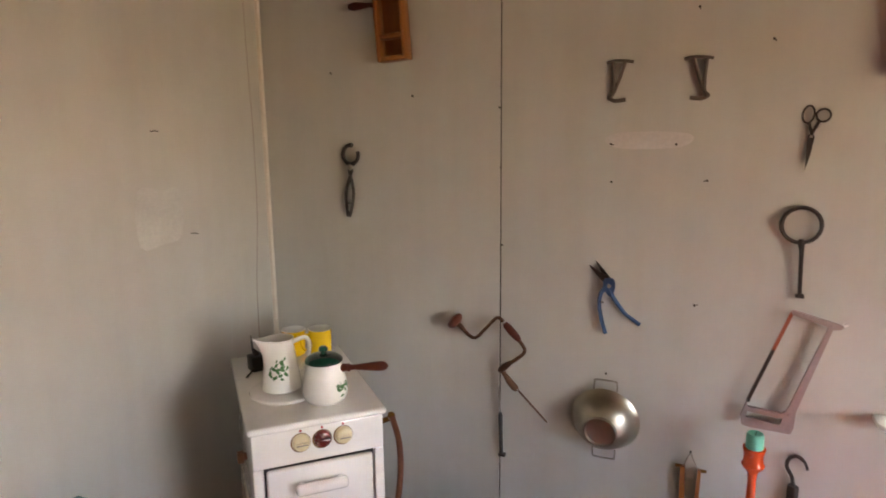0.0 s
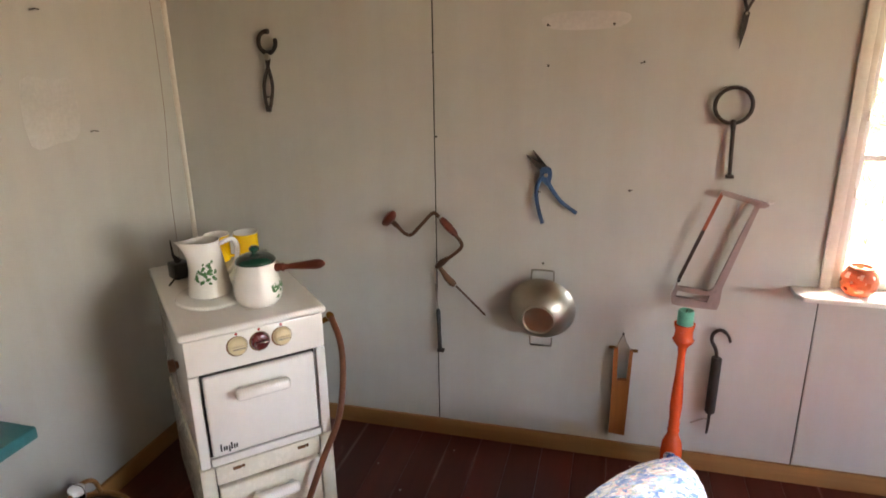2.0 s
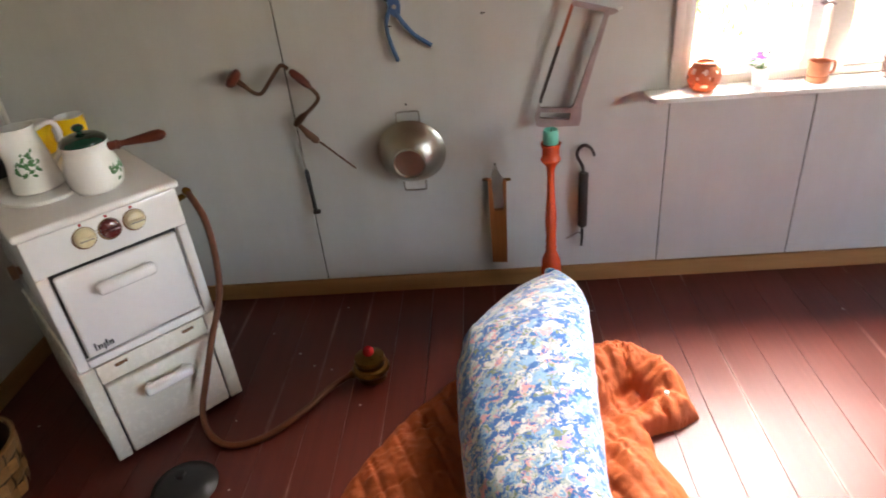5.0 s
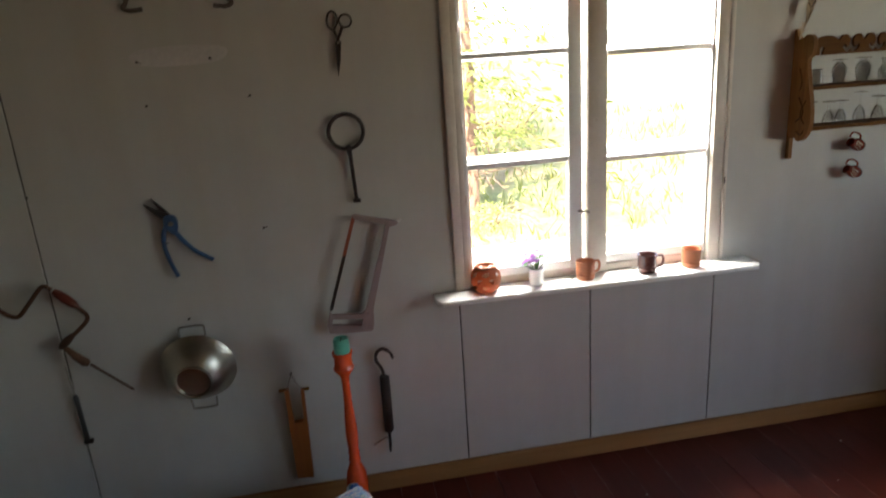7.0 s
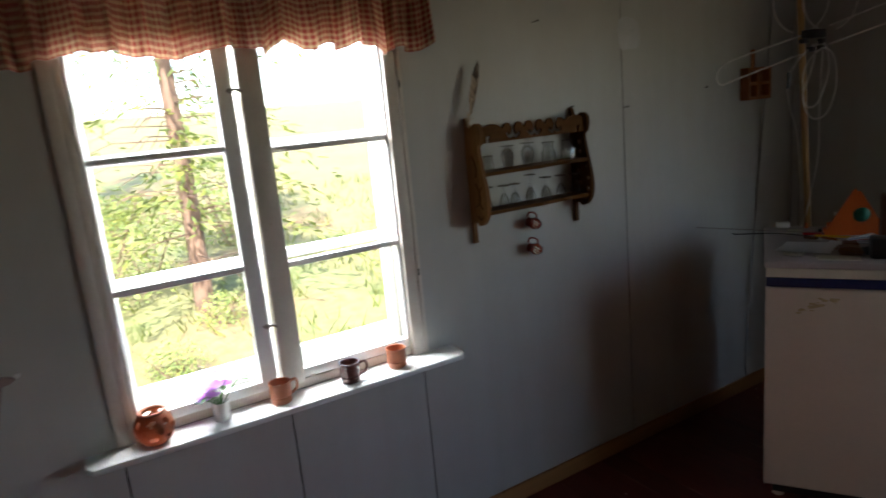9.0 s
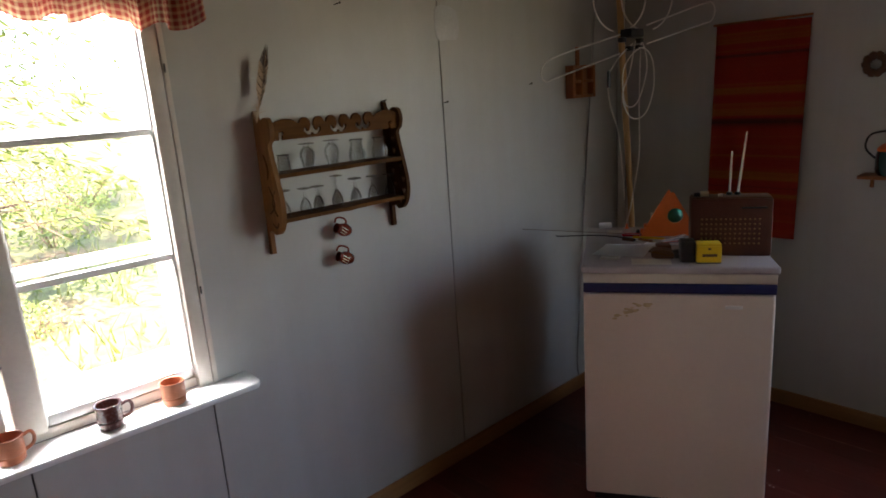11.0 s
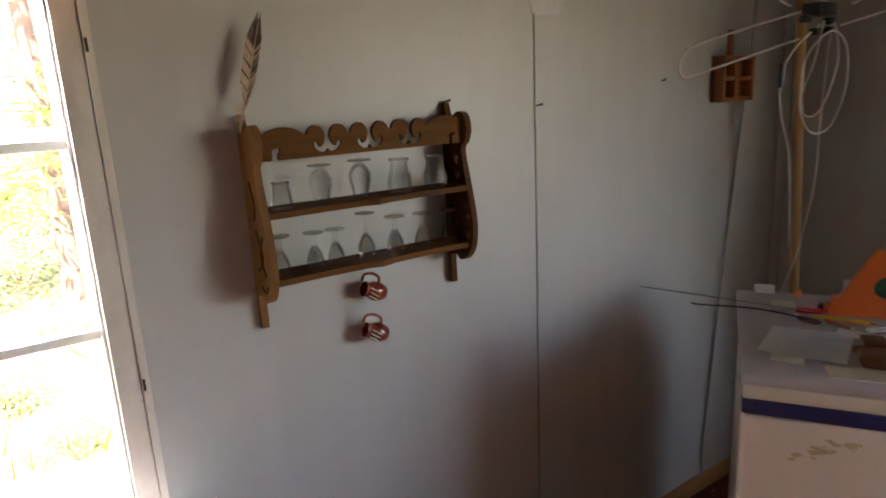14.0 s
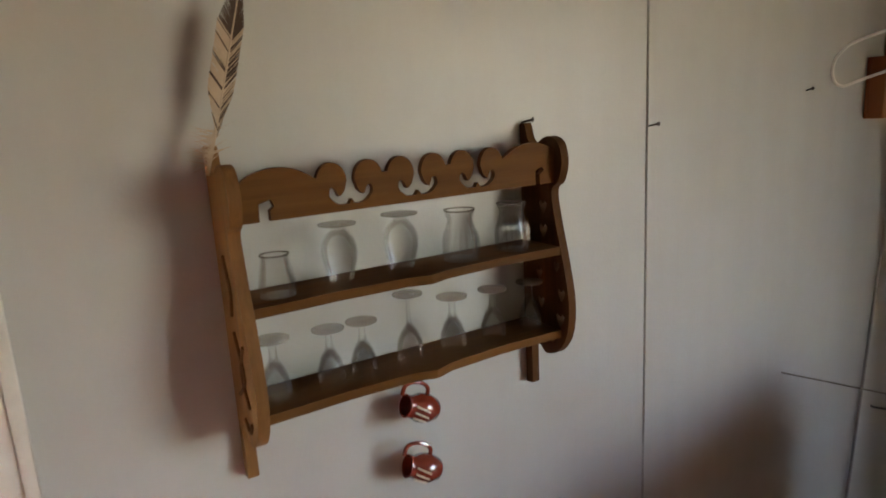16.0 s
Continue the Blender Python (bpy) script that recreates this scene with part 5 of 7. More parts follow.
# ---- corner by the stove: basket, bottle, teal bench ----
def bark_basket():
    t = thing("bark_basket", "woven birch-bark basket with a bent handle", "basket", pose(-0.183, -0.905, 0, 0, 0, 20))
    n, rows, r0, r1, h = 14, 4, 0.1, 0.122, 0.172
    part("bottom", lathed([(0, 0.002), (r0 - 0.006, 0.002), (r0 - 0.006, 0.008), (0, 0.008)], 28), M['birch_in'], t)
    lining = lathed([(r0 - 0.005, 0.004), (r1 - 0.006, h - 0.006), (r1 - 0.008, h - 0.006), (r0 - 0.008, 0.008)], 28)
    part("lining", lining, M['birch_in'], t)
    for j in range(rows):
        for k in range(n):
            bm = bmesh.new()
            a0, a1 = 2 * math.pi * k / n + 0.015, 2 * math.pi * (k + 1) / n - 0.015
            z0, z1 = h * j / rows + 0.002, h * (j + 1) / rows - 0.001
            grid = []
            for zz in (z0, (z0 + z1) / 2, z1):
                row = []
                for u in (0, 0.5, 1):
                    a = a0 + (a1 - a0) * u
                    over = (j + k) % 2
                    bulge = (0.0075 if over else 0.0015) * (math.sin(math.pi * u) if over else 1.0) + (0.0015 if over else 0.005) * (zz == (z0 + z1) / 2)
                    r = r0 + (r1 - r0) * zz / h + bulge
                    row.append(bm.verts.new((r * math.cos(a), r * math.sin(a), zz)))
                grid.append(row)
            for p in range(2):
                for q in range(2):
                    bm.faces.new((grid[p][q], grid[p][q + 1], grid[p + 1][q + 1], grid[p + 1][q]))
            part("bark_strip", bm, M['birch'], t)
    part("rim", tubed([((r1 + 0.001) * math.cos(a), (r1 + 0.001) * math.sin(a), h) for a in [2 * math.pi * k / 32 for k in range(32)]], 0.006, 8, closed=True), M['birch'], t)
    part("handle", tubed(spline([(0.0, r1, h), (-0.005, r1 * 0.85, h + 0.055), (-0.01, r1 * 0.35, h + 0.09), (-0.01, -r1 * 0.35, h + 0.09), (-0.005, -r1 * 0.85, h + 0.05), (0, -r1, h)], 5), 0.0065, 8), M['birch'], t)
    b = thing("bottle", "dark glass bottle with a white stopper, standing in the basket", "bottle", pose(-0.188, -0.9, 0.0095, 0, 0, 0))
    part("glass_body", lathed([(0, 0), (0.07, 0), (0.075, 0.01), (0.075, 0.12), (0.062, 0.15), (0.03, 0.185), (0.02, 0.205), (0.018, 0.24), (0.021, 0.244), (0.021, 0.252), (0.012, 0.254), (0, 0.254)], 28), M['bottle'], b)
    part("stopper", lathed([(0.0205, 0.2525), (0.022, 0.256), (0.022, 0.268), (0.015, 0.273), (0, 0.274)], 16), M['porcelain'], b, "white stopper")
    part("wire_bail", tubed(spline([(0.02, 0, 0.235), (0.03, 0, 0.25), (0.022, 0, 0.276), (0, 0, 0.28), (-0.022, 0, 0.276), (-0.03, 0, 0.25), (-0.02, 0, 0.235)], 4), 0.0015, 5), M['steel'], b)


bark_basket()


def teal_bench():
    t = thing("teal_bench", "teal painted wooden bench with a worn top", "bench", pose(-0.303, -1.32, 0))
    part("seat", boxed(-0.072, 0.085, -0.5, 0.375, 0.465, 0.5, 0.006), M['teal'], t)
    part("side_panel", boxed(-0.068, 0.05, 0.1, 0.125, 0.0, 0.4645, 0.003), M['teal'], t)
    part("side_panel", boxed(-0.068, 0.06, -0.42, -0.395, 0.0, 0.4645, 0.003), M['teal'], t)
    p = thing("griddle", "flat black iron griddle lying on the bench", "griddle", pose(-0.3, -1.08, 0.5005))
    part("plate", lathed([(0, 0), (0.06, 0), (0.068, 0.004), (0.068, 0.012), (0.064, 0.012), (0.06, 0.006), (0, 0.006)], 28), M['dark_iron'], p)
    part("handle", boxed(-0.008, 0.008, -0.19, -0.066, 0.004, 0.011, 0.002), M['dark_iron'], p)
    s = thing("wooden_stick", "thick round wooden stick leaning on the bench", "stick", pose(0, 0, 0))
    part("shaft", tubed([(-0.16, -1.2, 0.0), (-0.172, -1.14, 0.12), (-0.185, -1.07, 0.27), (-0.187, -1.055, 0.3)], [0.017, 0.018, 0.017, 0.006], 12), M['wood_honey'], s)


teal_bench()


def dark_kettle_lid():
    t = thing("pot_lid", "dark enamelled pot lid with a knob, lying on the floor", "pot lid", pose(0.37, -0.9, 0))
    part("dome", lathed([(0.085, 0.0), (0.088, 0.003), (0.084, 0.008), (0.07, 0.02), (0.045, 0.03), (0.015, 0.035), (0, 0.0355), (0, 0.0325), (0.045, 0.027), (0.07, 0.017), (0.085, 0.0)], 36), M['black'], t)
    part("knob", lathed([(0.006, 0.034), (0.006, 0.042), (0.014, 0.047), (0.013, 0.055), (0, 0.058)], 16), M['black'], t)


dark_kettle_lid()


# ---- bedding on the floor ----
def lerp(table, v):
    """Straight lines between (at, value) pairs."""
    for (a, p), (b, q) in zip(table, table[1:]):
        if a <= v <= b:
            return p + (q - p) * (v - a) / (b - a)
    return table[0][1] if v < table[0][0] else table[-1][1]


def bump2(x, y, cx, cy, sx, sy):
    return math.exp(-((x - cx) / sx) ** 2 - ((y - cy) / sy) ** 2)


def quilt():
    """A quilted orange sleeping bag lying crumpled, with stitched channels and an open hood."""
    bm = bmesh.new()
    nx, ny = 250, 280
    x0, x1, y0, y1 = 0.56, 1.82, -1.75, -0.33
    far_t = [(0.5, -0.95), (0.82, -0.9), (0.945, -0.7), (1.07, -0.55), (1.2, -0.48), (1.45, -0.42), (1.53, -0.39), (1.66, -0.45), (1.745, -0.58), (1.8, -0.7)]
    right_t = [(-1.75, 1.78), (-1.3, 1.75), (-1.02, 1.665), (-0.86, 1.61), (-0.79, 1.61), (-0.765, 1.70), (-0.73, 1.755), (-0.58, 1.75), (-0.45, 1.67), (-0.38, 1.56)]
    left_t = [(-1.75, 0.6), (-1.3, 0.66), (-0.914, 0.815), (-0.7, 0.945), (-0.557, 1.065), (-0.45, 1.16)]

    lip = [Vector(p).to_3d() for p in spline([(1.47, -0.62, 0), (1.54, -0.56, 0), (1.61, -0.545, 0), (1.68, -0.59, 0), (1.715, -0.67, 0), (1.7, -0.735, 0), (1.645, -0.765, 0), (1.6, -0.79, 0)], 7)]
    grid = {}
    for j in range(ny + 1):
        for i in range(nx + 1):
            x, y = x0 + (x1 - x0) * i / nx, y0 + (y1 - y0) * j / ny
            wob = 0.012 * noise.noise(Vector((x * 11, y * 11, 3)))
            e = min(x - lerp(left_t, y), lerp(right_t, y) - x, lerp(far_t, x) - y) + wob
            if e < -0.006:
                continue
            k = 1 - math.exp(-max(0, e + 0.006) / 0.022)
            u, v = (x * 0.92 + y * 0.4) / 0.085, (y * 0.92 - x * 0.4) / 0.17
            q = abs(math.sin(math.pi * u + 0.5 * math.sin(5 * y))) ** 0.55 * (0.55 + 0.45 * abs(math.sin(math.pi * v)) ** 0.5)
            su, sv = abs((u + 0.15 * math.sin(5 * y)) % 1 - 0.5) * 0.085, abs((v + 0.1 * math.sin(7 * x)) % 1 - 0.5) * 0.17
            seam = math.exp(-(su / 0.006) ** 2) + 0.7 * math.exp(-(sv / 0.006) ** 2)
            near = math.exp(-(su / 0.022) ** 2)
            z = k * (0.02 + 0.012 * q - 0.009 * seam + 0.006 * near * noise.noise(Vector((su * 30, (y * 0.92 - x * 0.4) * 70, 2.0))))
            z += k * (0.05 * bump2(x, y, 1.56, -0.5, 0.12, 0.09) + 0.045 * bump2(x, y, 1.68, -0.64, 0.06, 0.09) + 0.06 * bump2(x, y, 1.55, -0.98, 0.08, 0.2))
            z -= 0.02 * bump2(x, y, 1.6, -0.66, 0.05, 0.05) * k
            # fat stitched fold round the opening of the hood
            d, s = 1.0, 0
            if x > 1.36 and y > -0.9:
                d, s = min(((x - p.x) ** 2 + (y - p.y) ** 2, c) for c, p in enumerate(lip))
                d = d ** 0.5
            if d < 0.075:
                fat = math.sqrt(1 - (d / 0.075) ** 2)
                tall = 0.045 * (1 - 0.4 * s / len(lip))
                z += k * fat * tall * (1 - 0.32 * math.exp(-(((s + 40 * d) % 9) - 4.5) ** 2 / 0.8) - 0.1 * math.sin(s * 1.1 + 60 * d))
            elif d < 0.1 and 1.5 < x < 1.68 and -0.74 < y < -0.56:
                z -= k * 0.008 * (1 - abs(d - 0.087) / 0.013)
            z += k * 0.06 * bump2(x, y, 1.0, -0.95, 0.15, 0.25)
            z += k * (0.018 * noise.noise(Vector((x * 6, y * 6, 1.0))) + 0.009 * noise.noise(Vector((x * 24, y * 20, 4.0))) + 0.004 * noise.noise(Vector((x * 60, y * 50, 9.0))))
            grid[i, j] = bm.verts.new((x, y, max(0.004, z)))
    for j in range(ny):
        for i in range(nx):
            c = [(i, j), (i + 1, j), (i + 1, j + 1), (i, j + 1)]
            if all(p in grid for p in c):
                bm.faces.new([grid[p] for p in c])
    lone = [v for v in bm.verts if not v.link_faces]
    bmesh.ops.delete(bm, geom=lone, context='VERTS')
    ex = bmesh.ops.extrude_edge_only(bm, edges=[e for e in bm.edges if e.is_boundary])
    for v in [g for g in ex["geom"] if isinstance(g, bmesh.types.BMVert)]:
        v.co.z = 0.0005
    t = thing("sleeping_bag", "crumpled orange quilted sleeping bag on the floor", "sleeping bag")
    part("quilted_shell", bm, M['quilt'], t, smooth=70)
    part("toggle", lathed([(0, 0), (0.006, 0), (0.006, 0.006), (0, 0.007)], 8, pose(1.665, -0.73, 0.1)), M['porcelain'], t, "small white toggle")
    return t


quilt()


def bolster():
    """A long flowered pillow, pinched to a point at its far end, lying on the sleeping bag."""
    bm = bmesh.new()
    n, seg = 56, 44
    cx_t = [(-1.45, 1.32), (-1.42, 1.305), (-1.36, 1.3), (-1.15, 1.285), (-0.9, 1.2835), (-0.73, 1.288), (-0.6, 1.306), (-0.45, 1.3475), (-0.35, 1.3775), (-0.27, 1.3975), (-0.25, 1.405)]
    w_t = [(-1.45, 0.02), (-1.42, 0.115), (-1.36, 0.14), (-1.15, 0.145), (-0.9, 0.1685), (-0.73, 0.18), (-0.6, 0.181), (-0.45, 0.1475), (-0.35, 0.0975), (-0.27, 0.0525), (-0.25, 0.035)]
    top_t = [(-1.45, 0.16), (-1.4, 0.28), (-1.2, 0.33), (-0.9, 0.352), (-0.7, 0.352), (-0.5, 0.3), (-0.3, 0.222), (-0.25, 0.195)]
    rings = []
    for i in range(n + 1):
        y = -0.25 - 1.2 * i / n
        cx, w, top = lerp(cx_t, y), lerp(w_t, y), lerp(top_t, y)
        low = 0.035 if -1.42 < y < -0.5 else 0.09
        if y >= -0.5:
            low = 0.035 + 0.1 * (y + 0.5) / 0.25
        zc, h = (top + low) / 2, (top - low) / 2
        ring = []
        for k in range(seg):
            a = 2 * math.pi * k / seg
            c, s = math.cos(a), math.sin(a)
            x = w * math.copysign(abs(c) ** 0.7, c)
            z = h * math.copysign(abs(s) ** 0.72, s)
            wr = 0.006 * noise.noise(Vector((c * 2 + 3, y * 8, s * 2))) + 0.004 * noise.noise(Vector((c * 5, y * 24, s * 5))) + 0.003 * noise.noise(Vector((c * 9, y * 50, s * 9)))
            ring.append(bm.verts.new((cx + x * (1 + wr * 5), y + 0.02 * noise.noise(Vector((c, s, y * 3))), max(0.03, zc + z + wr + 0.18 * x))))
        rings.append(ring)
    for a, b in zip(rings, rings[1:]):
        for k in range(seg):
            bm.faces.new((a[k], a[(k + 1) % seg], b[(k + 1) % seg], b[k]))
    bm.faces.new(rings[0])
    bm.faces.new(rings[-1])
    t = thing("floral_pillow", "long stuffed pillow in blue and pink flowered cotton", "pillow")
    part("cushion", bm, M['floral'], t, smooth=70)
    part("tied_end", tubed(spline([(1.41, -0.29, 0.175), (1.412, -0.262, 0.185), (1.402, -0.24, 0.192), (1.415, -0.228, 0.186), (1.423, -0.24, 0.17)], 4), [0.018] * 4 + [0.011] * 8 + [0.014] * 5, 10), M['floral'], t, "gathered end of the pillow cover")


bolster()


# ---- window sill ----
ZS = 0.7012


def lantern_pot():
    t = thing("clay_lantern", "round terracotta lantern pierced with holes", "lantern", pose(1.905, -0.04, ZS), "crockery on the window sill")
    bm = bmesh.new()
    prof = [(0.028, 0.0), (0.04, 0.012), (0.048, 0.03), (0.05, 0.046), (0.046, 0.064), (0.038, 0.078), (0.032, 0.085)]
    seg = 40
    fine = []
    for (r0, z0), (r1, z1) in zip(prof, prof[1:]):
        for s in range(3):
            fine.append((r0 + (r1 - r0) * s / 3, z0 + (z1 - z0) * s / 3))
    fine.append(prof[-1])
    holes = [(2 * math.pi * k / 7 + 0.45 * (j % 2), z) for j, z in enumerate((0.024, 0.046, 0.066)) for k in range(7)]
    rings = [[bm.verts.new((r * math.cos(2 * math.pi * k / seg), r * math.sin(2 * math.pi * k / seg), z)) for k in range(seg)] for r, z in fine]
    for i in range(len(rings) - 1):
        for k in range(seg):
            a, z, r = 2 * math.pi * (k + 0.5) / seg, (fine[i][1] + fine[i + 1][1]) / 2, fine[i][0]
            gone = any((((a - ha + math.pi) % (2 * math.pi) - math.pi) * r) ** 2 + (z - hz) ** 2 < 0.0082 ** 2 for ha, hz in holes)
            if not gone:
                bm.faces.new((rings[i][k], rings[i][(k + 1) % seg], rings[i + 1][(k + 1) % seg], rings[i + 1][k]))
    bmesh.ops.solidify(bm, geom=list(bm.faces), thickness=0.005)
    lathe(bm, [(0, 0.001), (0.03, 0.001), (0.03, 0.006), (0, 0.006)], 24)
    part("pierced_body", bm, M['terracotta'], t, smooth=60)
    part("rim", tubed([(0.031 * math.cos(a), 0.031 * math.sin(a), 0.086) for a in [2 * math.pi * k / 28 for k in range(28)]], 0.0042, 8, closed=True), M['terracotta'], t)


lantern_pot()


def violet_pot():
    t = thing("flower_pot", "small white pot of violet flowers", "potted plant", pose(2.078, -0.03, ZS) @ Matrix.Scale(1.2, 4))
    part("pot", lathed([(0, 0), (0.017, 0), (0.019, 0.004), (0.0205, 0.045), (0.0185, 0.045), (0.017, 0.03), (0, 0.03)], 22), M['porcelain'], t)
    part("soil", lathed([(0, 0.034), (0.017, 0.034), (0.017, 0.031)], 16), M['leather'], t)
    rnd = random.Random(9)
    stems, green = bmesh.new(), bmesh.new()
    for k in range(22):
        a, r, z = rnd.random() * 6.28, rnd.uniform(0.012, 0.052), rnd.uniform(0.055, 0.105)
        p = Vector((r * math.cos(a), r * math.sin(a), z))
        tube(stems, [(0, 0, 0.03), p * 0.5 + Vector((0, 0, 0.02)), p], 0.0011, 4)
        if k < 15:
            f = bmesh.new()
            for q in range(5):
                b = 2 * math.pi * q / 5
                d = Vector((math.cos(b), math.sin(b), 0.25 + 0.2 * rnd.random())) * rnd.uniform(0.017, 0.024)
                s = Vector((-math.sin(b), math.cos(b), 0)) * 0.0095
                v = [f.verts.new(p + o) for o in (Vector(), d * 0.6 + s, d, d * 0.6 - s)]
                f.faces.new(v)
            part("flower", f, M['purple'], t, smooth=0)
        else:
            d = Vector((math.cos(a), math.sin(a), -0.3)) * 0.026
            s = Vector((-math.sin(a), math.cos(a), 0)) * 0.007
            green.faces.new([green.verts.new(p + o) for o in (Vector(), d * 0.5 + s, d, d * 0.5 - s)])
    part("stems", stems, M['stem'], t)
    part("leaves", green, M['stem'], t, smooth=0)


violet_pot()


def clay_mug(x, y, m, turn, label):
    t = thing("clay_mug", label, "mug", pose(x, y, ZS, 0, 0, turn), "crockery on the window sill")
    part("body", lathed([(0, 0), (0.026, 0), (0.0295, 0.004), (0.031, 0.018), (0.0285, 0.021), (0.031, 0.024), (0.0305, 0.052), (0.0325, 0.06), (0.032, 0.0635), (0.0285, 0.063), (0.0275, 0.05), (0.027, 0.008), (0, 0.006)], 28), M[m], t)
    part("handle", tubed(spline([(0.029, 0, 0.052), (0.047, 0, 0.056), (0.054, 0, 0.042), (0.049, 0, 0.024), (0.029, 0, 0.016)], 5), 0.0042, 8), M[m], t)


clay_mug(2.245, -0.04, 'terracotta', 10, "terracotta mug with a ridge, on the window sill")
clay_mug(2.46, -0.048, 'darkclay', -10, "dark brown glazed mug on the window sill")
clay_mug(2.622, -0.045, 'terracotta', 60, "terracotta mug beside the window frame")


# ---- curtain ----
def valance():
    t = thing("valance", "short gathered valance in red and cream gingham", "curtain")
    bm = bmesh.new()
    uvl = bm.loops.layers.uv.new("UVMap")
    nx, nz = 300, 12
    rows = []
    for j in range(nz + 1):
        v = j / nz
        row = []
        for i in range(nx + 1):
            u = i / nx
            x = 1.70 + 1.155 * u
            hang = 0.288 + 0.012 * math.sin(23 * u) - 0.035 * math.exp(-((u - 0.62) / 0.035) ** 2) + 0.012 * math.sin(61 * u) * (u > 0.55) + 0.015 * (u < 0.1)
            fold = (0.012 + 0.022 * v) * (math.sin(2 * math.pi * u * 15 + 1.3 * math.sin(9 * u)) + 0.45 * math.sin(2 * math.pi * u * 31 + 2))
            row.append((bm.verts.new((x + 0.01 * math.sin(40 * u) * v, -0.062 + fold * 0.75, 1.965 - hang * v)), u, v))
        rows.append(row)
    for a, b in zip(rows, rows[1:]):
        for k in range(nx):
            f = bm.faces.new((a[k][0], a[k + 1][0], b[k + 1][0], b[k][0]))
            for lp, src in zip(f.loops, (a[k], a[k + 1], b[k + 1], b[k])):
                lp[uvl].uv = (src[1] * 1.9, src[2] * 0.29)
    part("fabric", bm, M['plaid'], t, smooth=180)
    part("curtain_rod", tubed([(1.67, -0.06, 1.972), (2.885, -0.06, 1.972)], 0.007, 10), M['white_paint'], t)
    for x in (1.69, 2.865):
        part("bracket", boxed(x - 0.006, x + 0.006, -0.066, -0.0005, 1.962, 1.982, 0.002), M['steel'], t)


valance()


# ---- glass shelf ----
def heart(cx, cz, s):
    return [(cx + s * px, cz + s * pz) for px, pz in ((0, -1), (0.75, -0.1), (0.9, 0.5), (0.5, 0.85), (0, 0.4), (-0.5, 0.85), (-0.9, 0.5), (-0.75, -0.1))]


SH = pose(3.219, 0, -0.012)
SX = 0.24  # half width


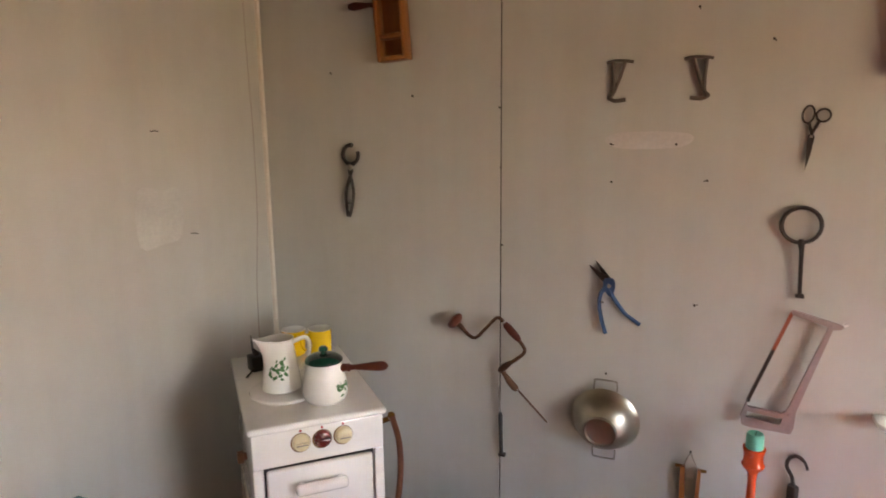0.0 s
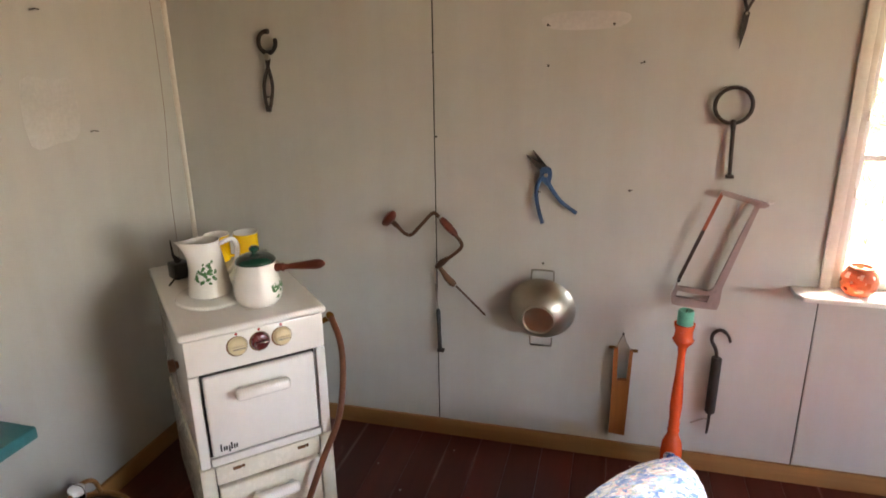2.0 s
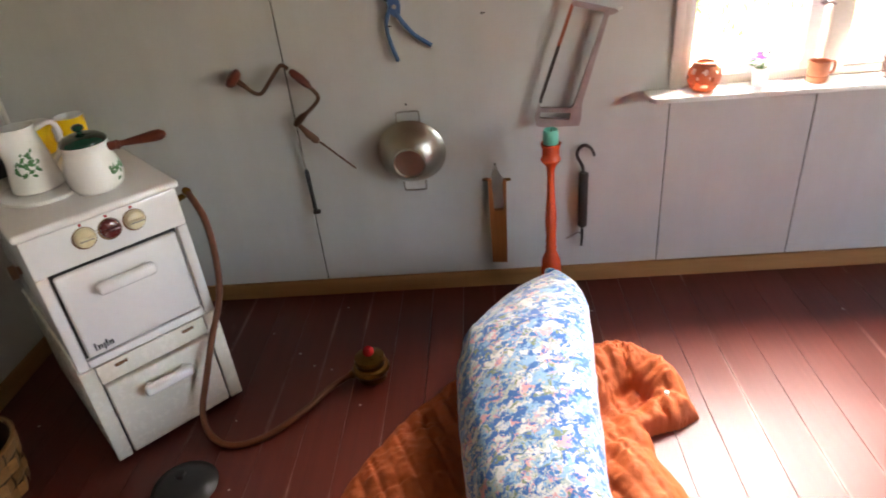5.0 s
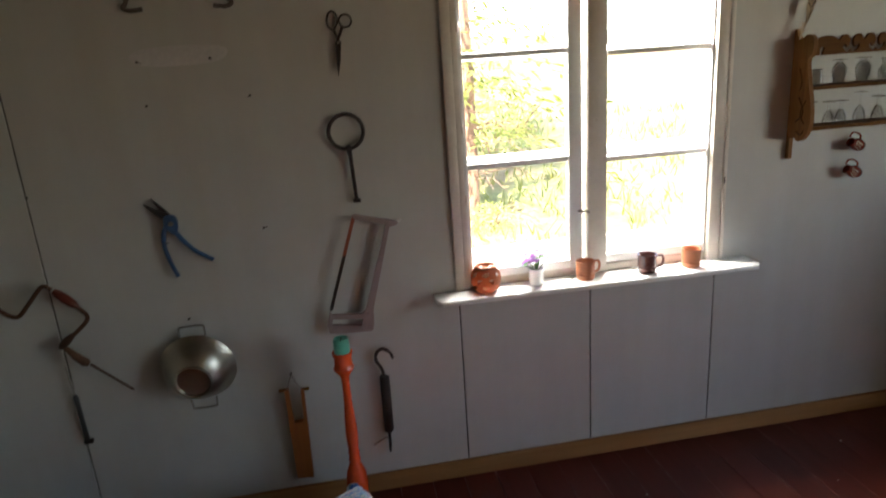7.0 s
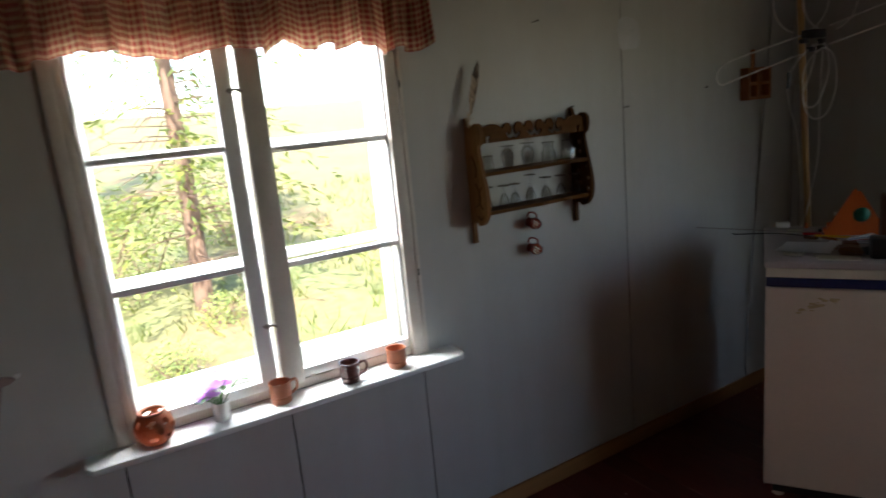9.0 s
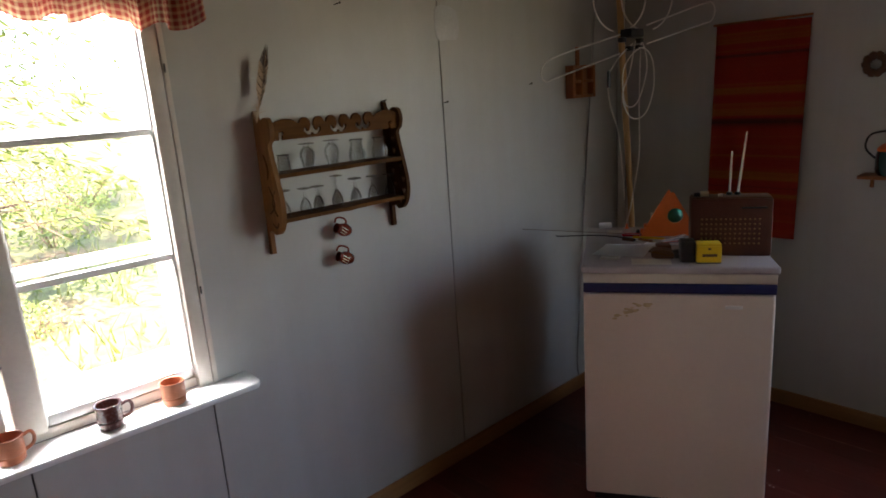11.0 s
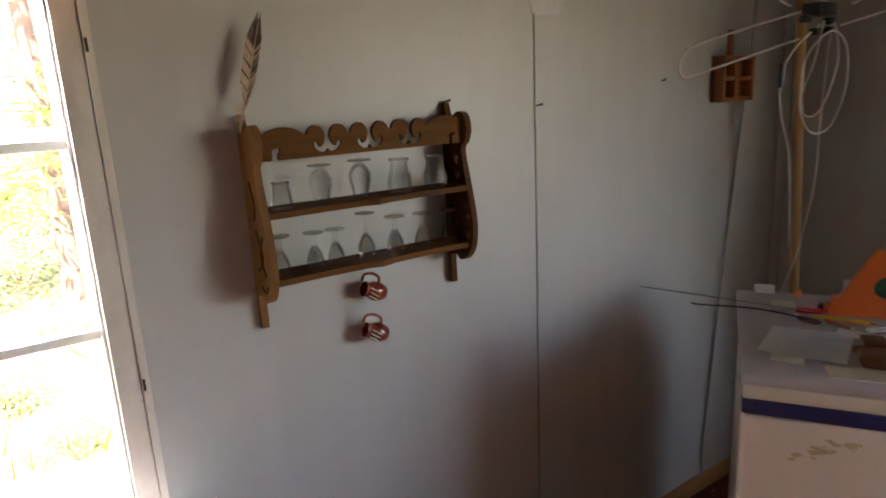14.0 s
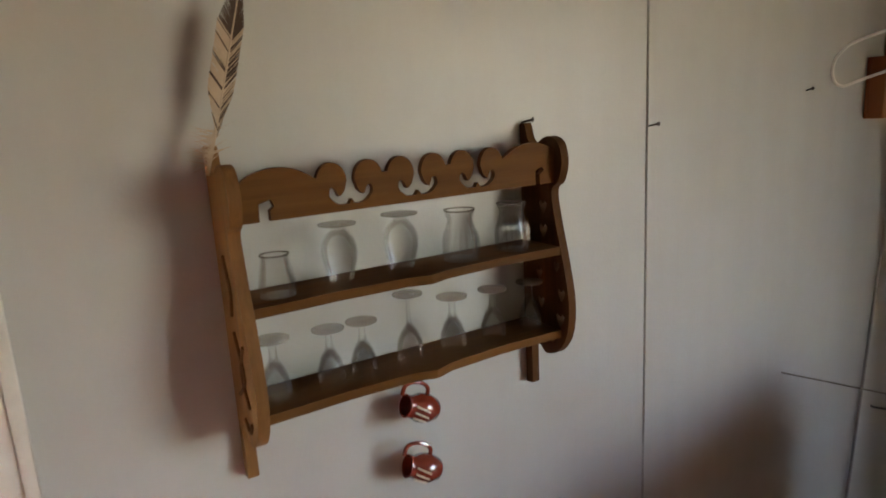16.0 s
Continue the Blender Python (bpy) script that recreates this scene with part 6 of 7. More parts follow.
def glass_shelf():
    t = thing("wall_shelf", "dark-stained fretwork wooden wall shelf holding upturned glasses", "wall shelf", SH @ Matrix.Diagonal((1, 0.8, 1, 1)))
    # sides: wavy boards, shown in depth (x of the outline) and height
    side = curve2d([(0.002, 1.462), (0.016, 1.462), (0.026, 1.44), (0.045, 1.432), (0.078, 1.444), (0.108, 1.436), (0.118, 1.408), (0.108, 1.38), (0.09, 1.366), (0.096, 1.33), (0.118, 1.26), (0.132, 1.2), (0.126, 1.15), (0.1, 1.118), (0.066, 1.108), (0.05, 1.118)], 4, False)
    side = side + [(0.022, 1.115), (0.022, 1.045), (0.002, 1.043)]
    holes = [heart(0.065, z, 0.012) for z in (1.34, 1.304)] + [heart(0.1, 1.252, 0.009), heart(0.112, 1.21, 0.011), heart(0.108, 1.17, 0.0125), heart(0.084, 1.138, 0.012), heart(0.05, 1.235, 0.010), heart(0.055, 1.19, 0.010)]
    turn = Matrix(((0, 1, 0, 0), (-1, 0, 0, 0), (0, 0, 1, 0), (0, 0, 0, 1)))
    # left panel in a paler brown than the right one
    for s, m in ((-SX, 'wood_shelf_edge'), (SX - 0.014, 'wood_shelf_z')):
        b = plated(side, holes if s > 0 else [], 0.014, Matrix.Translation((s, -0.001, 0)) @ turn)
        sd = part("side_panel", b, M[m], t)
        if s < 0:
            for k, pts in enumerate(([(0.05, 1.34), (0.07, 1.3), (0.06, 1.27)], [(0.06, 1.25), (0.09, 1.2), (0.05, 1.17)], [(0.1, 1.24), (0.075, 1.2), (0.1, 1.165)], [(0.06, 1.14), (0.085, 1.13), (0.1, 1.145)])):
                part("carved_line", tubed(spline([(s - 0.0004, -p[0], p[1]) for p in pts], 5), 0.0028, 6), M['wood_shelf_z'], sd)
    # top rail with pairs of scrolls
    out = [(-0.229, 1.378)] + curve2d([(-0.229, 1.418), (-0.212, 1.43), (-0.185, 1.437), (-0.16, 1.434), (-0.141, 1.424)], 4, False)
    for cx in (-0.092, 0.0, 0.092):
        for s in (-1, 1):
            arc = [(cx + s * 0.024 + s * 0.019 * math.cos(radians(a)), 1.414 + 0.023 * math.sin(radians(a))) for a in range(15, 181, 15)]
            curl = curve2d([(cx + s * 0.009, 1.402), (cx + s * 0.016, 1.396), (cx + s * 0.02, 1.404), (cx + s * 0.026, 1.407), (cx + s * 0.028, 1.397), (cx + s * 0.017, 1.387), (cx + s * 0.004, 1.386)], 3, False)
            seq = arc + curl
            out += seq if s < 0 else seq[::-1]
            if s < 0:
                out.append((cx, 1.392))
    out += curve2d([(0.141, 1.424), (0.16, 1.434), (0.187, 1.438), (0.212, 1.433), (0.228, 1.424)], 4, False) + [(0.228, 1.378), (0.2, 1.378), (0.2, 1.392), (0.208, 1.398), (0.203, 1.403), (0.192, 1.398), (0.192, 1.378), (-0.192, 1.378), (-0.192, 1.39), (-0.187, 1.394), (-0.19, 1.402), (-0.204, 1.398), (-0.205, 1.378)]
    part("top_rail", plated(out, [], 0.011, pose(0, -0.098, 0)), M['wood_shelf'], t)
    for z in (1.272, 1.143):
        f = curve2d([(-SX + 0.0145, -0.004), (-SX + 0.0145, -0.112), (-0.12, -0.108), (-0.03, -0.112), (0.0, -0.124), (0.03, -0.112), (0.12, -0.106), (SX - 0.0145, -0.112), (SX - 0.0145, -0.004)], 1)
        part("shelf_board", plated(f, [], 0.012, Matrix.Translation((0, 0, z)) @ Matrix(((1, 0, 0, 0), (0, 0, 1, 0), (0, 1, 0, 0), (0, 0, 0, 1)))), M['wood_shelf'], t)
    return t


glass_shelf()
GLASSES = "drinking glasses on the wall shelf"


def glass(kind, x, z, s=1.0):
    profiles = {
        "tumbler": ([(0, 0), (0.021, 0), (0.0225, 0.004), (0.0225, 0.016), (0.019, 0.034), (0.0165, 0.046), (0.0175, 0.05), (0.0165, 0.05), (0.0155, 0.046), (0.017, 0.03), (0.021, 0.012), (0.02, 0.002)], []),
        "balloon": ([(0.0155, 0), (0.0175, 0.012), (0.0215, 0.026), (0.0235, 0.038), (0.0225, 0.049), (0.0175, 0.06), (0.0105, 0.067), (0.0085, 0.07), (0.009, 0.0735), (0.0, 0.0735), (0, 0.0665), (0.009, 0.0655), (0.0163, 0.0588), (0.0213, 0.0485), (0.0223, 0.038), (0.0203, 0.0265), (0.0163, 0.0125), (0.0145, 0.0)], [(0, 0.0735), (0.0235, 0.0735), (0.024, 0.0755), (0.006, 0.0775), (0, 0.0775)]),
        "ribbed": ([(0, 0.0), (0.0245, 0), (0.0255, 0.004), (0.0255, 0.028), (0.021, 0.046), (0.0175, 0.056), (0.0215, 0.066), (0.0225, 0.07), (0.021, 0.07), (0.0165, 0.057), (0.019, 0.047), (0.024, 0.028), (0.0235, 0.004), (0, 0.002)], []),
        "goblet": ([(0.0155, 0), (0.0178, 0.008), (0.0165, 0.02), (0.012, 0.034), (0.0065, 0.043), (0.0046, 0.05), (0.0044, 0.06), (0.0056, 0.068), (0, 0.068), (0, 0.044), (0.0045, 0.0415), (0.0105, 0.033), (0.0152, 0.0195), (0.0165, 0.008), (0.0145, 0)], [(0, 0.0682), (0.0195, 0.0682), (0.02, 0.0702), (0.006, 0.0725), (0, 0.0725)]),
        "tall": ([(0.0165, 0), (0.0195, 0.012), (0.018, 0.028), (0.0125, 0.042), (0.005, 0.052), (0.0028, 0.06), (0.0026, 0.09), (0.004, 0.094), (0, 0.094), (0, 0.054), (0.004, 0.05), (0.0115, 0.04), (0.0165, 0.026), (0.018, 0.012), (0.0155, 0)], [(0, 0.0942), (0.0205, 0.0942), (0.021, 0.096), (0.006, 0.0985), (0, 0.0985)]),
    }
    names = {"tumbler": "small clear glass tumbler, upside down", "balloon": "clear round-bowled glass standing upside down", "ribbed": "clear ribbed waisted glass standing on the shelf", "goblet": "small clear stemmed glass standing upside down", "tall": "clear long-stemmed wine glass standing upside down"}
    bowl, foot = profiles[kind]
    t = thing("drinking_glass", names[kind], "glass", SH @ pose(x, -0.05, z) @ Matrix.Scale(s, 4), GLASSES)
    p = part("bowl", lathed(bowl, 24), M['glass'], t)
    if foot:
        part("foot", lathed(foot, 24), M['glass_foot'], t, "foot of the glass, whitened to look brightly lit")
    if kind in ("tumbler", "ribbed"):
        part("rim", tubed([(bowl[-8][0] * 0 + (0.0168 if kind == "tumbler" else 0.0212) * math.cos(a), (0.0168 if kind == "tumbler" else 0.0212) * math.sin(a), 0.0495 if kind == "tumbler" else 0.0695) for a in [2 * math.pi * k / 24 for k in range(24)]], 0.0012, 5, closed=True), M['glass_foot'], t)
    if kind == "ribbed":
        for k in range(20):
            a = 2 * math.pi * k / 20
            part("rib", tubed([(0.0262 * math.cos(a), 0.0262 * math.sin(a), 0.008), (0.0262 * math.cos(a), 0.0262 * math.sin(a), 0.028), (0.0235 * math.cos(a), 0.0235 * math.sin(a), 0.039)], 0.0012, 4), M['glass'], t)


for kind, x, s in (("tumbler", -0.185, 1.0), ("balloon", -0.103, 1.0), ("balloon", -0.016, 1.02), ("ribbed", 0.078, 1.0), ("ribbed", 0.168, 0.98)):
    glass(kind, x, 1.2845, s)
for kind, x, s in (("goblet", -0.2, 1.1), ("goblet", -0.128, 1.05), ("goblet", -0.082, 1.05), ("tall", -0.012, 1.0), ("goblet", 0.058, 1.12), ("goblet", 0.128, 1.08), ("goblet", 0.198, 1.05)):
    glass(kind, x, 1.1555, s)


def feather():
    t = thing("feather", "barred brown and cream bird feather stuck behind the shelf", "feather", pose(2.974, -0.035, 1.42, 0, 14, 0))
    part("quill", tubed([(0, 0, 0), (0.004, -0.002, 0.08), (0.008, -0.004, 0.2)], [0.0022, 0.0016, 0.0006], 6), M['feather_l'], t)
    rnd = random.Random(6)
    dark, light, down = bmesh.new(), bmesh.new(), bmesh.new()
    for k in range(150):
        u = k / 149
        z = 0.045 + 0.155 * u
        base = Vector((0.004 + 0.004 * u, -0.003, z))
        for s, w in ((-1, 0.017), (1, 0.0115)):
            ww = w * min(1, (u + 0.12) * 3.0) * (1 - max(0, u - 0.7) / 0.36)
            tip = base + Vector((s * ww, rnd.uniform(-0.002, 0.002), 0.018 + rnd.uniform(-0.001, 0.002)))
            bar = u > 0.66 + 0.05 * rnd.random() or (math.sin(u * 44) > 0.55 and s < 0 and rnd.random() < 0.45)
            b = dark if bar or (s > 0 and rnd.random() < 0.55) else light
            up = Vector((0, 0, 0.0012))
            b.faces.new([b.verts.new(p) for p in (base - up, base + up, tip + up * 0.7, tip - up * 0.7)])
    for k in range(110):
        a = rnd.uniform(-1.2, 2.6)
        p = Vector((0.001, -0.002, rnd.uniform(0.01, 0.05)))
        q = p + Vector((-math.cos(a) * rnd.uniform(0.01, 0.03), rnd.uniform(-0.008, 0.006), math.sin(a) * 0.02))
        down.faces.new([down.verts.new(v) for v in (p, p + Vector((0, 0, 0.0014)), q)])
    part("dark_vane", dark, M['feather_d'], t, "dark brown bars and tip", smooth=0)
    part("light_vane", light, M['feather_l'], t, smooth=0)
    part("down", down, M['feather_l'], t, smooth=0)


feather()


def hanging_jug(x, z, turn):
    t = thing("miniature_jug", "tiny red-brown glazed jug with cream stripes, hung by its handle", "jug", pose(x, -0.035, z, 0, 112, turn), "tiny jugs under the shelf")
    m = pose(0, 0, -0.028)
    part("body", lathed([(0, 0), (0.014, 0), (0.016, 0.002), (0.0215, 0.018), (0.0205, 0.032), (0.0155, 0.044), (0.0165, 0.052), (0.0145, 0.052), (0.0135, 0.044), (0.018, 0.03), (0.018, 0.018), (0, 0.004)], 24, pose(0, 0, 0.028) @ pose(0, 0, 0, 180) @ m), M['glaze'], t)
    part("handle", tubed(spline([(-0.016, 0, 0.036), (-0.031, 0, 0.032), (-0.036, 0, 0.014), (-0.03, 0, -0.004), (-0.0145, 0, -0.006)], 5), 0.0032, 8), M['glaze'], t)
    for a0 in (-1.9, -1.5, -1.1):
        part("stripe", tubed([(0.0222 * math.cos(a0 + 0.05 * k), 0.0222 * math.sin(a0 + 0.05 * k), 0.026 + 0.004 * (k - 4)) for k in range(7)], 0.0014, 5), M['stripe'], t, "cream slip stripe")


hanging_jug(3.196, 1.074, 0)
hanging_jug(3.192, 0.982, -6)


# ---- freezer corner ----
FZ = pose(3.771, -0.568, 0, 0, 0, -58)


def freezer():
    w, d = 0.575, 0.58
    t = thing("freezer", "old cream-white chest-high freezer with a navy strip and rust smears", "freezer", FZ)
    part("cabinet", boxed(0.006, w - 0.006, 0.05, d, 0.05, 0.868, 0.008), M['freezer'], t)
    part("door", boxed(0, w, 0, 0.046, 0.062, 0.802, 0.01, 3), M['freezer'], t)
    part("strip", boxed(0.0, w, -0.002, 0.046, 0.8035, 0.8345, 0.003), M['navy'], t, "navy plastic strip")
    part("top_band", boxed(0.0, w, 0.0, 0.048, 0.8355, 0.868, 0.004), M['freezer_strip'], t, "yellowed cream band")
    part("worktop", boxed(-0.006, w + 0.006, -0.006, d + 0.005, 0.8685, 0.892, 0.006, 3), M['freezer_top'], t, "pinkish grey top")
    part("kick_plate", boxed(0.03, w - 0.03, 0.02, 0.05, 0.028, 0.061), M['black'], t, "black kick plate")
    for x in (0.05, w - 0.05):
        for y in (0.06, d - 0.06):
            part("foot", lathed([(0, 0), (0.02, 0), (0.017, 0.018), (0.01, 0.02), (0.01, 0.05), (0, 0.05)], 12, pose(x, y, 0)), M['freezer'], t)
    part("badge", boxed(w - 0.145, w - 0.095, -0.003, 0.0005, 0.755, 0.767, 0.001), M['silver'], t, "small metal badge")
    rnd = random.Random(3)
    st = bmesh.new()
    for k in range(26):
        u = rnd.gauss(0, 1)
        x, z, r = 0.15 + 0.028 * u, 0.745 + 0.012 * u + rnd.gauss(0, 0.006), rnd.uniform(0.002, 0.007)
        st.faces.new([st.verts.new((x + r * 1.6 * math.cos(a), -0.0006, z + r * 0.7 * math.sin(a))) for a in [2 * math.pi * q / 9 for q in range(9)]])
    part("rust_smear", st, M['stain'], t, "brown rust smear", smooth=0)
    return t


freezer()
TOP = pose(3.785, -0.574, 0.8925, 0, 0, -54)  # the things on the freezer stand square to one another


def plastic_tray():
    t = thing("plastic_grille", "broken white plastic appliance grille lying on the floor", "plastic part", pose(3.885, -0.755, 0, 0, 0, -51.7))
    part("back", boxed(0, 0.58, 0.0, 0.006, 0.0, 0.035, 0.002), M['white_paint'], t)
    part("ledge", boxed(0, 0.58, 0.0065, 0.07, 0.0, 0.006, 0.002), M['white_paint'], t)
    for x in (0.0, 0.27, 0.43, 0.574):
        part("rib", boxed(x, x + 0.006, 0.0065, 0.06, 0.0065, 0.03, 0.001), M['white_paint'], t)


plastic_tray()


def rag_rug():
    t = thing("rag_rug", "striped multicoloured woven rag rug", "rug", pose(4.3, -1.25, 0, 0, 0, -38))
    bm = bmesh.new()
    nx, ny = 60, 26
    g = [[bm.verts.new((0.05 + 0.76 * i / nx, -0.6 * j / ny, 0.012 + 0.003 * math.sin(i * 2.1) + 0.004 * noise.noise(Vector((i * 0.3, j * 0.3, 0))))) for i in range(nx + 1)] for j in range(ny + 1)]
    for a, b in zip(g, g[1:]):
        for i in range(nx):
            bm.faces.new((a[i], a[i + 1], b[i + 1], b[i]))
    ex = bmesh.ops.extrude_edge_only(bm, edges=[e for e in bm.edges if e.is_boundary])
    for v in [q for q in ex["geom"] if isinstance(q, bmesh.types.BMVert)]:
        v.co.z = 0.0005
    part("weave", bm, M['ragrug'], t, smooth=60)
    rnd = random.Random(8)
    fr = bmesh.new()
    for k in range(30):
        y = -0.6 * (k + 0.5) / 30
        tube(fr, [(0.055, y, 0.009), (0.02, y + rnd.uniform(-0.01, 0.01), 0.005), (-0.02 - 0.02 * rnd.random(), y + rnd.uniform(-0.025, 0.025), 0.003)], 0.0022, 4)
    part("fringe", fr, M['cable_white'], t, "pale knotted fringe")


rag_rug()


def toy_house():
    t = thing("toy_board", "orange triangular toy board with a round hole and a green ball", "toy", TOP @ pose(0.313, 0.385, 0, 0, 0, -2))
    part("board", plated([(-0.103, 0.0), (0.103, 0.0), (0.1, 0.012), (0.012, 0.165), (0.002, 0.163), (-0.004, 0.175), (-0.012, 0.168), (-0.1, 0.012)], [ring2d(0.018, 0.077, 0.028, 20)], 0.012), M['toy'], t)
    part("ball", lathed([(0.033 * math.sin(math.pi * k / 14), 0.07 - 0.033 * math.cos(math.pi * k / 14)) for k in range(15)], 20, pose(0.02, 0.048, 0)), M['tealball'], t, "green ball behind the hole")
    part("ball_cup", lathed([(0, 0), (0.03, 0), (0.03, 0.004), (0.012, 0.01), (0.012, 0.034), (0.02, 0.042), (0, 0.042)], 16, pose(0.02, 0.048, 0)), M['toy'], t)


toy_house()


def radio():
    t = thing("portable_radio", "brown portable radio with perforated front and two aerials", "radio", TOP @ pose(0.333, 0.1, 0, 0, 0, -6))
    part("case", boxed(0, 0.242, 0, 0.085, 0, 0.187, 0.006), M['radio'], t)
    part("top_edge", boxed(0.004, 0.238, 0.004, 0.081, 0.1872, 0.191, 0.0015), M['leather'], t, "worn brown leather top")
    for j in range(6):
        for k in range(13):
            part("grille_stud", lathed([(0, 0), (0.0036, 0), (0.0022, 0.0015), (0, 0.002)], 8, pose(0.034 + 0.0142 * k, 0.0, 0.042 + 0.0158 * j, 90)), M['rdots'], t)
    part("name_plate", boxed(0.15, 0.225, -0.0015, 0.0, 0.155, 0.161), M['black'], t)
    for x, z, lean in ((0.12, 0.33, 0.004), (0.145, 0.39, 0.02)):
        part("aerial", tubed([(x, 0.06, 0.191), (x + lean * 0.5, 0.062, (z + 0.19) / 2), (x + lean, 0.065, z)], [0.004, 0.0035, 0.0025], 8), M['cable_white'], t, "pale telescopic aerial")
        part("aerial_base", lathed([(0, 0), (0.01, 0), (0.009, 0.007), (0.006, 0.009), (0, 0.009)], 12, pose(x, 0.06, 0.1912)), M['black'], t, "black aerial foot")
    for x, r, m in ((0.02, 0.009, 'black'), (0.042, 0.0115, 'cream'), (0.09, 0.006, 'cable_white')):
        part("knob", tubed([(x - r * 1.1, 0.03, 0.1912 + r * 0.75), (x + r * 1.1, 0.03, 0.1912 + r * 0.75)], r * 0.75, 12), M[m], t)
    part("strap_stud", lathed([(0, 0), (0.01, 0), (0.01, 0.006), (0, 0.008)], 12, pose(0.2425, 0.045, 0.11, 0, 90)), M['leather'], t)


radio()


def pack():
    t = thing("camera_box", "small yellow cardboard box with a black case behind it", "box", TOP @ pose(0.336, 0, 0, 0, 0, -2))
    part("black_end", boxed(-0.046, -0.0005, 0.014, 0.07, 0, 0.068, 0.004), M['black'], t, "black end of the box")
    y = part("yellow_end", boxed(0, 0.073, 0, 0.056, 0.003, 0.056, 0.003), M['pack_yellow'], t, "yellow end of the box")
    part("flap", boxed(0.0005, 0.0725, 0.0005, 0.0555, 0.0562, 0.062, 0.002), M['pack_yellow'], y)
    part("print_bar", boxed(0.016, 0.06, -0.0008, 0.0, 0.022, 0.031), M['leather'], y, "worn print bar")
    part("print_mark", boxed(0.033, 0.041, -0.0008, 0.0, 0.044, 0.05), M['leather'], y)
    part("bottom_edge", boxed(0.001, 0.072, 0.001, 0.055, 0, 0.0028), M['black'], y)


pack()


def rod_thing(name, label, x, y, ln, r, a, m, tip=None):
    p = thing(name, label, name, TOP @ pose(x, y, r, 0, 0, a))
    part("barrel", tubed([(0, 0, 0), (ln * 0.04, 0, 0), (ln * 0.8, 0, 0), (ln * 0.86, 0, 0)], [r * 0.6, r, r, r * 0.8], 8), M[m], p)
    part("tip", tubed([(ln * 0.861, 0, 0), (ln, 0, 0)], [r * 0.75, r * 0.2], 8), M[tip or m], p)


def clutter():
    t = thing("paper_pad", "white sheet of paper on a small card", "paper", TOP @ pose(0.02, 0.09, 0, 0, 0, -13))
    part("card", boxed(0.028, 0.09, -0.014, 0.03, 0, 0.007, 0.001), M['freezer_strip'], t)
    sh = bmesh.new()
    n = 8
    g = [[sh.verts.new((0.165 * i / n + 0.012 * j / n, 0.2 * j / n, 0.0105 - 0.0085 * min(1, 1.4 * j / n) + 0.004 * (i / n) ** 2 * (j / n) + 0.003 * (1 - i / n) ** 3 * (1 - j / n))) for i in range(n + 1)] for j in range(n + 1)]
    for a, b in zip(g, g[1:]):
        for i in range(n):
            sh.faces.new((a[i], a[i + 1], b[i + 1], b[i]))
    bmesh.ops.solidify(sh, geom=sh.faces[:], thickness=0.0008)
    part("sheet", sh, M['paper'], t)
    t = thing("white_card", "white card standing behind the orange toy", "card", TOP @ pose(0.249, 0.42, 0, -4, 0, 4))
    part("card", boxed(0, 0.045, 0, 0.002, 0, 0.083), M['paper'], t)
    part("print_bar", boxed(0.014, 0.032, -0.0006, 0.0, 0.068, 0.072), M['navy'], t)
    t = thing("orange_block", "pile of small orange plastic blocks beside the toy", "blocks", TOP @ pose(0.208, 0.393, 0, 0, 0, -6))
    part("block", boxed(0, 0.055, 0, 0.03, 0, 0.026, 0.003), M['toy'], t)
    part("block", boxed(0.012, 0.05, 0.004, 0.028, 0.0265, 0.046, 0.003), M['toy'], t)
    part("knob", lathed([(0, 0), (0.007, 0), (0.008, 0.012), (0.004, 0.02), (0, 0.021)], 10, pose(-0.008, 0.03, 0)), M['black'], t)
    t = thing("red_handle_knife", "folding knife with a red handle", "knife", TOP @ pose(0.142, 0.396, 0.007, 0, 0, -4))
    part("handle", tubed([(0, 0, 0), (0.006, 0, 0), (0.06, 0.002, 0), (0.066, 0.002, 0)], [0.004, 0.0068, 0.0066, 0.004], 10), M['redcap'], t)
    part("bolster", tubed([(0.0662, 0.002, 0), (0.076, 0.003, 0)], [0.005, 0.004], 8), M['black'], t)
    t = thing("peg", "small orange-red peg standing at the back of the freezer top", "peg", TOP @ pose(0.172, 0.54, 0))
    part("pin", lathed([(0, 0), (0.008, 0), (0.008, 0.004), (0.004, 0.006), (0.004, 0.014), (0.006, 0.018), (0, 0.02)], 12), M['toy'], t)
    t = thing("clear_box", "small clear plastic box", "plastic box", TOP @ pose(0.088, 0.392, 0, 0, 0, -5))
    part("tray", boxed(0, 0.052, 0, 0.04, 0, 0.011, 0.002), M['freezer_top'], t)
    part("lid", boxed(0.0, 0.052, 0.0, 0.04, 0.0113, 0.019, 0.002), M['freezer_strip'], t, "pale lid")
    # flat leather case, folded over, with a dark end
    t = thing("purse", "worn brown folded leather purse with a black end", "purse", TOP @ pose(0.212, 0.066, 0, 0, 0, -6))
    part("pouch", plated(curve2d([(0, 0.004), (0.03, 0.001), (0.062, 0.002), (0.066, 0.014), (0.055, 0.026), (0.02, 0.03), (-0.004, 0.024)], 4), [], 0.045, pose(0, 0, 0)), M['leather'], t)
    part("black_end", lathed([(0, 0), (0.014, 0.001), (0.021, 0.008), (0.02, 0.018), (0.012, 0.025), (0, 0.027)], 16, pose(0.076, 0.02, 0.001)), M['black'], t, "black leather end")
    part("clasp", tubed(spline([(-0.003, -0.001, 0.024), (0.02, -0.003, 0.02), (0.045, -0.003, 0.013), (0.064, -0.001, 0.014)], 4), 0.002, 6), M['brass'], t, "brass edge")
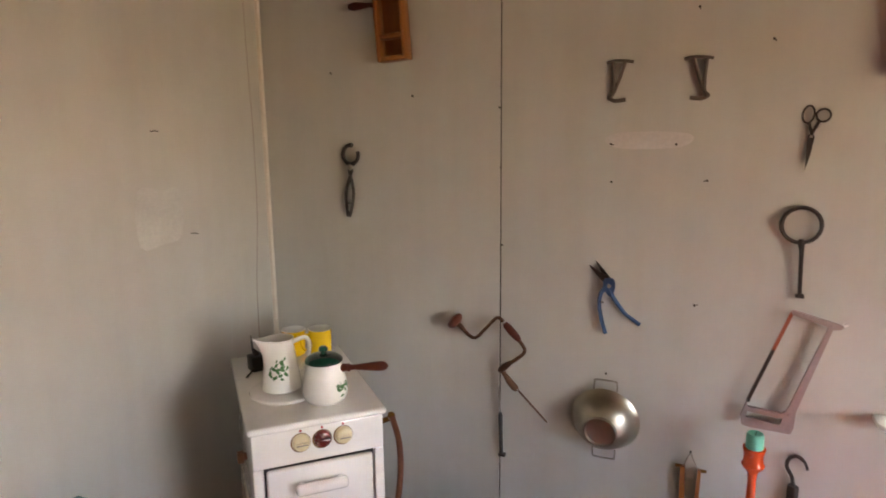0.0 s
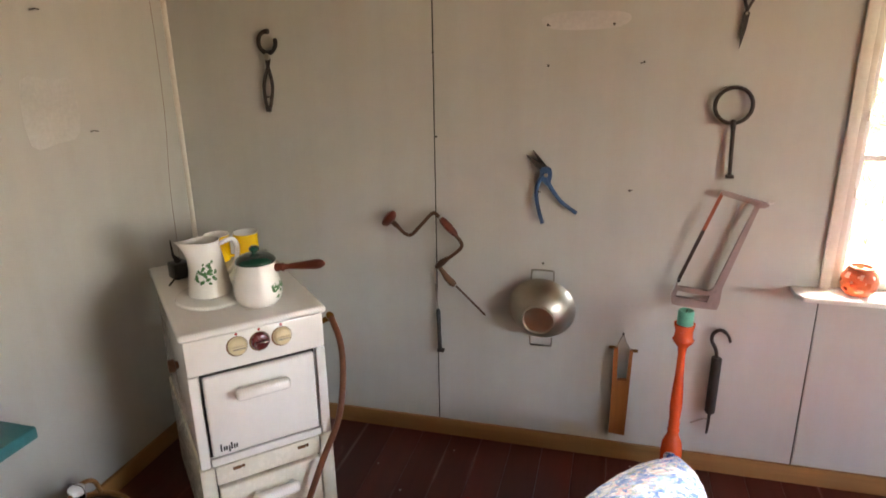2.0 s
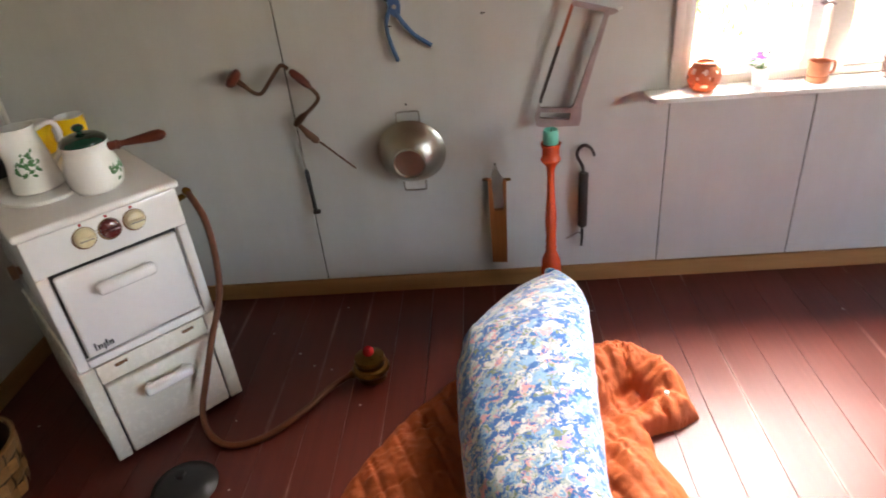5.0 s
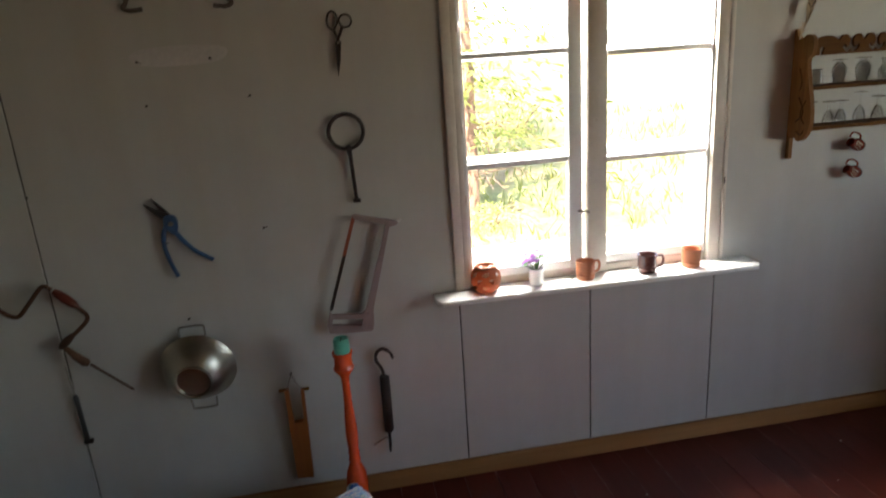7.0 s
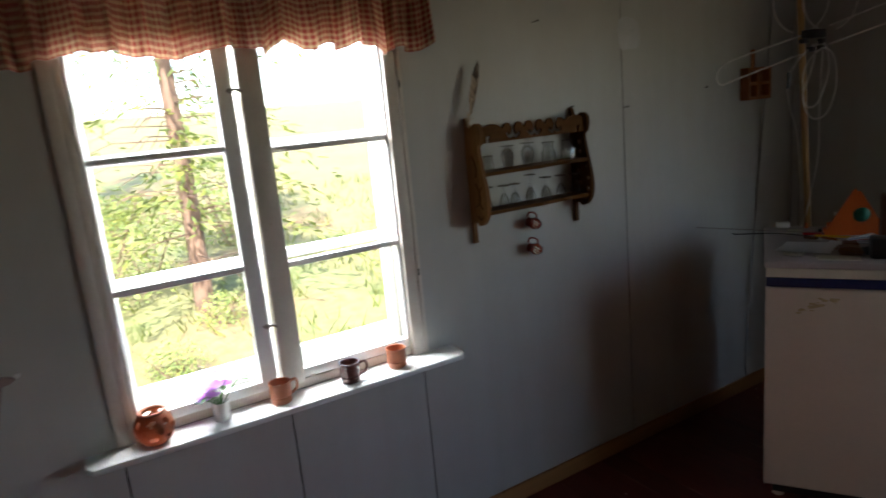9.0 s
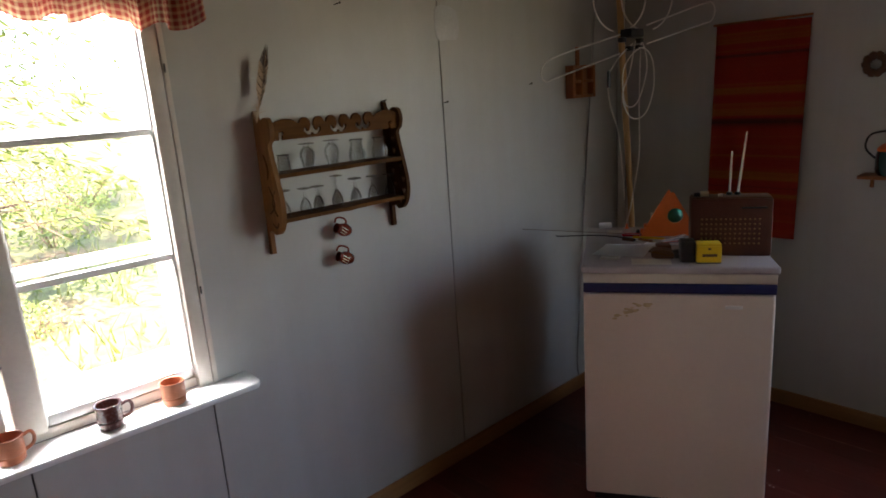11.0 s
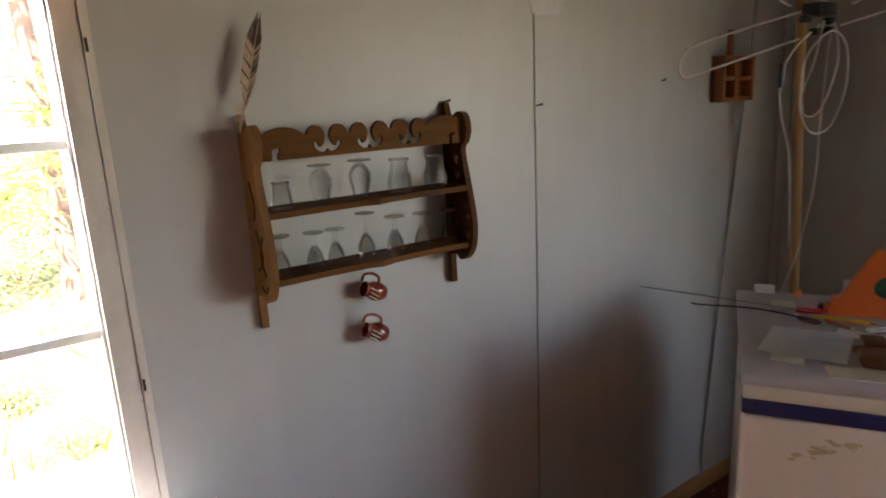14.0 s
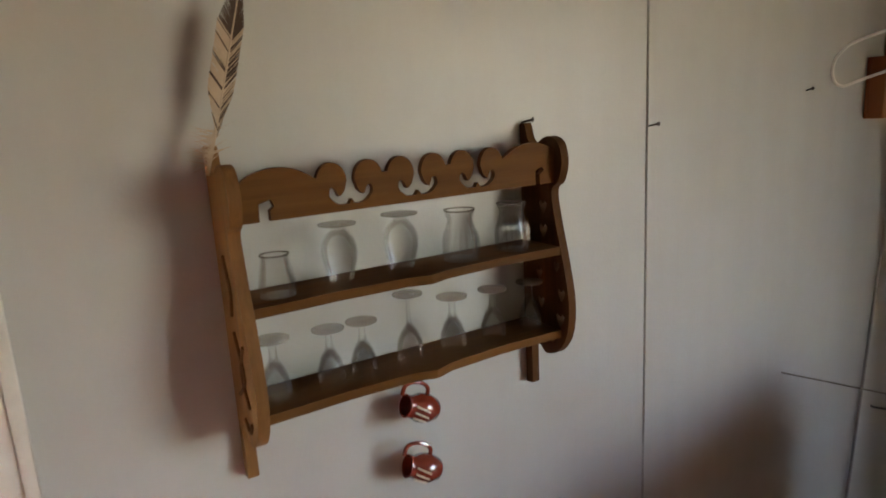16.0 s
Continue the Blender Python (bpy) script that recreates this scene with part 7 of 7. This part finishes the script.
    t = thing("leather_flap", "pointed scrap of brown leather on the freezer", "leather", TOP @ pose(0.189, 0.172, 0))
    part("scrap", plated([(0, 0), (0.045, -0.012), (0.098, -0.006), (0.102, 0.064), (0.07, 0.055)], [], 0.004, pose(0, 0, 0.0045, -90, 0, 0) @ Matrix.Diagonal((1, 1, -1, 1))), M['leather'], t)
    part("fold", boxed(0.05, 0.098, 0.0, 0.05, 0.0052, 0.018, 0.005), M['leather'], t)
    solid("note", boxed(0, 0.122, 0, 0.064, 0, 0.0012), M['freezer_strip'], "yellowed slip of paper on the freezer", "note", TOP @ pose(0.14, 0.004, 0.0002, 0, 0, -4))
    solid("memo", boxed(0, 0.07, 0, 0.05, 0, 0.0012), M['paper'], "small white slip of paper on the freezer", "note", TOP @ pose(0.2, 0.255, 0.0002, 0, 0, -24))
    rod_thing("pencil", "yellow pencil on the freezer", 0.178, 0.367, 0.135, 0.0045, -18, 'pack_yellow', 'wood_tool')
    rod_thing("penknife", "short black and brown penknife on the freezer", 0.138, 0.337, 0.055, 0.0068, -33, 'leather', 'black')
    rod_thing("pen", "thin metal pen on the freezer", 0.138, 0.372, 0.1, 0.0035, -54, 'silver')
    rod_thing("brush", "short brown brush on the freezer", 0.196, 0.335, 0.075, 0.005, -46, 'wood_tool', 'cream')
    solid("eraser", boxed(0.065, 0.115, 0.54, 0.572, 0, 0.021, 0.006, 3), M['paper'], "white plastic plug on the freezer", "plug", TOP)
    # leaflets spread out like a fan
    blue = mat("blue_print", (0.22, 0.36, 0.5), 0.5, 0, 0.5, 40)
    for k, (a, m) in enumerate(((-30, blue), (-17, M['paper']), (-6, blue), (5, M['redcap']), (14, M['paper']), (24, blue), (34, M['silver']))):
        c = thing("leaflet", "narrow printed leaflet in a fan beside the radio", "leaflet", TOP @ pose(0.268, 0.262, 0.0006 + 0.0022 * k, 0, -3, a), "fan of leaflets")
        part("page", boxed(0, 0.105, -0.007, 0.007, 0, 0.0015), m, c)
        part("print_bar", boxed(0.02, 0.085, -0.002, 0.002, 0.0015, 0.0019), M['paper'] if m is blue else M['navy'], c)
    # two thin rods that stick out over the edge
    rods = thing("knitting_needles", "long thin metal rods sticking out over the freezer's edge", "rods")
    a = TOP @ Vector((0.2, 0.34, 0.02))
    part("rod", tubed([a, Vector((4.046, -0.089, 0.91))], 0.0016, 6), M['steel'], rods)
    b = TOP @ Vector((0.16, 0.3, 0.016))
    part("rod", tubed(spline([b, TOP @ Vector((0.05, 0.36, 0.016)), Vector((4.05, -0.28, 0.902)), Vector((4.035, -0.265, 0.906))], 4), 0.0022, 6), M['black'], rods)


clutter()


def aerial():
    t = thing("aerial_mast", "wooden pole carrying a looped indoor television aerial", "aerial", pose(4.615, -0.2, -0.048))
    part("pole", tubed(spline([(0.165, 0.0, 0.048), (0.106, 0.004, 0.65), (0.052, 0.0, 1.12), (0.008, 0.0, 1.5), (-0.034, 0.0, 1.95)], 5), 0.0135, 10), M['pole'], t, "peeled crooked wooden pole")
    h = Vector((0.0, -0.05, 1.70))
    part("hub", boxed(-0.055, 0.045, -0.075, -0.02, 1.685, 1.72, 0.006), M['black'], t, "black plastic hub")
    for p in ((-0.085, -0.05, 1.675), (-0.045, -0.06, 1.64), (0.03, -0.06, 1.645), (0.05, -0.05, 1.672)):
        part("clip", boxed(p[0] - 0.016, p[0] + 0.016, p[1] - 0.012, p[1] + 0.012, p[2] - 0.01, p[2] + 0.01, 0.004), M['black'], t)
    d = Vector((0.85, -0.53, 0)).normalized()
    up = Vector((0, 0, 1))

    def along(u, v):
        return h + d * u + up * (v + 0.27 * u)

    part("dipole", tubed(spline([along(-0.06, 0.015), along(-0.33, 0.02), along(-0.395, 0.005), along(-0.41, -0.03), along(-0.39, -0.065), along(-0.33, -0.065), along(-0.06, -0.06)], 5), 0.0034, 8), M['cable_white'], t, "bright folded dipole")
    part("dipole", tubed(spline([along(0.06, 0.015), along(0.31, 0.02), along(0.36, 0.012), along(0.375, -0.025), along(0.36, -0.06), along(0.31, -0.062), along(0.06, -0.06)], 5), 0.0034, 8), M['cable_white'], t, "bright folded dipole")
    for s in (-1, 1):
        part("ring_element", tubed([h + d * (s * 0.05 + 0.115 * math.cos(a)) + up * (0.145 + 0.135 * math.sin(a)) + Vector((0.02 * s, 0, 0)) for a in [math.pi * (-0.42 + 1.84 * k / 30) for k in range(31)]], 0.0034, 8), M['cable_white'], t, "bright wire loop")
    # coiled white cable
    cable = [(0.0, -0.06, 1.67), (-0.06, -0.07, 1.55), (-0.1, -0.06, 1.45), (-0.05, -0.07, 1.36), (0.05, -0.08, 1.37), (0.1, -0.09, 1.48), (0.08, -0.09, 1.6), (0.0, -0.08, 1.64), (-0.09, -0.06, 1.56), (-0.08, -0.06, 1.42), (0.0, -0.07, 1.42), (0.06, -0.08, 1.56), (0.03, -0.07, 1.66), (0.05, -0.05, 1.42), (0.07, -0.04, 1.2), (0.05, -0.03, 1.06), (0.03, -0.02, 0.95), (0.06, 0.06, 0.7), (0.1, 0.1, 0.3), (0.12, 0.12, 0.052)]
    part("cable", tubed(spline(cable, 6), 0.0028, 6), M['cable_white'], t, "white coiled aerial cable")
    part("cable", tubed(spline([(-0.02, -0.06, 1.66), (-0.12, -0.05, 1.6), (-0.175, -0.04, 1.52), (-0.16, -0.04, 1.42), (-0.1, -0.04, 1.3), (-0.05, -0.03, 1.12), (-0.02, -0.022, 1.0)], 6), 0.0027, 6), M['cable_white'], t, "white aerial cable")
    part("plug", tubed([(-0.172, -0.042, 1.555), (-0.174, -0.042, 1.49)], 0.008, 8), M['black'], t, "black cable plug")


aerial()


def spice_box():
    t = thing("wooden_wall_box", "small orange-brown wooden box with four openings, hung on the wall", "wooden box", pose(4.562, -0.001, 1.474))
    part("back", boxed(-0.085, 0.085, -0.008, 0.0, -0.07, 0.07, 0.002), M['wood_tool'], t)
    b = bmesh.new()
    for x in (-0.085, -0.02, 0.07):
        box(b, x, x + 0.016, -0.042, -0.0085, -0.07, 0.07, 0.003)
    for z in (-0.07, -0.006, 0.057):
        box(b, -0.0685, -0.0205, -0.04, -0.0085, z, z + 0.013, 0.002)
        box(b, -0.0035, 0.0695, -0.04, -0.0085, z, z + 0.013, 0.002)
    part("compartment_frame", b, M['wood_tool'], t)
    part("hanger", boxed(-0.012, 0.012, -0.01, -0.001, 0.07, 0.15, 0.003), M['wood_tool'], t)


spice_box()
w = thing("wall_cable", "grey cable hanging loosely down the wall", "cable")
part("cable", tubed(spline([(4.73, -0.012, 2.25), (4.69, -0.012, 1.75), (4.645, -0.01, 1.36), (4.59, -0.01, 0.9), (4.545, -0.01, 0.45), (4.517, -0.01, 0.17), (4.51, -0.02, 0.08)], 6), 0.004, 6), M['cable_dark'], w)
w = thing("wall_cable", "grey cable hanging loosely down the wall", "cable")
part("cable", tubed(spline([(4.9, -0.012, 2.25), (4.885, -0.012, 1.75), (4.875, -0.01, 1.4), (4.88, -0.01, 0.9), (4.87, -0.01, 0.3), (4.86, -0.02, 0.07)], 6), 0.004, 6), M['cable_dark'], w)
pl = mat("pale_plaster_tape", (0.55, 0.54, 0.53), 0.5)
tagged(solid("wall_patch", plated(curve2d([(-0.05, 0.06), (0.05, 0.05), (0.055, -0.04), (0.0, -0.05), (-0.05, -0.045)], 3), [], 0.001), pl, m=pose(3.775, -0.001, 1.70)), "pale smeared patch of filler across the joint", "wall patch", kind="structure")


# ---- east wall ----
def tapestry():
    t = thing("wall_hanging", "red woven wool wall hanging with dark stripes", "wall hanging", pose(4.962, -0.628, 1.28))
    bm = bmesh.new()
    nx, nz = 20, 60
    g = [[bm.verts.new((-0.004 - 0.004 * math.sin(5 * i / nx + 4 * j / nz) - 0.004 * (j / nz) * (1 + math.sin(9 * i / nx)), -0.187 + 0.374 * i / nx + 0.015 * j / nz - 0.007, 0.385 - 0.9 * j / nz - 0.008 * math.cos(3 * i / nx) * (1 - j / nz))) for i in range(nx + 1)] for j in range(nz + 1)]
    for a, b in zip(g, g[1:]):
        for i in range(nx):
            bm.faces.new((a[i], a[i + 1], b[i + 1], b[i]))
    bmesh.ops.solidify(bm, geom=list(bm.faces), thickness=0.004)
    part("weave", bm, M['tapestry'], t, smooth=180)
    rod = part("hanging_rod", tubed([(0.001, -0.195, 0.388), (0.001, 0.195, 0.388)], 0.005, 8), M['wood_tool'], t)


tapestry()


def wreath():
    t = thing("wreath", "small dark wreath hung on the wall", "wreath", pose(4.967, -1.05, 1.462))
    rnd = random.Random(4)
    for k in range(10):
        a = 2 * math.pi * k / 10
        part("twist", lathed([(0, -0.018), (0.012, -0.012), (0.015, 0), (0.012, 0.012), (0, 0.018)], 8, pose(-0.016, 0.032 * math.cos(a), 0.032 * math.sin(a), rnd.uniform(-60, 60), 0, 0)), M['leather'], t)


wreath()


def wall_bracket():
    t = thing("bracket_shelf", "small wooden bracket shelf on the wall", "shelf", pose(4.969, -1.14, 1.045))
    part("board", boxed(-0.1, 0, -0.1, 0.1, 0, 0.014, 0.003), M['wood_tool'], t)
    for y in (-0.06, 0.06):
        part("peg", tubed([(-0.05, y, 0.0), (-0.05, y, -0.035)], 0.007, 8), M['wood_honey'], t)
    k = thing("dark_pot", "dark green pot with a black wire handle on the bracket shelf", "pot", pose(4.915, -1.135, 1.0595))
    part("body", lathed([(0, 0), (0.04, 0), (0.05, 0.02), (0.05, 0.07), (0.046, 0.09), (0.042, 0.09), (0.045, 0.07), (0, 0.006)], 22), M['dgreen'], k)
    part("handle", tubed(spline([(0, 0.05, 0.06), (0, 0.085, 0.1), (0, 0.07, 0.15), (0, 0.0, 0.165)], 5), 0.004, 6), M['black'], k)
    part("red_lid", lathed([(0.047, 0.0905), (0.047, 0.1), (0.03, 0.115), (0, 0.118)], 20), M['toy'], k, "orange-red lid")


wall_bracket()
solid("leaf", plated(curve2d([(-0.02, 0), (-0.005, 0.012), (0.016, 0.004), (0.022, -0.004), (0.0, -0.01)], 3), [], 0.002, pose(0, 0, 0.0015, -90)), M['toy'], "dry orange leaf on the floor", "leaf", pose(2.575, -0.667, 0, 0, 0, 30))


# ---- boards of floor and walls ----
def panels():
    for x0, x1, z0, z1 in ((WX0, 0.5975, 0, CEIL), (0.6025, 1.819, 0, CEIL), (1.8235, 2.2765, 0, 0.6999), (2.2805, 2.739, 0, 0.6999), (1.8225, 2.7395, 1.8001, CEIL), (2.7425, 3.7315, 0, CEIL), (3.7355, WX1, 0, CEIL)):
        part("panel", boxed(x0, x1, 0, 0.0055, z0, z1, 0.0012, 1), M['wall'], wall_north, smooth=0)
    for y0, y1, z0, z1 in ((-1.384, 0, 0, CEIL), (EWIN[1] + 0.0001, -1.388, 0, CEIL), (EWIN[0] + 0.0001, EWIN[1] - 0.0001, 0, EWIN[2] - 0.0001), (EWIN[0] + 0.0001, EWIN[1] - 0.0001, EWIN[3] + 0.0001, CEIL), (WY0, EWIN[0] - 0.0001, 0, CEIL)):
        part("panel", boxed(WX1, WX1 + 0.0055, y0, y1, z0, z1, 0.0012, 1), M['wall'], wall_east, smooth=0)


panels()


def floor_boards():
    rnd = random.Random(4)
    pitch, x = 0.1145, WX0
    while x < WX1:
        w = min(pitch, WX1 - x)
        bm = bmesh.new()
        g = 0.0002 + 0.0005 * rnd.random()
        box(bm, x + g, x + w - g, WY0, 0.005, -0.021, -0.0004 * rnd.random(), 0.0005, 1)
        part("floor_board", bm, M['floor'], floor, smooth=0)
        x += pitch


floor_boards()
